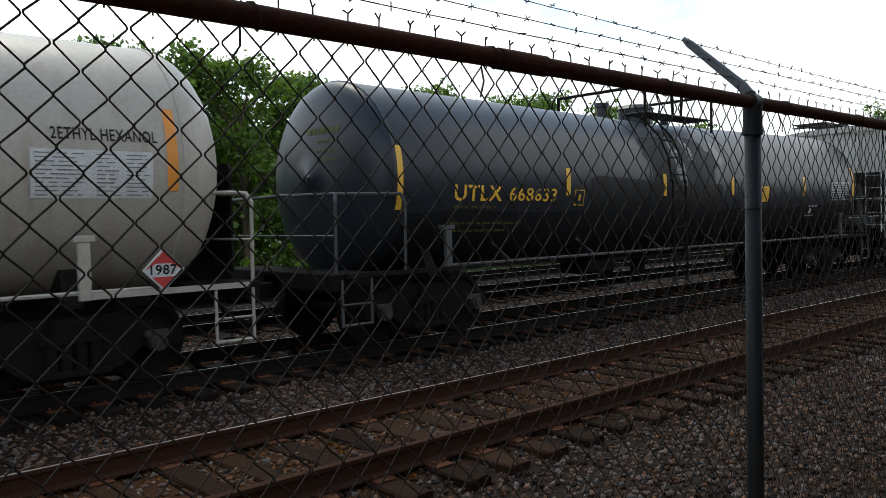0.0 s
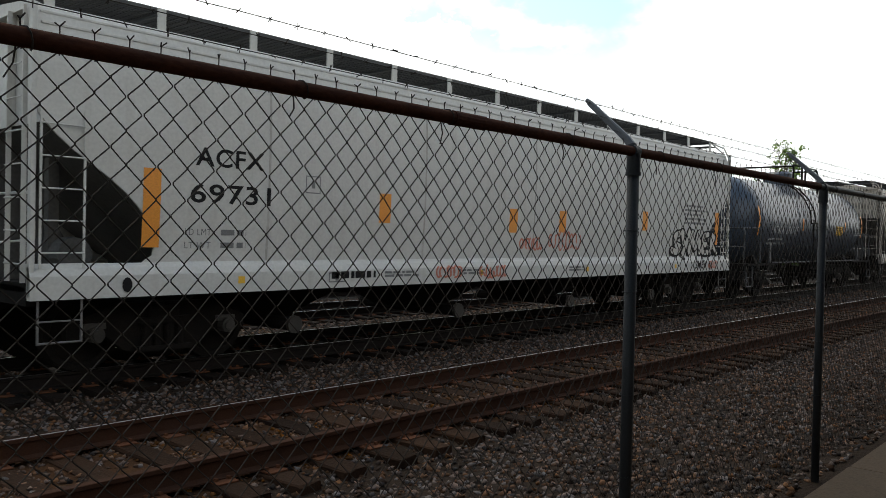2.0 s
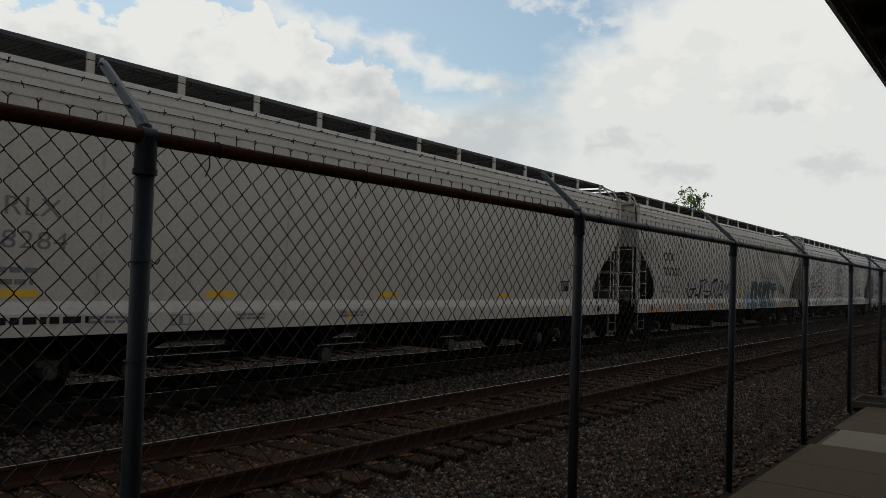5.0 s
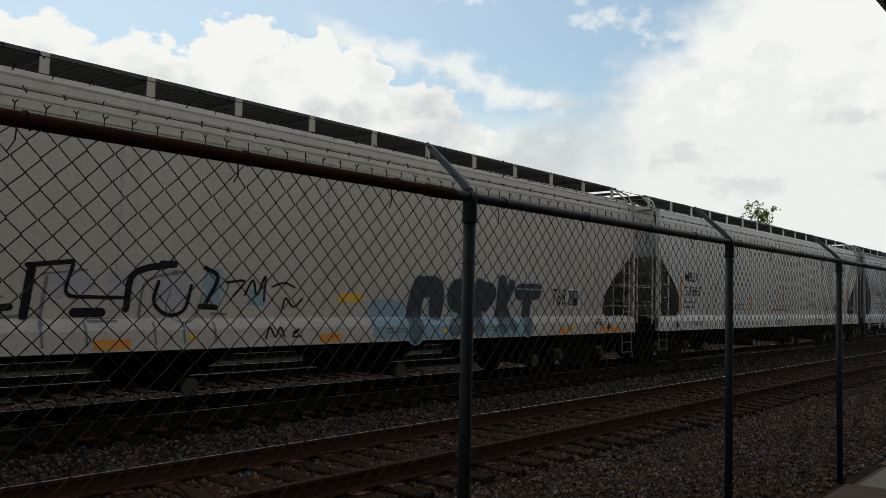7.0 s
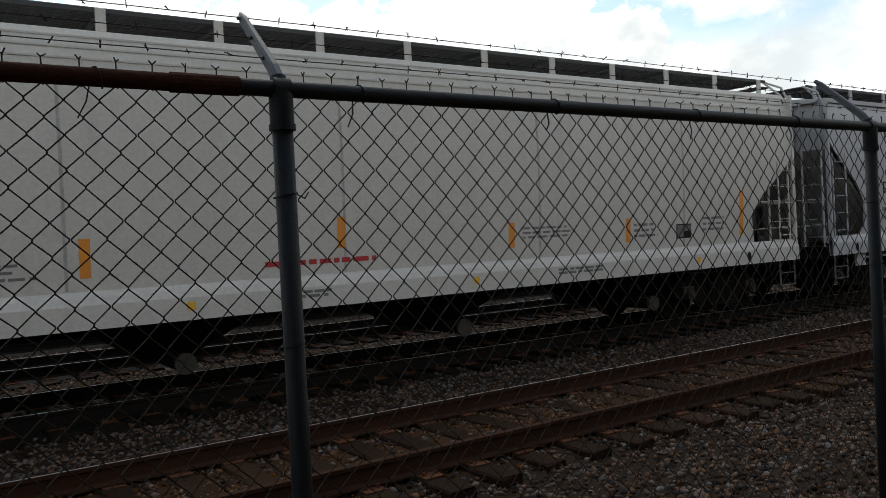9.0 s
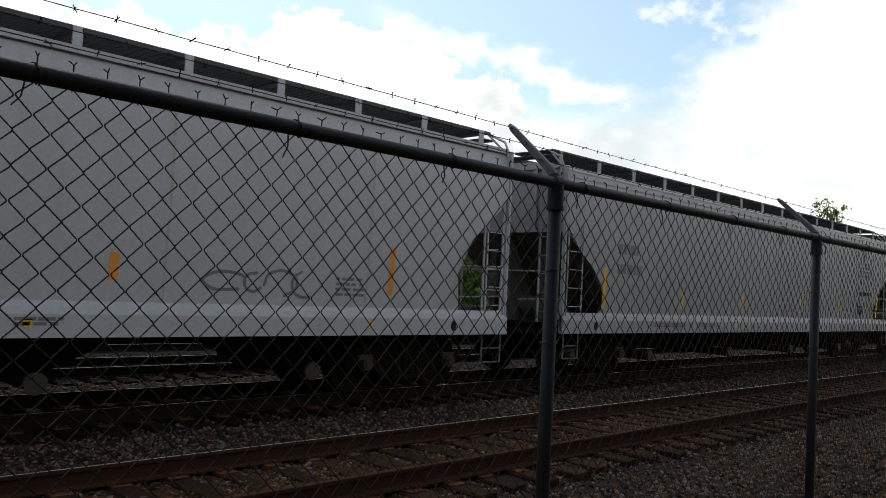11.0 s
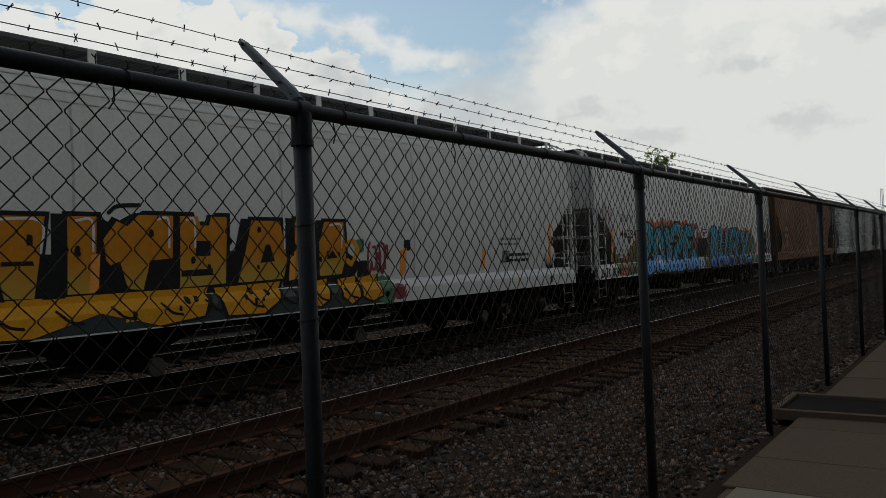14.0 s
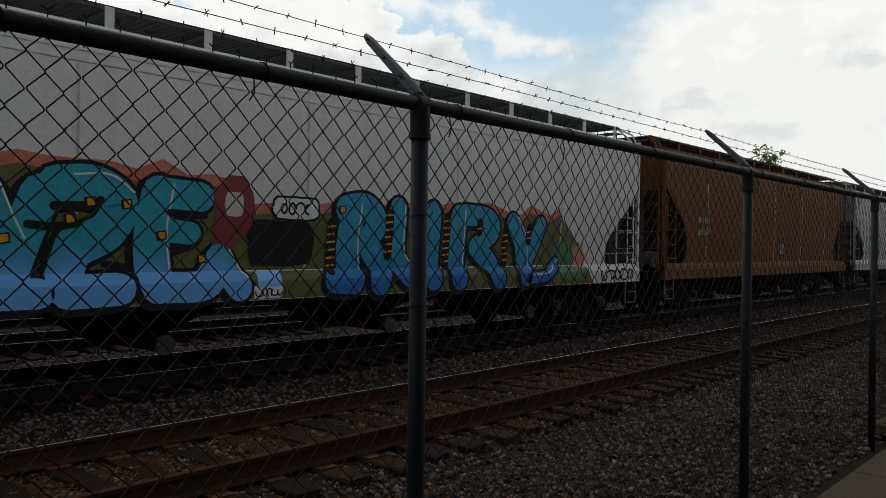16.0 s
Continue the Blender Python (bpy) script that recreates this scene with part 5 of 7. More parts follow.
CARS = []
M["grime"] = mat("sooty_tank_grime", (0.011, 0.012, 0.014), 0.6, vary=0.6, scale=1.5, spec=0.2, other=(0.03, 0.034, 0.04), streak=0.5, fine=14)
# black of the middle coating and spills, also of the painted belly shade
M["tar_shade_black"] = mat("worn_black_coating", (0.009, 0.0095, 0.011), 0.6, vary=0.5, scale=1.2, spec=0.2, other=(0.014, 0.015, 0.017), streak=0.3, fine=25)
M["teal_fade"] = fading(mat("teal_to_light_blue_spray_paint", (0.012, 0.25, 0.31), 0.6, spec=0.2, vary=0.25, scale=1.6, other=(0.015, 0.19, 0.32), fine=12), (0.10, 0.29, 0.55), 1.30, 1.62)
M["blue_fade"] = fading(mat("teal_to_deep_blue_spray_paint", (0.014, 0.25, 0.34), 0.6, spec=0.2, vary=0.4, scale=3.2, other=(0.03, 0.12, 0.36), fine=12), (0.012, 0.11, 0.34), 1.05, 1.55)
M["slate_fade"] = fading(mat("dark_slate_to_pale_spray_paint", (0.020, 0.028, 0.036), 0.6, vary=0.4, scale=1.5, fine=30), (0.07, 0.11, 0.13), 1.1, 1.4)
M["sky_blue"] = mat("light_blue_spray_paint", (0.17, 0.44, 0.72), 0.6, vary=0.35, scale=1.6, other=(0.06, 0.22, 0.55), fine=30)
M["olive"] = mat("olive_spray_paint", (0.085, 0.08, 0.012), 0.7, vary=0.4, scale=3, fine=30)
M["amber"] = mat("amber_spray_paint", (0.50, 0.22, 0.006), 0.6, spec=0.2, vary=0.25, scale=2.5, other=(0.74, 0.28, 0.01), fine=30)
M["amber_fade"] = fading(mat("amber_fading_spray_paint", (0.44, 0.16, 0.004), 0.6, vary=0.25, scale=2.5, other=(0.34, 0.10, 0.005), fine=12, spec=0.2), (0.40, 0.25, 0.035), 1.45, 1.85)
M["dark_green"] = mat("dark_green_spray_paint", (0.007, 0.017, 0.015), 0.6, vary=0.5, scale=2.5, fine=30)
M["ice"] = mat("pale_blue_spray_paint", (0.22, 0.33, 0.37), 0.6, vary=0.4, scale=2.0, fine=30)
M["haze"] = mat("thin_grey_violet_spray_haze", (0.38, 0.34, 0.33), 0.7, vary=0.4, scale=2.0, other=(0.28, 0.26, 0.33), fine=30)
M["green"] = mat("green_spray_paint", (0.03, 0.14, 0.06), 0.6, vary=0.4, scale=3, fine=30)
M["halo"] = mat("orange_red_spray_paint", (0.42, 0.075, 0.035), 0.7, vary=0.5, scale=3, other=(0.45, 0.24, 0.16), fine=30)
M["crimson"] = mat("crimson_spray_paint", (0.17, 0.010, 0.018), 0.6, vary=0.3, scale=3)


def end_number(c, body, x, y0, y1, z0, z1, material=None):
    """A number stencilled on the end wall that faces -x."""
    me = text_mesh(body, 1.0)
    co = np.array([v.co[:] for v in me.vertices])
    lo, hi = co.min(0), co.max(0)
    for v in me.vertices:
        u, w = (v.co.x - lo[0]) / (hi[0] - lo[0]), (v.co.y - lo[1]) / (hi[1] - lo[1])
        v.co = (x, y1 + (y0 - y1) * u, z0 + (z1 - z0) * w)
    me.materials.append(material or M["ink"])
    ob = new("end_number", me)
    ob.parent = c
    return ob


def stripes(c, prof, rows, material=None, w=0.11):
    for x, z0, z1 in rows:
        strip(c, x - w / 2, x + w / 2, z0, z1, material or M["yellow"], prof, "reflector", "faded yellow reflective strip")


def stencil_box(c, x0, x1, z0, z1, prof, material=None):
    """A small painted square outline."""
    t = 0.015
    for a, b, d, e in ((x0, x1, z0, z0 + t), (x0, x1, z1 - t, z1), (x0, x0 + t, z0, z1), (x1 - t, x1, z0, z1)):
        strip(c, a, b, d, e, material or M["inkgrey"], prof, "stencil_line", cuts=1)
    strip(c, (x0 + x1) / 2 - 0.03, (x0 + x1) / 2 + 0.03, (z0 + z1) / 2 - 0.05, (z0 + z1) / 2 + 0.05, material or M["inkgrey"], prof, "stencil_line", cuts=1)


def data_plate(c, x0, x1, z0, z1, prof):
    strip(c, x0, x1, z0, z1, M["ink"], prof, "data_plate", "black consolidated data plate")
    strip(c, x0 + 0.02, (x0 + x1) / 2 - 0.01, z0 + 0.02, z1 - 0.02, M["inkgrey"], prof, "plate_panel", proud=0.009, cuts=1)
    strip(c, (x0 + x1) / 2 + 0.01, x1 - 0.02, (z0 + z1) / 2, z1 - 0.02, M["inkgrey"], prof, "plate_panel", proud=0.009, cuts=1)


def sill_marks(c, L, seed):
    r = random.Random(seed)
    for x in (1.05, L - 1.3):
        bm = bmesh.new()
        bmesh.ops.create_circle(bm, cap_ends=True, segments=14, radius=0.085, matrix=pose(x, -1.607, 1.06, 90, 0, 0) @ Matrix.Diagonal((0.7, 1, 1, 1)))
        part("lifting_hole", bm, M["ink"], c)
    for k in range(3):
        x = r.uniform(2, L - 3)
        bars(c, x, 1.12, r.uniform(0.6, 1.1), 2, 0.035, M["inkgrey"], body_y, seed + k)
    for k in range(4):
        x = 3 + (L - 6) * k / 3 + r.uniform(-0.5, 0.5)
        strip(c, x, x + 0.1, 1.03, 1.12, M["yellow"], body_y, "inspection_mark", cuts=1)
    stencil_box(c, 4.0, 4.3, 1.0, 1.14, body_y)


def sag(c, L, dip):
    """A funnel-flow tank: both halves slope down towards the middle."""
    fixed = ("hand_rail", "stub_sill", "saddle", "placard_bracket", "end_railing", "stirrup_step", "coupler", "air_hose", "truck", "side_ladder", "platform_edge")
    for o in c.children:
        if o.type == "MESH" and not o.name.startswith(fixed):
            for v in o.data.vertices:
                v.co.z -= dip * (1 - abs(v.co.x + o.location.x - L / 2) / (L / 2))


def beige_tank():
    r, zc = 1.47, 2.38
    p = tank_y(r, zc)
    c = tank_car(-15.4, 17.5, r, zc, M["beige"], "beige insulated tank car with rust streaks and a red hazard placard", insulated=True, x0=0.35, x1=17.45)
    lettering(c, "2ETHYL HEXANOL", 15.30, 16.36, 2.60, 2.72, M["ink"], p, offset=0.012)
    strip(c, 15.10, 16.30, 2.02, 2.50, M["inkwhite"], p, "data_panel", "white panel of small print")
    for k, (x, w) in enumerate(((15.14, 0.5), (15.72, 0.25), (16.02, 0.25))):
        bars(c, x, 2.46, w, 11, 0.011, M["inkgrey"], lambda z: p(z) - 0.004, k, gap=2.7)
    strip(c, 16.46, 16.58, 2.10, 2.98, M["orange"], p, "reflector", "orange reflective strip")
    # hazard placard on its bracket
    px, pz = 16.33, 1.27
    k = 1.08
    dia = lambda pts: [(px + k * u, pz + k * w) for u, w in pts]
    bm = bmesh.new()
    sheet(bm, [(u, -1.56, w) for u, w in dia([(-0.21, 0), (0, -0.21), (0.21, 0), (0, 0.21)])], 0.012, (0, -1, 0))
    pl = part("hazard_placard", bm, M["inkwhite"], c, "red and white diamond hazard placard")
    flat = lambda z: -1.574
    for q in ([(-0.185, 0.0), (-0.04, 0.145), (-0.09, 0.05)], [(-0.11, 0.06), (0.11, 0.06), (0, 0.18)], [(0.185, 0.0), (0.09, 0.05), (0.04, 0.145)], [(-0.12, -0.07), (0.12, -0.07), (0, -0.185)]):
        patch(pl, dia(q), M["red"], flat, "placard_field", 0.002)
    lettering(pl, "1987", px - 0.14, px + 0.14, pz - 0.05, pz + 0.05, M["ink"], flat, offset=0.02, proud=0.004)
    CARS.append(c)


def lathe_mark(c, x0, r, zc):
    """Faded yellow stencil rows on the tank's end."""
    rr = random.Random(9)
    v, f = [], []
    for k, (w, h) in enumerate(((0.62, 0.09), (0.40, 0.035), (0.46, 0.035), (0.36, 0.035))):
        z, y = zc + 0.62 - 0.13 * k, -0.62
        while y < -0.62 + w:
            e = y + rr.uniform(0.05, 0.11)
            b = len(v)
            for yy, zz in ((y, z), (e, z), (e, z + h), (y, z + h)):
                q = math.hypot(yy, zz - zc) / r
                v.append((x0 + float(np.interp(q, (0, 0.3, 0.55, 0.78), (0, 0.02, 0.07, 0.16))) - 0.008, yy, zz))
            f.append((b + 3, b + 2, b + 1, b))
            y = e + 0.025
    return link("end_stencil", v, f, M["olive"], c)


def slate_tank():
    r, zc = 1.42, 2.36
    p = tank_y(r, zc)
    c = tank_car(3.15, 17.75, r, zc, M["slate"], "slate-blue tank car with yellow lettering, worn black middle coating and painted lower shade", x0=0.66, x1=17.45, flat_head=True)
    lathe_mark(c, 0.66, r, zc)
    lettering(c, "UTLX", 2.2, 3.18, 2.03, 2.25, M["yellow"], p, offset=0.02)
    lettering(c, "668633", 3.36, 4.48, 2.04, 2.24, M["yellow"], p, offset=0.012)
    bars(c, 2.2, 1.94, 1.2, 1, 0.035, M["olive"], p, 1)
    bars(c, 2.2, 1.70, 1.6, 2, 0.035, M["olive"], p, 2, gap=2.2)
    stripes(c, p, [(1.17, 1.89, 2.76), (4.78, 2.14, 2.59), (7.7, 2.18, 2.60), (10.32, 2.2, 2.58), (13.85, 2.16, 2.60), (16.88, 1.98, 2.85)])
    stencil_box(c, 4.96, 5.22, 1.98, 2.24, p, M["yellow"])
    strip(c, 11.2, 12.0, 2.04, 2.38, M["yellow"], p, "notice_plate", "yellow notice plate with small print")
    bars(c, 11.28, 2.32, 0.66, 5, 0.016, M["ink"], lambda z: p(z) - 0.004, 5, gap=2.4)
    bars(c, 15.46, 2.46, 1.2, 8, 0.032, M["inkwhite"], p, 6, gap=0.9)
    for a in ((14.26, 14.74, 1.65, 1.68), (14.26, 14.74, 1.88, 1.91), (14.26, 14.29, 1.65, 1.91), (14.71, 14.74, 1.65, 1.91), (14.36, 14.5, 1.72, 1.84)):
        strip(c, a[0], a[1], a[2], a[3], M["inkwhite"], p, "stencil_line", cuts=1)
    # full-length wavy strip: shade of the tank's underside painted on the shell
    patch(c, [(1.3, 1.02), (16.9, 1.02), (16.9, 1.86), (15.4, 1.92), (13.2, 1.88), (10.8, 1.93), (8.4, 1.88), (6.2, 1.92), (4.0, 1.86), (2.4, 1.90), (1.3, 1.84)], M["tar_shade_black"], p, "black_coating", 0.0025, "black strip painted as shade along the lower shell")
    patch(c, [(5.4, 1.02), (9.9, 1.02), (9.9, 2.42), (9.2, 2.46), (7.4, 2.45), (5.6, 2.5), (5.4, 2.44)], M["tar_shade_black"], p, "black_coating", 0.004, "worn black coating round the middle of the shell")
    # product spills run down from the manway over a sooty patch
    patch(c, blob(7.0, 9.9, 2.2, 3.46, 91, 34, 0.22), M["grime"], p, "soot_patch", 0.003, "sooty patch round the manway")
    rr = random.Random(4)
    for k in range(11):
        x = 8.8 + rr.uniform(-1.1, 1.3)
        patch(c, blob(x - rr.uniform(0.08, 0.2), x + rr.uniform(0.08, 0.2), rr.uniform(2.2, 2.9), 3.4 + rr.uniform(0, 0.2), k, 18, 0.4), M["tar_shade_black"] if k % 3 else M["slate_gloss"], p, "spill_stain", 0.006)
    sag(c, 17.75, 0.12)
    CARS.append(c)


def first_hopper():
    c = hopper(22.1, 18.0, M["white"], "off-white covered hopper car with black lettering and small red tags")
    p = body_y
    lettering(c, "ACFX", 1.92, 2.9, 2.48, 2.70, M["ink"], p, offset=0.014)
    lettering(c, "69731", 1.86, 3.02, 2.03, 2.26, M["ink"], p, offset=0.014)
    stencil_box(c, 3.6, 3.86, 2.23, 2.47, p)
    for word, z in (("LD LMT", 1.63), ("LT WT", 1.47)):
        lettering(c, word, 1.80, 2.16, z, z + 0.08, M["inkgrey"], p)
        bars(c, 2.30, z + 0.04, 0.5, 1, 0.07, M["inkgrey"], p, 1)
    strip(c, 1.25, 1.47, 1.48, 2.40, M["orange"], p, "reflector", "orange reflective strip")
    stripes(c, p, [(5.12, 1.86, 2.30), (8.35, 1.77, 2.2), (9.95, 1.8, 2.22), (13.3, 1.9, 2.33), (17.22, 1.6, 2.44)], M["orange"], 0.24)
    bars(c, 4.05, 1.10, 1.1, 1, 0.1, M["ink"], p, 3, name="maker_mark")
    scribble(c, 8.6, 1.45, 0.7, 0.25, M["redfade"], p, 1, 8, 0.036)
    scribble(c, 9.5, 1.45, 1.1, 0.38, M["redfade"], p, 2, 9, 0.036)
    scribble(c, 6.25, 1.0, 0.6, 0.2, M["redfade"], p, 3, 7, 0.036)
    scribble(c, 7.35, 0.97, 0.75, 0.24, M["redfade"], p, 4, 8, 0.036)
    # bubble-letter tag in black outline
    for letter in ([([(15.08, 1.86), (14.86, 1.80), (14.92, 1.60), (15.16, 1.52), (14.98, 1.42), (14.72, 1.46)], 0.15)],
                   [([(15.22, 1.90), (15.32, 1.66), (15.46, 1.60)], 0.14), ([(15.62, 1.93), (15.46, 1.56), (15.30, 1.34)], 0.15)],
                   [([(15.66, 1.42), (15.80, 1.90), (15.92, 1.58), (16.04, 1.56), (16.16, 1.90), (16.30, 1.42)], 0.15)],
                   [([(16.72, 1.86), (16.48, 1.82), (16.46, 1.62), (16.68, 1.60)], 0.13), ([(16.46, 1.60), (16.46, 1.42), (16.76, 1.40)], 0.13)],
                   [([(16.92, 1.40), (16.96, 1.84)], 0.13), ([(16.98, 1.84), (17.14, 1.74), (17.02, 1.62), (17.32, 1.40)], 0.12)]):
        fat_letter(c, letter, M["pale"], p, 0.038, False, 0.03)
    lettering(c, "SMEY", 15.85, 16.58, 1.0, 1.2, M["ink"], p, offset=0.012, name="graffiti_tag", shear=0.3)
    scribble(c, 16.66, 0.99, 0.5, 0.2, M["redfade"], p, 61, 7, 0.03)
    bars(c, 15.3, 2.55, 1.3, 5, 0.05, M["inkgrey"], p, 7, gap=1.1)
    sill_marks(c, 18.0, 3)
    CARS.append(c)


def short_tank():
    r, zc = 1.37, 2.36
    p = tank_y(r, zc)
    c = tank_car(41.4, 13.1, r, zc, M["slate_gloss"], "short slate-grey tank car with white lettering and yellow reflectors", x0=0.95, x1=12.75, dome=(0.43, 0.40, 0.4))
    lettering(c, "HOKX 286169", 2.54, 4.94, 1.97, 2.22, M["inkwhite"], p)
    bars(c, 2.52, 1.80, 1.6, 2, 0.06, M["inkwhite"], p, 1, gap=1.2)
    stripes(c, p, [(1.44, 1.9, 2.78), (5.35, 2.1, 2.5), (6.96, 2.1, 2.55), (10.05, 2.14, 2.5), (12.3, 1.94, 2.79)], M["orange"])
    strip(c, 8.98, 9.82, 2.0, 2.33, M["yellow"], p, "notice_plate", "yellow notice plate with small print")
    bars(c, 9.05, 2.26, 0.7, 5, 0.016, M["ink"], lambda z: p(z) - 0.004, 2, gap=2.4)
    bars(c, 11.35, 2.45, 0.85, 7, 0.035, M["inkwhite"], p, 3, gap=0.9)
    bars(c, 7.6, 1.75, 1.4, 3, 0.03, M["inkgrey"], p, 4, gap=1.2)
    bars(c, 4.9, 1.62, 0.9, 3, 0.04, M["inkgrey"], p, 5, gap=1.2)
    CARS.append(c)


def cream_hopper():
    c = hopper(55.8, 18.0, M["cream"], "cream covered hopper car with yellow lower marks")
    p = body_y
    end_number(c, "NRLX", 0.07, -0.5, 0.1, 3.72, 3.90, M["inkgrey"])
    lettering(c, "NRLX", 1.58, 2.5, 2.27, 2.47, M["inkgrey"], p)
    lettering(c, "58284", 1.66, 2.6, 1.9, 2.1, M["inkgrey"], p)
    bars(c, 1.6, 1.66, 0.9, 2, 0.06, M["inkgrey"], p, 1, gap=1.2)
    for x, w in ((1.5, 0.8), (4.6, 0.5), (8.2, 0.5), (12, 0.5)):
        strip(c, x, x + w, 1.36, 1.45, M["yellow"], p, "reflector", "faded yellow reflective strip")
    bars(c, 1.4, 1.1, 1.5, 1, 0.08, M["ink"], p, 2, name="maker_mark")
    data_plate(c, 14.8, 15.2, 1.5, 1.75, p)
    sill_marks(c, 18.0, 4)
    CARS.append(c)


def tagged_cream_hopper():
    c = hopper(75.1, 19.4, M["cream"], "cream covered hopper car with black graffiti and orange sill plates")
    p = body_y
    lettering(c, "CITX", 2.02, 2.86, 2.48, 2.71, M["ink"], p, offset=0.014)
    lettering(c, "703303", 2.0, 3.38, 2.03, 2.27, M["ink"], p, offset=0.014)
    stencil_box(c, 3.84, 4.08, 2.26, 2.51, p)
    bars(c, 1.93, 1.68, 1.0, 2, 0.06, M["inkgrey"], p, 1, gap=1.4)
    for x0, x1 in ((0.8, 1.78), (3.2, 3.68), (6.2, 6.66), (9.58, 10.02), (12.76, 13.23), (16.06, 16.49), (17.74, 18.66)):
        strip(c, x0, x1, 0.95, 1.07, M["orange"], p, "reflector", "faded orange sill plate", cuts=1)
    strip(c, 10.0, 10.48, 1.54, 1.68, M["yellow"], p, "notice_plate", "yellow notice plate")
    # loose black throw-up with pale washes
    for x, z, w, h, m in ((4.75, 1.62, 0.8, 0.5, "haze"), (5.95, 1.70, 0.7, 0.4, "haze"), (6.55, 1.72, 0.5, 0.4, "haze"), (7.25, 1.66, 0.6, 0.55, "haze"), (7.8, 1.72, 0.35, 0.5, "ice"), (8.5, 1.58, 0.35, 0.3, "ice")):
        patch(c, blob(x - w / 2, x + w / 2, z - h / 2, z + h / 2, int(x * 10), 22, 0.4), M[m], p, "spray_cloud", 0.003)
    for pts, w in (([(4.35, 1.92), (4.25, 1.5), (4.6, 1.36), (4.85, 1.6)], 0.06), ([(4.5, 1.62), (5.05, 1.64)], 0.06), ([(5.05, 1.42), (5.3, 1.44)], 0.08),
                   ([(5.45, 1.34), (5.50, 1.86)], 0.10), ([(5.45, 1.90), (5.95, 1.96)], 0.055), ([(5.95, 1.92), (5.9, 1.6), (6.2, 1.56), (6.65, 1.56)], 0.045), ([(6.0, 1.38), (6.32, 1.38)], 0.11),
                   ([(6.62, 1.42), (6.66, 1.80), (6.85, 1.92), (7.10, 1.96)], 0.085), ([(7.05, 1.98), (7.22, 1.98)], 0.09), ([(7.02, 1.76), (6.98, 1.50), (7.18, 1.35), (7.40, 1.42), (7.48, 1.72)], 0.05),
                   ([(7.66, 1.96), (7.86, 1.84), (7.72, 1.52)], 0.06), ([(7.62, 1.46), (7.86, 1.45)], 0.07), ([(8.0, 1.78), (8.28, 1.80), (8.12, 1.60)], 0.035), ([(8.3, 1.62), (8.42, 1.82), (8.50, 1.62), (8.62, 1.88), (8.62, 1.54)], 0.035),
                   ([(8.75, 1.74), (8.95, 1.80), (9.15, 1.74)], 0.03), ([(8.95, 1.44), (9.0, 1.58), (9.15, 1.46), (9.3, 1.58)], 0.035), ([(8.62, 1.03), (8.68, 1.18), (8.78, 1.05), (8.86, 1.18), (8.94, 1.05)], 0.03), ([(9.08, 1.10), (9.2, 1.15), (9.08, 1.05), (9.24, 1.05)], 0.025)):
        brush(c, pts, w, M["ink"], p, 0.007, "graffiti_tag")
        if w > 0.045 and pts[0][0] > 4.3:
            brush(c, [(a + 0.17, b - 0.09) for a, b in pts], w * 0.45, M["inkgrey"], p, 0.0062, "graffiti_tag")
    for x in (5.6, 6.1, 6.95, 7.35, 7.8):
        brush(c, [(x, 1.26), (x + 0.03, 1.0)], 0.03, M["inkgrey"], p, 0.006, "paint_run")
    scribble(c, 0.25, 2.5, 1.3, 0.6, M["inkgrey"], p, 17, 9, 0.02)
    patch(c, blob(10.62, 11.5, 0.95, 1.62, 1), M["ice"], p, "spray_cloud", 0.004)
    patch(c, [(11.3, 0.94), (15.0, 0.94), (14.9, 1.3), (11.3, 1.36)], M["ice"], p, "spray_cloud", 0.005)
    # dark blocky letters with thin pale edges
    for letter in ([([(11.66, 1.04), (11.70, 1.50), (11.80, 1.82)], 0.36), ([(11.80, 1.80), (12.22, 1.80), (12.24, 1.42)], 0.36)],
                   [([(13.02, 1.84), (12.72, 1.80), (12.70, 1.58), (13.0, 1.46), (12.98, 1.20), (12.66, 1.12)], 0.30)],
                   [([(13.42, 1.86), (13.38, 1.10)], 0.30), ([(13.48, 1.84), (13.82, 1.76), (13.62, 1.52)], 0.26)],
                   [([(14.12, 1.96), (14.08, 1.10)], 0.28), ([(14.42, 1.90), (14.2, 1.52), (14.44, 1.12)], 0.24)],
                   [([(14.70, 1.78), (15.30, 1.80)], 0.32), ([(14.98, 1.70), (14.92, 1.06)], 0.28)]):
        for k, (pts, w) in enumerate(letter):
            brush(c, pts, w + 0.05, M["ice"], p, 0.008 + 0.0004 * k, "graffiti_outline")
        for k, (pts, w) in enumerate(letter):
            brush(c, pts, w, M["slate_fade"], p, 0.011 + 0.0004 * k, "graffiti_letters", "dark slate graffiti letter with a pale edge")
    for x in (14.62, 14.84, 15.06, 15.28):
        brush(c, [(x, 1.84), (x + 0.16, 1.84)], 0.03, M["ice"], p, 0.014, "graffiti_mark")
    lettering(c, "768", 15.89, 16.39, 1.53, 1.88, M["ink"], p, name="graffiti_tag")
    strip(c, 16.47, 16.93, 1.49, 1.88, M["inkwhite"], p, "data_plate_border", "pale border round a data plate", proud=0.004)
    bars(c, 17.5, 1.22, 0.44, 3, 0.022, M["ink"], p, 8, gap=1.3)
    data_plate(c, 16.51, 16.89, 1.53, 1.84, p)
    sill_marks(c, 19.4, 5)
    CARS.append(c)


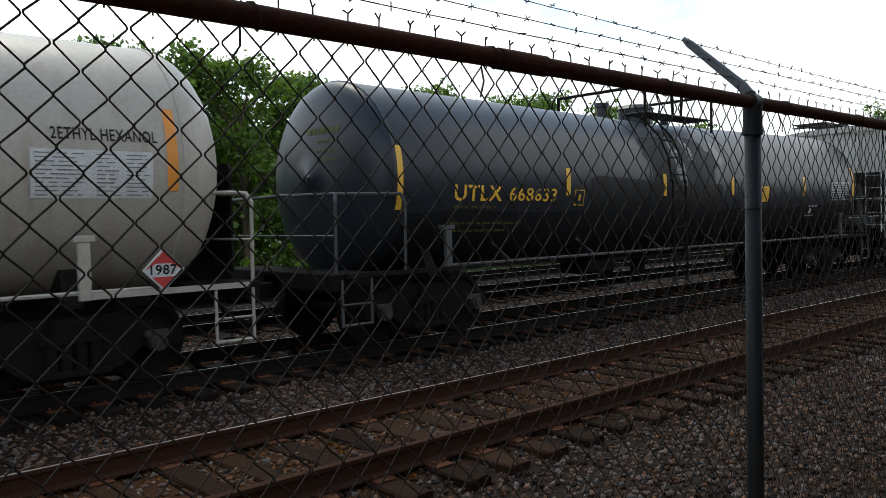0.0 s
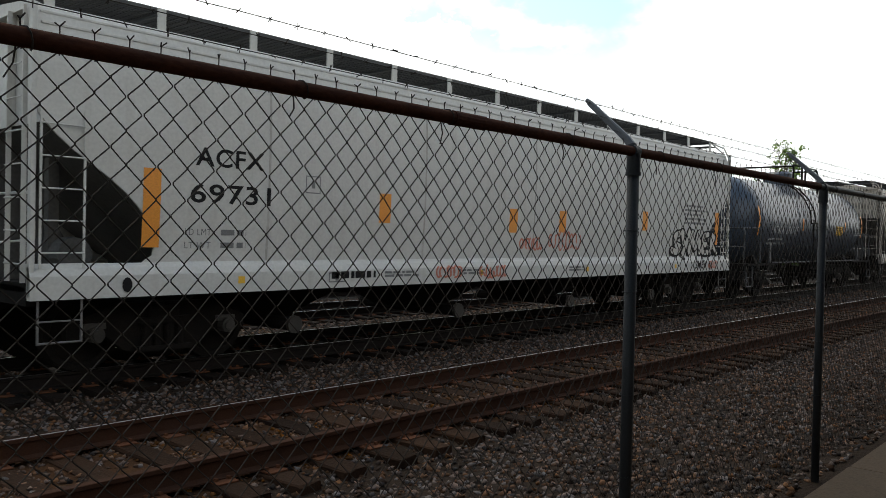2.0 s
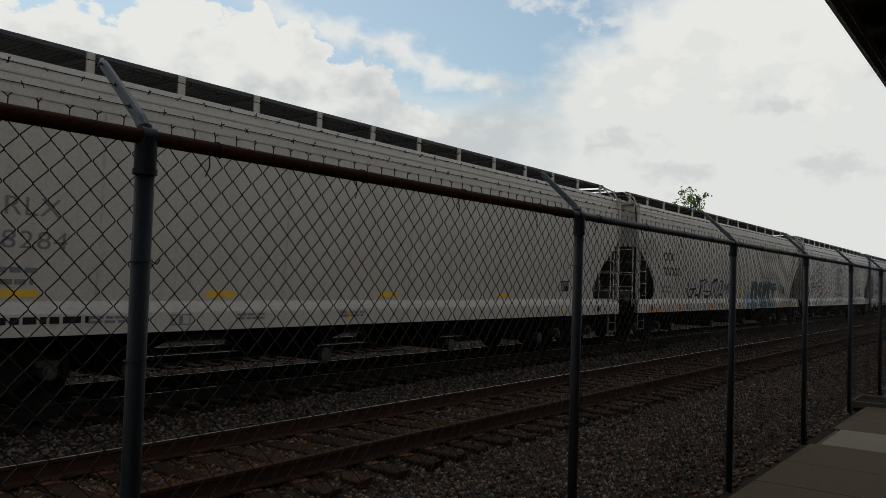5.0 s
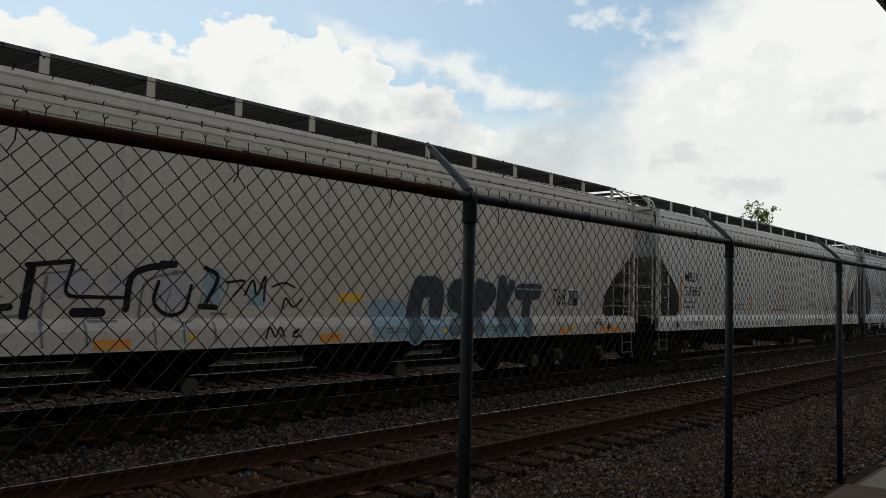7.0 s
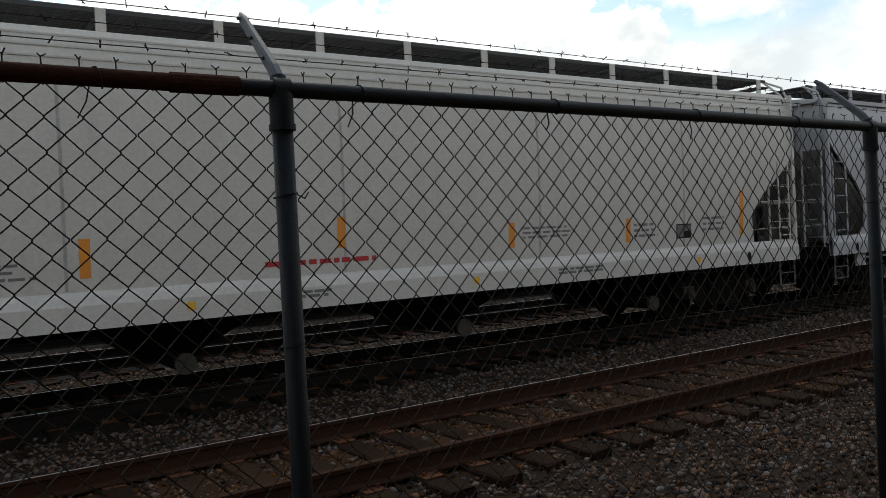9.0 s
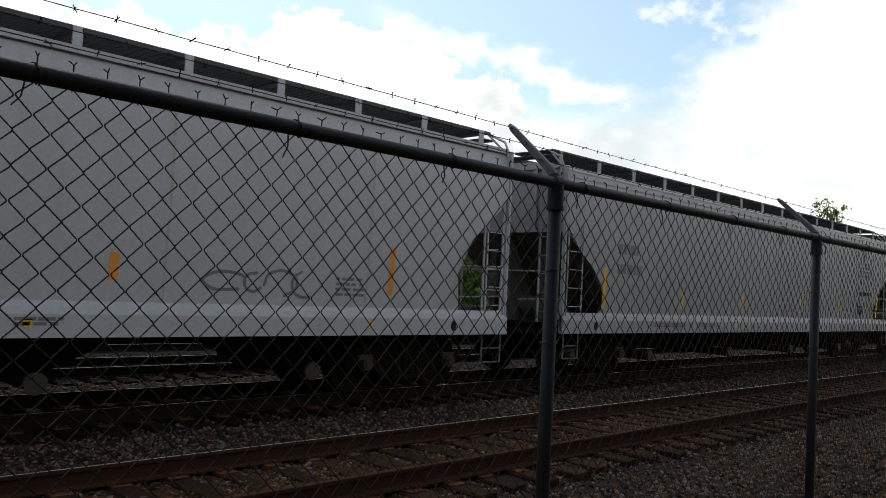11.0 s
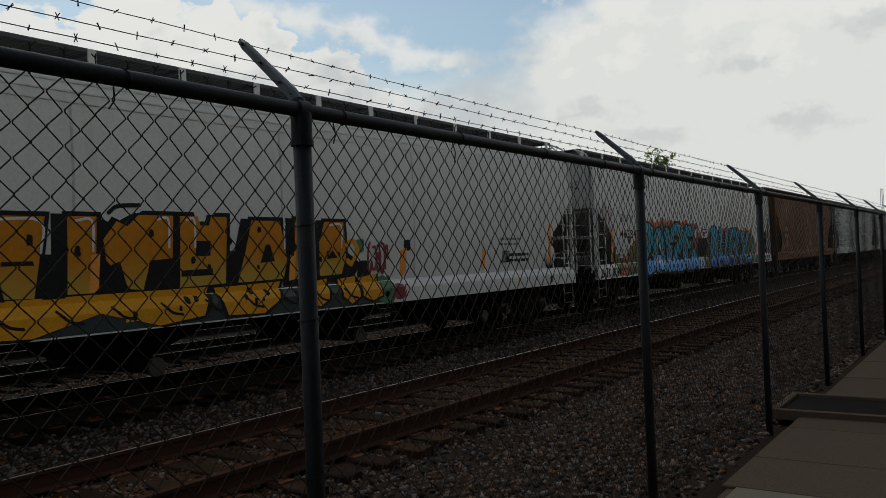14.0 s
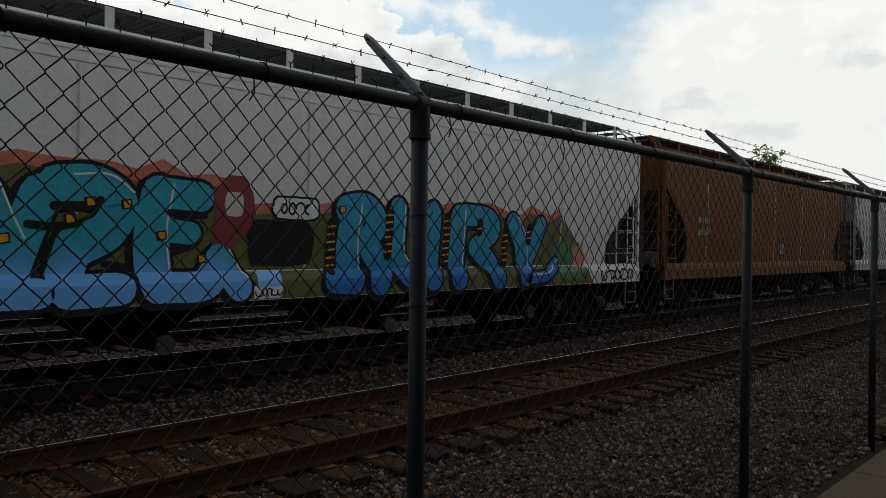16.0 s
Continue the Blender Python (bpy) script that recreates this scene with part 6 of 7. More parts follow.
def pale_hopper():
    c = hopper(95.75, 19.1, M["pale"], "pale cream-grey covered hopper car with orange reflectors", inner=M["pale"])
    p = body_y
    lettering(c, "MBLX", 1.64, 2.52, 2.22, 2.46, M["ink"], p, offset=0.01)
    lettering(c, "53365", 1.66, 2.66, 1.84, 2.08, M["ink"], p, offset=0.01)
    bars(c, 1.66, 1.66, 0.95, 2, 0.06, M["inkgrey"], p, 1, gap=1.2)
    stencil_box(c, 3.56, 3.82, 1.98, 2.2, p)
    strip(c, 1.34, 1.47, 1.46, 2.34, M["orange"], p, "reflector", "orange reflective strip")
    stripes(c, p, [(4.47, 1.45, 1.87), (6.55, 1.45, 1.86), (9.5, 1.62, 2.0), (12.2, 1.48, 1.84), (14.57, 1.45, 1.83), (17.47, 1.46, 2.24)], M["orange"])
    bars(c, 8.5, 1.47, 1.5, 1, 0.06, M["red"], p, 2)
    data_plate(c, 15.72, 16.10, 1.46, 1.70, p)
    bars(c, 12.4, 1.75, 1.1, 3, 0.03, M["inkgrey"], p, 3, gap=1.2)
    bars(c, 14.7, 1.72, 0.6, 3, 0.04, M["inkgrey"], p, 4, gap=1.2)
    bars(c, 16.4, 1.78, 0.6, 3, 0.04, M["inkgrey"], p, 6, gap=1.4)
    bars(c, 5.3, 1.62, 0.8, 3, 0.03, M["inkgrey"], p, 7, gap=1.3)
    sill_marks(c, 18.85, 6)
    CARS.append(c)


def smooth_hopper():
    c = hopper(116.03, 18.3, M["silver"], "cool grey smooth-sided covered hopper car with wedge end openings", cut=CUT_WEDGE, ribs=False, inner=M["silver"])
    p = body_y
    own = set(c.children)
    lettering(c, "DCLX 7173", 2.24, 4.14, 2.14, 2.38, M["ink"], p, offset=0.01)
    stencil_box(c, 4.55, 4.78, 2.16, 2.4, p)
    strip(c, 1.68, 1.8, 1.48, 2.38, M["orange"], p, "reflector", "orange reflective strip")
    stripes(c, p, [(4.04, 1.5, 1.9), (7.66, 1.5, 1.9), (10.02, 1.5, 1.89), (11.8, 1.55, 1.86), (15.9, 1.5, 2.2)], M["orange"])
    bars(c, 2.2, 1.80, 2.4, 2, 0.08, M["inkgrey"], p, 1, gap=1.2)
    lettering(c, "DO NOT HUMP", 5.86, 6.84, 1.15, 1.24, M["ink"], p)
    strip(c, 2.64, 2.8, 1.13, 1.25, M["red"], p, "warning_mark", "small red square mark", cuts=1)
    strip(c, 2.3, 2.6, 1.08, 1.24, M["inkgrey"], p, "plate", cuts=1)
    scribble(c, 5.3, 1.55, 0.5, 0.42, M["ink"], p, 21, 4, 0.02)
    scribble(c, 6.2, 1.5, 0.6, 0.32, M["ink"], p, 22, 4, 0.02)
    scribble(c, 13.0, 1.4, 1.6, 0.4, M["inkgrey"], p, 23, 4, 0.04)
    bars(c, 7.9, 1.78, 0.8, 4, 0.03, M["inkgrey"], p, 2, gap=1.2)
    bars(c, 14.9, 1.7, 0.6, 4, 0.04, M["inkgrey"], p, 4, gap=0.8)
    sill_marks(c, 18.5, 7)
    for x in (1.2, 3.2, 4.4):
        bm = bmesh.new()
        box(bm, x, x + 0.35, -1.5, -1.46, 0.66, 0.9)
        part("jacking_pad", bm, M["silver"], c)
    bm = bmesh.new()
    tube(bm, (1.4, -1.5, 0.82), (10.5, -1.5, 0.82), 0.02, 6)
    part("brake_rod", bm, M["silver"], c)
    for o in c.children:
        if o not in own:
            o.location.x -= 0.2
    CARS.append(c)


def grey_hopper():
    c = hopper(135.9, 18.9, M["grey"], "grey covered hopper car with faded small print")
    p = body_y
    bars(c, 15.93, 3.1, 1.4, 4, 0.06, M["inkgrey"], p, 1, gap=1.2)
    bars(c, 15.98, 2.13, 1.15, 1, 0.12, M["ink"], p, 2)
    strip(c, 17.7, 17.84, 1.37, 2.22, M["yellow"], p, "reflector", "yellow reflective strip")
    data_plate(c, 15.92, 16.36, 1.46, 1.73, p)
    bars(c, 1.8, 2.6, 1.0, 1, 0.2, M["inkgrey"], p, 3)
    bars(c, 1.8, 2.2, 1.2, 1, 0.2, M["inkgrey"], p, 4)
    stripes(c, p, [(1.4, 1.4, 2.2), (4.5, 1.45, 1.85), (7.5, 1.45, 1.85), (11.2, 1.45, 1.85), (14.2, 1.45, 1.85)], M["yellow"])
    bars(c, 16.9, 1.7, 0.7, 2, 0.05, M["inkgrey"], p, 5)
    sill_marks(c, 18.9, 8)
    CARS.append(c)


def yellow_graffiti_hopper():
    c = hopper(156.25, 19.35, M["white"], "white covered hopper car with big yellow graffiti letters", detail="reservoir")
    p = body_y
    lettering(c, "AMCX", 1.95, 3.0, 2.44, 2.68, M["ink"], p, offset=0.014)
    lettering(c, "104759", 1.92, 3.16, 2.01, 2.25, M["ink"], p, offset=0.014)
    lettering(c, "LD LMT 218900 LB 99 150 KG", 1.88, 3.36, 1.63, 1.70, M["ink"], p)
    lettering(c, "LT WT 62100 LB 30550 KG", 1.88, 3.30, 1.49, 1.56, M["ink"], p)
    stencil_box(c, 3.72, 3.98, 2.22, 2.46, p)
    strip(c, 1.28, 1.41, 1.40, 2.30, M["orange"], p, "reflector", "orange reflective strip")
    patch(c, [(2.0, 0.94), (2.34, 0.94), (2.26, 1.22), (2.1, 1.22)], M["orange"], p, "graffiti_cone")
    for k, (x, z, rr, m) in enumerate(((4.2, 1.2, 0.16, "green"), (3.75, 0.98, 0.22, "ink"), (4.4, 1.75, 0.2, "crimson"), (4.75, 1.55, 0.26, "crimson"), (4.6, 1.15, 0.22, "crimson"), (5.2, 1.9, 0.14, "ink"), (5.0, 1.65, 0.12, "green"), (5.1, 1.35, 0.2, "green"),
                                       (11.9, 1.72, 0.1, "crimson"), (12.0, 1.15, 0.34, "green"), (12.35, 1.1, 0.2, "crimson"), (12.68, 1.9, 0.14, "ink"), (11.4, 1.9, 0.16, "green"), (11.5, 1.5, 0.22, "ink"))):
        patch(c, blob(x - rr * 0.75, x + rr * 0.75, z - rr * 0.75, z + rr * 0.75, k, 20, 0.16), M[m], p, "spray_cloud", 0.006)
    scribble(c, 11.6, 1.42, 0.55, 0.55, M["crimson"], p, 51, 5, 0.05)
    scribble(c, 4.3, 1.4, 0.6, 0.5, M["crimson"], p, 52, 5, 0.05)
    scribble(c, 12.1, 0.98, 0.5, 0.24, M["crimson"], p, 53, 5, 0.03)
    patch(c, [(5.2, 1.32), (11.2, 1.34), (11.45, 1.6), (11.0, 1.86), (5.25, 1.86)], M["ink"], p, "graffiti_shadow", 0.005)
    patch(c, [(5.0, 0.94), (12.0, 0.94), (12.0, 1.36), (5.0, 1.36)], M["dark_green"], p, "graffiti_background", 0.004)
    # tall block letters: amber blocks, then their dark counters, then pale inner edges
    for q in ([(5.32, 1.40), (5.98, 1.38), (6.10, 2.28), (5.34, 2.28)], [(6.36, 1.40), (6.70, 1.40), (6.72, 2.29), (6.36, 2.29)],
              [(6.84, 1.78), (7.16, 1.42), (7.34, 1.40), (7.44, 1.76), (7.76, 1.78), (7.78, 2.32), (7.28, 2.32), (7.12, 2.18), (6.98, 2.24), (6.80, 2.02)],
              [(7.88, 1.40), (8.62, 1.42), (8.64, 2.32), (8.38, 2.32), (8.34, 2.2), (8.2, 2.2), (8.16, 2.32), (7.88, 2.32)],
              [(8.84, 1.42), (9.0, 1.42), (9.70, 1.44), (9.76, 1.72), (9.62, 2.28), (9.08, 2.28), (8.98, 1.9)],
              [(9.92, 1.42), (10.30, 1.42), (10.28, 2.30), (9.92, 2.30)], [(10.46, 1.44), (10.96, 1.46), (11.06, 1.72), (11.0, 2.28), (10.56, 2.28), (10.44, 1.96)]):
        mx, mz = sum(a for a, b in q) / len(q), sum(b for a, b in q) / len(q)
        grown = [(a + (0.06 if a > mx else -0.06), b + (0.055 if b > mz else -0.05)) for a, b in q]
        patch(c, [(a - 0.13, b - 0.03) for a, b in grown], M["ink"], p, "graffiti_shadow", 0.0065)
        patch(c, grown, M["ink"], p, "graffiti_outline", 0.0085)
        patch(c, q, M["amber_fade"], p, "graffiti_letters", 0.011)
        top = q[-2:] if q[-1][1] > q[-2][1] - 0.02 else q[3:5]
        hi = max(b for a, b in q) - 0.05
        x0_, x1_ = min(a for a, b in top), max(a for a, b in top)
        brush(c, [(x0_ + 0.1, hi), (x1_ - 0.06, hi), (x1_ - 0.05, hi - 0.35)], 0.03, M["inkwhite"], p, 0.0155, "graffiti_shine")
    for q in ([(5.30, 1.38), (5.66, 1.36), (5.60, 1.62), (5.32, 1.66)], [(5.62, 1.74), (5.98, 1.74), (5.96, 1.79), (5.62, 1.79)], [(6.06, 1.36), (6.34, 1.36), (6.24, 1.6)],
              [(7.9, 1.54), (8.4, 1.54), (8.4, 1.63), (7.9, 1.62)], [(8.12, 1.80), (8.36, 1.80), (8.36, 2.0), (8.12, 2.0)], [(9.24, 1.68), (9.52, 1.70), (9.42, 1.94), (9.34, 1.94)],
              [(6.96, 1.46), (7.12, 1.44), (7.02, 1.76), (6.9, 1.72)], [(10.6, 1.70), (10.86, 1.72), (10.74, 1.84)]):
        patch(c, q, M["ink"], p, "graffiti_counter", 0.0135)
    for x in (6.62, 9.80, 12.52):
        patch(c, [(x, 1.40), (x + 0.12, 1.42), (x + 0.14, 1.86), (x + 0.03, 1.84)], M["orange"], p, "graffiti_mark", 0.0145)
    brush(c, [(11.08, 1.92), (11.22, 1.98), (11.34, 1.82), (11.20, 1.62), (11.10, 1.66)], 0.09, M["amber"], p, 0.012, "graffiti_letters")
    brush(c, [(6.88, 2.34), (7.0, 2.42), (7.3, 2.44)], 0.05, M["ink"], p, 0.008, "graffiti_outline")
    # the heavy foot of the piece, with broken lower edges
    for q in ([(5.15, 1.12), (5.35, 1.37), (8.32, 1.39), (8.18, 1.02), (7.5, 0.95), (6.7, 1.16), (5.9, 0.95), (5.4, 0.97)], [(8.42, 1.37), (9.62, 1.40), (9.52, 1.14), (9.22, 0.97), (8.58, 0.99)],
              [(10.02, 1.34), (10.62, 1.40), (10.56, 1.08), (10.36, 0.98), (10.0, 1.12)], [(10.86, 1.38), (11.28, 1.41), (11.30, 1.08), (11.1, 0.97), (10.9, 1.1)], [(11.36, 1.38), (11.82, 1.43), (11.86, 1.06), (11.6, 0.99), (11.38, 1.08)]):
        cx, cz = sum(a for a, b in q) / len(q), sum(b for a, b in q) / len(q)
        patch(c, [(cx + (a - cx) * 1.02 + (0.04 if a > cx else -0.04), b + (0.0 if b > cz else -0.03)) for a, b in q], M["ink"], p, "graffiti_outline", 0.0075)
        patch(c, q, M["amber"], p, "graffiti_letters", 0.0115)
    rr = random.Random(6)
    for k in range(30):
        x, z = rr.uniform(5.4, 11.0), rr.choice((rr.uniform(1.06, 1.3), rr.uniform(1.5, 2.15)))
        w = rr.uniform(0.025, 0.05)
        patch(c, blob(x - w, x + w, z - w * rr.uniform(0.8, 2.0), z + w * 1.4, k, 9, 0.3), M["ink"], p, "graffiti_mark", 0.0150)
    for k in range(9):
        x = 5.5 + 0.68 * k
        brush(c, [(x, 1.22), (x + 0.14, 1.1), (x + 0.3, 1.06)], 0.035, M["ink"], p, 0.0148, "graffiti_mark")
    stripes(c, p, [(12.54, 1.38, 1.82), (15.25, 1.38, 1.8), (18.16, 1.42, 2.34)], M["orange"], 0.13)
    bars(c, 15.9, 2.0, 1.0, 2, 0.05, M["inkgrey"], p, 5, gap=1.2)
    bars(c, 16.3, 1.66, 0.9, 2, 0.06, M["ink"], p, 6, gap=1.0)
    data_plate(c, 16.0, 16.3, 1.5, 1.75, p)
    sill_marks(c, 19.35, 9)
    CARS.append(c)


def blue_graffiti_hopper():
    c = hopper(176.95, 18.9, M["white"], "white covered hopper car with blue graffiti along its whole side", inner=M["grey"])
    p = body_y
    lettering(c, "BMFX", 1.7, 2.6, 2.44, 2.66, M["inkgrey"], p)
    lettering(c, "463345", 1.69, 3.04, 2.0, 2.23, M["ink"], p, offset=0.015)
    strip(c, 1.06, 1.2, 1.36, 2.26, M["orange"], p, "reflector", "orange reflective strip")
    lettering(c, "LD LMT", 1.62, 1.98, 1.63, 1.70, M["ink"], p)
    lettering(c, "LT WT", 1.62, 1.92, 1.48, 1.55, M["ink"], p)
    scribble(c, 0.5, 2.1, 0.5, 0.9, M["crimson"], p, 31, 6, 0.022)
    end_number(c, "463345", 0.07, -1.1, -0.35, 3.32, 3.52)
    lettering(c, "LAZY", 0.2, 0.78, 0.97, 1.2, M["ink"], p, offset=0.02, name="graffiti_tag", shear=0.3)
    lettering(c, "BOLV", 0.95, 1.5, 0.98, 1.2, M["ink"], p, offset=0.03, name="graffiti_tag", shear=0.2)
    patch(c, blob(1.2, 3.4, 0.94, 1.5, 3, 24, 0.2), M["olive"], p, "spray_cloud", 0.004)
    patch(c, [(1.9, 1.3), (3.3, 1.3), (3.6, 2.2), (2.9, 2.0), (2.3, 1.7)], M["olive"], p, "spray_cloud", 0.005)
    for k, (x, z, w, h) in enumerate(((1.75, 1.05, 0.5, 0.16), (1.95, 1.24, 0.36, 0.12), (2.15, 1.45, 0.5, 0.14), (2.4, 1.62, 0.3, 0.12), (2.62, 1.82, 0.34, 0.12), (2.5, 2.02, 0.16, 0.08), (2.86, 2.0, 0.2, 0.12), (1.5, 0.99, 0.2, 0.06))):
        patch(c, blob(x - w / 2, x + w / 2, z - h / 2, z + h / 2, 80 + k, 20, 0.45), M["halo"], p, "paint_splash", 0.0056)
    patch(c, blob(2.2, 2.5, 1.86, 2.08, 95, 16, 0.3), M["olive"], p, "paint_splash", 0.006)
    patch(c, blob(1.3, 1.55, 1.42, 1.58, 96, 16, 0.3), M["olive"], p, "paint_splash", 0.006)
    r = random.Random(8)
    top, bot = [], []
    for k in range(40):
        x = 3.1 + 12.6 * k / 39
        zt = (2.50 if x < 8.4 else 2.28 if x > 9.7 else 2.16) + r.uniform(-0.06, 0.16)
        top.append((x, zt))
    patch(c, [(3.1, 1.6)] + top + [(15.7, 1.6)], M["halo"], p, "spray_cloud", 0.003, "ragged orange-red spray halo")
    patch(c, [(2.9, 0.93)] + [(x, z - 0.14) for x, z in top] + [(16.4, 1.7), (16.9, 0.93)], M["olive"], p, "graffiti_background", 0.0045)
    # first word: fat rounded letters, teal fading into light blue at the foot
    for letter in ([([(3.38, 2.02), (3.62, 2.22), (3.94, 2.14), (3.92, 1.86), (3.62, 1.58), (3.38, 1.30)], 0.40), ([(3.32, 1.12), (3.70, 1.12), (4.02, 1.20)], 0.34)],
                   [([(4.40, 1.16), (4.38, 1.70), (4.52, 2.06), (4.78, 2.08), (4.98, 1.76), (5.04, 1.14)], 0.34)],
                   [([(5.36, 2.14), (5.50, 1.80), (5.62, 1.56)], 0.34), ([(5.92, 2.14), (5.74, 1.66), (5.58, 1.16)], 0.36), ([(5.36, 1.10), (5.90, 1.10)], 0.28)],
                   [([(6.10, 2.24), (6.50, 2.26), (6.78, 2.08), (6.66, 1.78), (6.30, 1.58)], 0.38), ([(6.28, 1.60), (6.16, 1.16)], 0.36), ([(6.20, 1.10), (6.78, 1.12)], 0.32)],
                   [([(7.26, 2.20), (7.18, 1.66), (7.24, 1.16)], 0.40), ([(7.34, 2.22), (7.80, 2.20)], 0.32), ([(7.30, 1.80), (7.68, 1.76)], 0.24), ([(7.34, 1.12), (7.86, 1.14), (8.06, 1.40)], 0.32)],
                   [([(8.08, 1.46), (8.26, 1.20), (8.34, 1.10)], 0.32)]):
        fat_letter(c, [(q, w * 1.14) for q, w in letter], M["teal_fade"], p, 0.045)
    patch(c, blob(4.40, 5.06, 0.98, 1.52, 71, 20, 0.06), M["ink"], p, "graffiti_outline", 0.0175)
    patch(c, blob(4.44, 5.02, 1.01, 1.48, 71, 20, 0.06), M["sky_blue"], p, "graffiti_patch", 0.0190)
    brush(c, [(4.52, 1.34), (4.74, 1.26), (4.96, 1.34)], 0.10, M["inkwhite"], p, 0.0200, "graffiti_patch")
    brush(c, [(4.74, 1.78), (4.80, 1.66)], 0.09, M["inkwhite"], p, 0.0175, "graffiti_patch")
    # dark slots with amber panes between the letters
    for pts, w in (([(6.06, 2.02), (6.46, 2.04), (6.56, 2.10)], 0.10), ([(5.80, 1.82), (6.05, 1.80), (6.30, 1.84)], 0.09), ([(7.40, 2.0), (7.86, 1.98)], 0.09), ([(7.46, 1.52), (7.66, 1.58)], 0.06), ([(6.62, 1.40), (6.88, 1.36)], 0.08)):
        brush(c, pts, w, M["ink"], p, 0.0185, "graffiti_outline")
    # second word: slimmer and bluer
    for letter in ([([(10.28, 2.10), (10.22, 1.60), (10.26, 1.16)], 0.36), ([(10.16, 2.16), (10.54, 2.20), (10.78, 1.98), (10.62, 1.68), (10.86, 1.34), (10.80, 1.10)], 0.32), ([(9.92, 1.14), (10.20, 1.12)], 0.28)],
                   [([(11.22, 2.20), (11.22, 1.50), (11.46, 1.18), (11.78, 1.16)], 0.30), ([(12.02, 2.18), (12.0, 1.62), (12.0, 1.12)], 0.30)],
                   [([(12.66, 2.14), (12.64, 1.60), (12.64, 1.12)], 0.32), ([(12.80, 2.18), (13.42, 2.14), (13.60, 1.92), (13.12, 1.64)], 0.28), ([(13.20, 1.60), (13.56, 1.34), (13.72, 1.10)], 0.30)],
                   [([(14.18, 2.08), (14.44, 1.70), (14.54, 1.12)], 0.30), ([(15.04, 2.06), (14.82, 1.66), (14.62, 1.36)], 0.28)],
                   [([(14.66, 1.08), (15.20, 1.12), (15.60, 1.36)], 0.16)]):
        fat_letter(c, [(q, w * 1.26) for q, w in letter], M["blue_fade"], p, 0.045)
    patch(c, [(9.0, 0.95), (9.68, 0.95), (9.66, 1.30), (9.04, 1.30)], M["olive"], p, "graffiti_patch", 0.0065)
    patch(c, [(8.62, 1.08), (9.0, 1.08), (9.0, 1.30), (8.62, 1.30)], M["sky_blue"], p, "graffiti_patch", 0.0065)
    patch(c, [(8.56, 0.94), (9.02, 0.94), (9.02, 1.10), (8.56, 1.10)], M["inkwhite"], p, "graffiti_patch", 0.0065)
    scribble(c, 8.6, 0.95, 0.4, 0.13, M["ink"], lambda z: p(z) - 0.002, 63, 5, 0.02)
    for x, z0, z1 in ((11.02, 1.5, 2.12), (11.62, 1.42, 2.16), (12.34, 1.34, 2.10), (13.20, 1.90, 2.05), (13.94, 1.36, 1.96), (14.66, 1.76, 2.0), (9.88, 1.3, 1.95)):
        brush(c, [(x, z0), (x + 0.02, z1)], 0.17, M["ink"], p, 0.0178, "graffiti_outline")
        k = 0
        while z0 + 0.05 + 0.11 * k < z1:
            z = z0 + 0.05 + 0.11 * k
            brush(c, [(x - 0.06, z), (x + 0.07, z + 0.012)], 0.03, M["amber"], p, 0.0195, "graffiti_mark")
            k += 1
    for k in range(30):
        x = 3.2 + 11.8 * k / 29 + r.uniform(-0.15, 0.15)
        if 8.0 < x < 9.7 or x > 10.4:
            continue
        z = r.choice((1.42, 1.62, 1.84, 2.04)) + r.uniform(-0.05, 0.05)
        patch(c, [(x, z), (x + 0.13, z + 0.02), (x + 0.12, z + 0.13), (x - 0.01, z + 0.11)], M["ink"], p, "graffiti_block", 0.0195)
        patch(c, [(x + 0.03, z + 0.02), (x + 0.11, z + 0.035), (x + 0.1, z + 0.11), (x + 0.02, z + 0.1)], M["amber"], p, "graffiti_block", 0.0215)
    patch(c, [(7.95, 1.3), (8.15, 1.25), (8.3, 1.6), (8.62, 1.95), (8.56, 2.3), (8.42, 2.5), (8.2, 2.5), (8.05, 2.3), (7.88, 2.32), (8.02, 2.0), (7.98, 1.7)], M["crimson"], p, "graffiti_patch", 0.013)
    patch(c, blob(8.14, 8.42, 1.98, 2.3, 10, 14, 0.05), M["cream"], p, "graffiti_patch", 0.016)
    patch(c, blob(8.45, 9.62, 1.34, 1.98, 11, 22, 0.12), M["ink"], p, "graffiti_patch", 0.013)
    patch(c, blob(8.84, 9.68, 1.95, 2.3, 12, 22, 0.06), M["ink"], p, "graffiti_outline", 0.014)
    patch(c, blob(8.87, 9.65, 1.98, 2.27, 12, 22, 0.06), M["inkwhite"], p, "graffiti_patch", 0.016)
    scribble(c, 8.98, 2.03, 0.55, 0.18, M["ink"], lambda z: p(z) - 0.012, 40, 4, 0.03)
    patch(c, blob(15.4, 16.6, 0.94, 1.8, 13, 22, 0.3), M["green"], p, "spray_cloud", 0.006)
    patch(c, blob(16.2, 16.7, 1.2, 1.75, 14, 18, 0.4), M["redfade"], p, "spray_cloud", 0.007)
    scribble(c, 17.2, 0.97, 1.4, 0.24, M["ink"], p, 41, 5, 0.04)
    CARS.append(c)


def brown_hopper():
    c = hopper(197.1, 14.9, M["brown"], "rusty brown covered hopper car", cut=CUT_WEDGE, ribs=False)
    p = body_y
    strip(c, 8.0, 8.35, 1.55, 1.85, M["inkgrey"], p, "data_plate", "small grey data plate")
    bars(c, 1.9, 2.4, 1.0, 2, 0.16, M["inkgrey"], p, 1, gap=0.9)
    CARS.append(c)


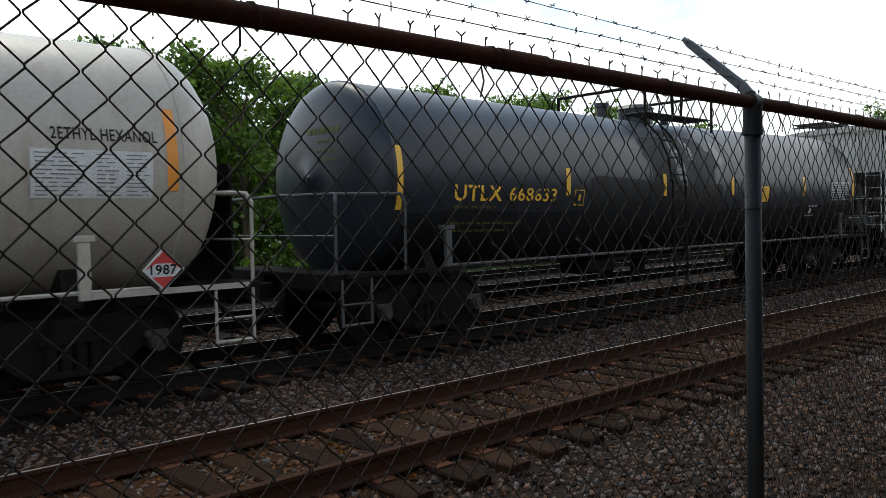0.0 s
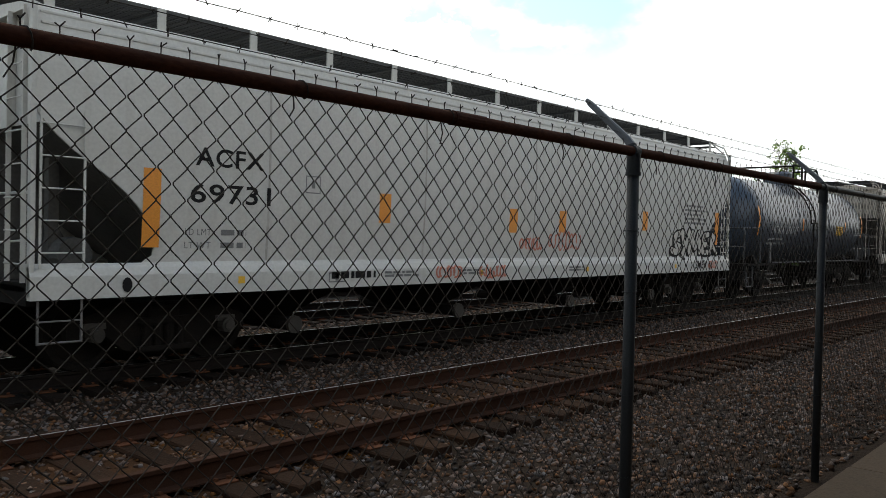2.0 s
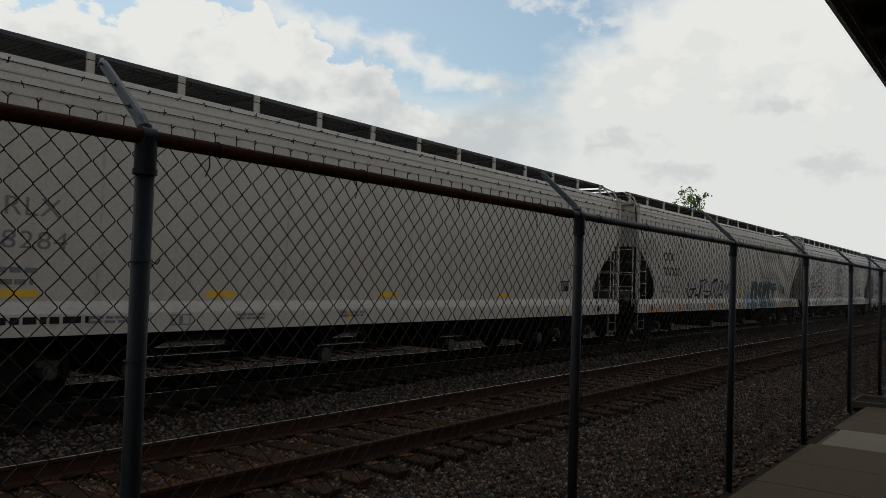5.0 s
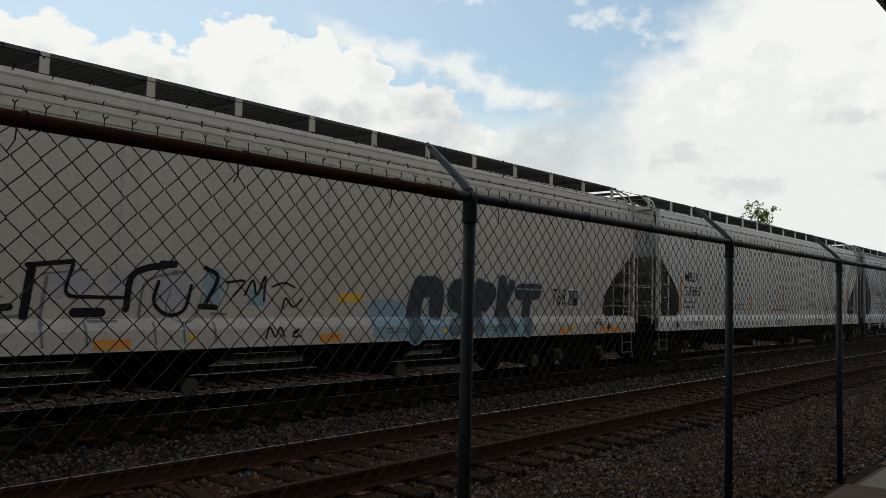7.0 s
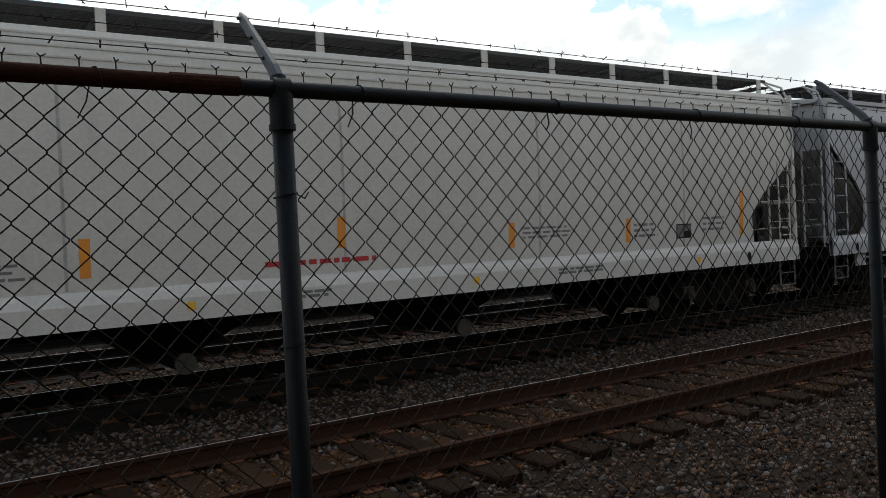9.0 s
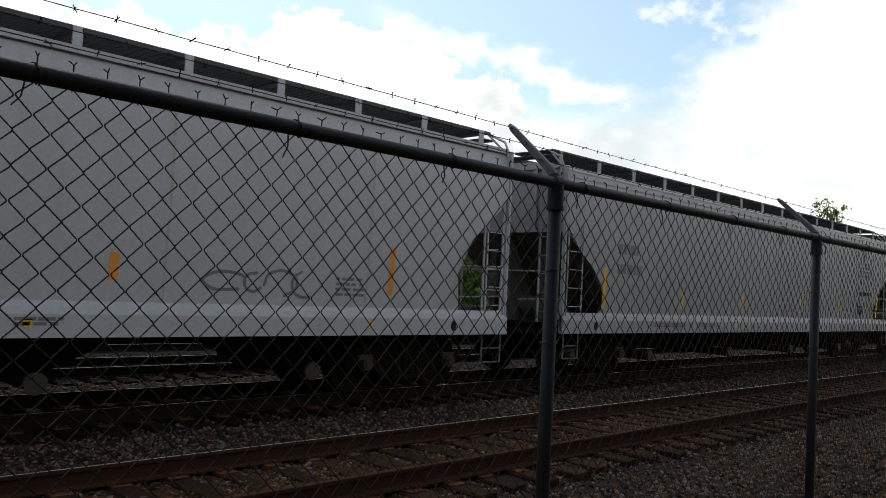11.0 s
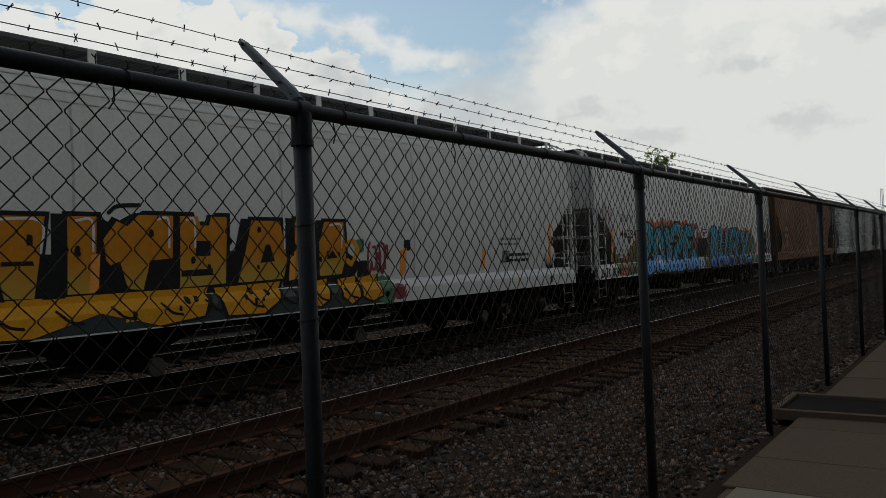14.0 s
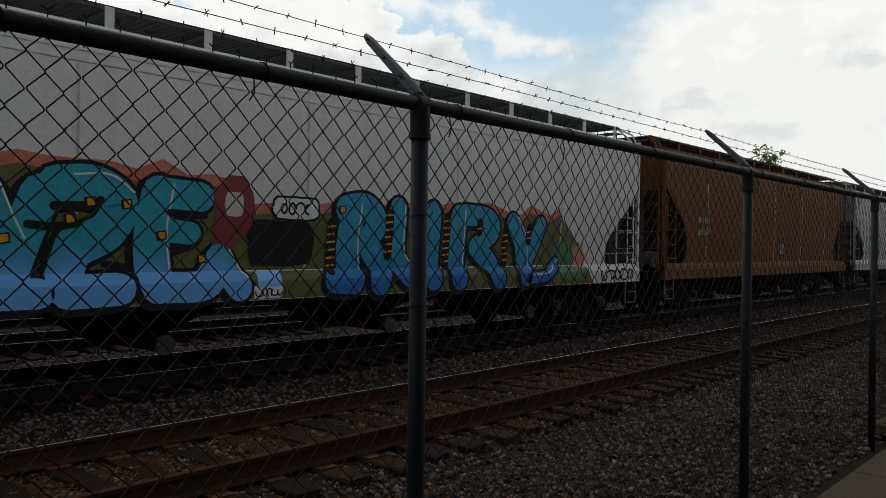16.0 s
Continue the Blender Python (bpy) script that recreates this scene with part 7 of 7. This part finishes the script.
beige_tank()
slate_tank()
first_hopper()
short_tank()
cream_hopper()
tagged_cream_hopper()
pale_hopper()
smooth_hopper()
grey_hopper()
yellow_graffiti_hopper()
blue_graffiti_hopper()
brown_hopper()
x = 213.3
for m, lab in (("grey", "grey"), ("grey", "grey"), ("pale", "pale grey"), ("brown", "brown"), ("grey", "grey")):
    CARS.append(hopper(x, 18.5, M[m], lab + " weathered covered hopper car far down the train", turning=False, detail=False))
    x += 19.8


# ---- trees and distance ----
def leaf_cloud(n, spread, size, r):
    """Bent two-facet leaves scattered through clumps."""
    c = spread(n)
    d = r.normal(0, 1, (n, 3))
    d /= np.linalg.norm(d, axis=1)[:, None]
    e = np.cross(d, r.normal(0, 1, (n, 3)))
    e /= np.linalg.norm(e, axis=1)[:, None]
    s = size * r.uniform(0.6, 1.4, n)[:, None]
    nn = np.cross(d, e)
    v = np.stack([c - d * s, c + e * s * 0.55 + nn * s * 0.15, c + d * s, c - e * s * 0.55 + nn * s * 0.15], 1)
    f = np.arange(n)[:, None] * 4 + np.array([[0, 1, 2, 3]])
    tri = np.concatenate([f[:, [0, 1, 2]], f[:, [0, 2, 3]]], 0)
    return v.reshape(-1, 3), tri


def tree(x, y, h, w, seed, label, leaves=5000, base=0.25, size=0.11, sparse=False):
    r = np.random.default_rng(seed)
    root = new("tree")
    root.location = (x, y, float(ground_z(y)) - 0.05)
    tagged(root, label, "tree", group="trees behind the tracks")
    bm = bmesh.new()
    lean = r.normal(0, 0.15, 2)
    pts = [Vector((lean[0] * k / 5, lean[1] * k / 5, h * 0.72 * k / 5)) for k in range(6)]
    tr = 0.022 * h
    for k in range(5):
        tube(bm, pts[k], pts[k + 1], tr * (1 - 0.16 * k), 8, tr * (1 - 0.16 * (k + 1)), caps=False)
    tips = []
    nl = 16 if not sparse else 20
    for k in range(nl):
        t = base + (0.95 - base) * (k + 0.5) / nl
        a = r.uniform(0, 6.28)
        p0 = pts[0].lerp(pts[-1], min(t / 0.72 * 0.8, 1.0))
        reach = w * (0.45 + 0.65 * math.sin(math.pi * min(1, (t - base) / (1 - base) * 0.9 + 0.12))) * r.uniform(0.6, 1.1)
        p1 = Vector((p0.x + reach * math.cos(a), p0.y + reach * math.sin(a), h * (t + 0.06) + r.uniform(-0.2, 0.3)))
        pm = p0.lerp(p1, 0.5) + Vector((0, 0, -0.15))
        tube(bm, p0, pm, tr * 0.34, 5, tr * 0.22, caps=False)
        tube(bm, pm, p1, tr * 0.22, 5, tr * 0.06, caps=False)
        tips += [p1, pm.lerp(p1, 0.5)]
        for q in range(2):
            p2 = p1 + Vector(r.normal(0, 0.28 * w, 3)) * (1 if not sparse else 1.2)
            tube(bm, pm.lerp(p1, 0.6), p2, tr * 0.12, 4, tr * 0.04, caps=False)
            tips.append(p2)
    tips.append(pts[-1] + Vector((0, 0, h * 0.24)))
    part("trunk", bm, M["bark"], root)
    T = np.array([list(t) for t in tips])

    def spread(n):
        k = r.integers(0, len(T), n)
        g = r.normal(0, 1, (n, 3)) * np.array([0.19, 0.19, 0.15]) * w * (1 if not sparse else 0.7)
        c = T[k] + g
        c[:, 2] = np.minimum(c[:, 2], h + r.normal(0, 0.03 * h, n))
        c[:, 2] = np.maximum(c[:, 2], h * base * 0.6)
        return c
    v, f = leaf_cloud(leaves, spread, size, r)
    fast_mesh("crown", v, f, M["leaf"], root)
    return root


def bushes():
    r = np.random.default_rng(12)
    n = 130000
    c = np.stack([r.uniform(-30, 120, n), r.normal(27.5, 2.0, n), np.zeros(n)], 1)
    top = 4.7 + 1.0 * np.sin(c[:, 0] * 0.9) + 0.9 * np.sin(c[:, 0] * 0.37 + 2) + 0.6 * np.sin(c[:, 0] * 2.3 + c[:, 1])
    c[:, 2] = -0.5 + np.maximum(top, 0.8) * r.uniform(0, 1, n) ** 0.8
    v, f = leaf_cloud(n, lambda k: c, 0.2, r)
    o = fast_mesh("undergrowth", v, f, M["leaf"])
    tagged(o, "dense green undergrowth along the far side of the tracks", "bushes", kind="stuff")
    n = 26000
    c = np.stack([r.uniform(-15, 60, n), r.uniform(18.5, 26, n), np.full(n, -0.44)], 1)
    h = r.uniform(0.06, 0.3, n)
    a = np.stack([c + r.normal(0, 0.02, (n, 3)), c + np.array([0.03, 0, 0]), c + np.stack([r.normal(0, 0.05, n), r.normal(0, 0.05, n), h], 1)], 1)
    o = fast_mesh("grass", a.reshape(-1, 3), np.arange(3 * n).reshape(-1, 3), M["grass"])
    tagged(o, "rough green grass beyond the tracks", "grass", kind="stuff")


for k, (x, y, h, w) in enumerate(((7.4, 24.5, 7.9, 1.5), (11.7, 24.2, 7.8, 1.5), (13.9, 24.4, 7.7, 1.4), (20.9, 24.6, 7.9, 1.5), (25.6, 24.5, 7.9, 1.6), (28.4, 25.0, 8.0, 1.3), (35.6, 24.6, 8.1, 1.9), (3.2, 26, 7.0, 1.5), (10.4, 25.4, 8.0, 1.5), (44.0, 25.5, 7.6, 1.9), (60, 27, 7.6, 2.4))):
    tree(x, y, h, w, 40 + k, "leafy green roadside tree with an uneven crown", 7000 if 10 < x < 15 else 5000)
tree(180, 61.2, 23.6, 3.2, 77, "tall sparse tree rising above the train far away", 1400, 0.5, 0.32, True)
bushes()


def far_woods():
    r = np.random.default_rng(3)
    n = 16000
    c = np.stack([r.uniform(250, 1100, n), r.uniform(-60, 120, n), np.zeros(n)], 1)
    c[:, 2] = (6 + 3 * np.sin(c[:, 0] * 0.05) + 2.5 * np.sin(c[:, 1] * 0.21)) * r.uniform(0.05, 1, n) ** 0.7
    keep = np.abs(c[:, 1] - 6) > 14
    c = c[keep]
    v, f = leaf_cloud(len(c), lambda k: c, 1.5, r)
    o = fast_mesh("far_woods", v, f, M["leaf"])
    tagged(o, "low dark green woods in the distance", "woods", kind="stuff")
    root = new("radio_mast")
    root.location = (580, 60, -0.4)
    tagged(root, "slender grey lattice radio mast in the distance", "mast")
    bm = bmesh.new()
    for a in range(3):
        g = a * 2.094
        tube(bm, (1.1 * math.cos(g), 1.1 * math.sin(g), 0), (0.9 * math.cos(g), 0.9 * math.sin(g), 35), 0.14, 4)
    for k in range(18):
        for a in range(3):
            g, e = a * 2.094, (a + 1) * 2.094
            tube(bm, (math.cos(g), math.sin(g), k * 1.95), (math.cos(e), math.sin(e), k * 1.95 + 1.9), 0.07, 3)
    part("lattice", bm, M["mastgrey"], root)


far_woods()


def garden_shed():
    root = new("garden_shed")
    root.location = (15.9, 23.4, -0.48)
    tagged(root, "small pale shed with a light blue roof among the bushes", "shed")
    bm = bmesh.new()
    box(bm, -1.1, 1.1, -0.8, 0.8, 0, 1.25)
    part("wall", bm, M["shade_grey"], root)
    bm = bmesh.new()
    sheet(bm, [(-1.25, -0.95, 1.2), (1.25, -0.95, 1.2), (1.25, 0, 1.75), (-1.25, 0, 1.75)], 0.05, (0, 0, 1))
    sheet(bm, [(-1.25, 0, 1.75), (1.25, 0, 1.75), (1.25, 0.95, 1.2), (-1.25, 0.95, 1.2)], 0.05, (0, 0, 1))
    part("roof", bm, M["ice"], root, "light blue roof")


garden_shed()

build_track(TRACK_NEAR, "track_near", "rusty little-used railway track on wooden ties", (-9.0, 40.0))
build_track(TRACK_TRAIN, "track_train", "railway track under the passing train", (-9.0, 24.0), steel=M["oily_shade_rail"])
build_track(TRACK_FAR, "track_far", "third railway track behind the train", (0.0, 16.0), steel=M["oily_shade_rail"])
build_track(TRACK_LAST, "track_last", "fourth railway track along the grass", (-10.0, -10.0), steel=M["oily_shade_rail"])
build_stones()


def motions():
    for c in CARS:
        x0 = c.location.x
        walk(c, [(t, pose(x0 - SPEED * t - slip, TRACK_TRAIN, 0)) for t, slip in ((0, 0), (0.5, 0), (1, 0), (1.5, 0), (2, 0.20), (2.5, 0), (3, 0), (4, 0), (8, 0), (12, 0), (16, 0))])
    turn = math.degrees(SPEED / 0.457) / FPS
    for w, x in WHEELSETS:
        walk(w, [(k / FPS, pose(x, 0, 0.457, 0, -turn * k, 0)) for k in range(0, 481)])


motions()
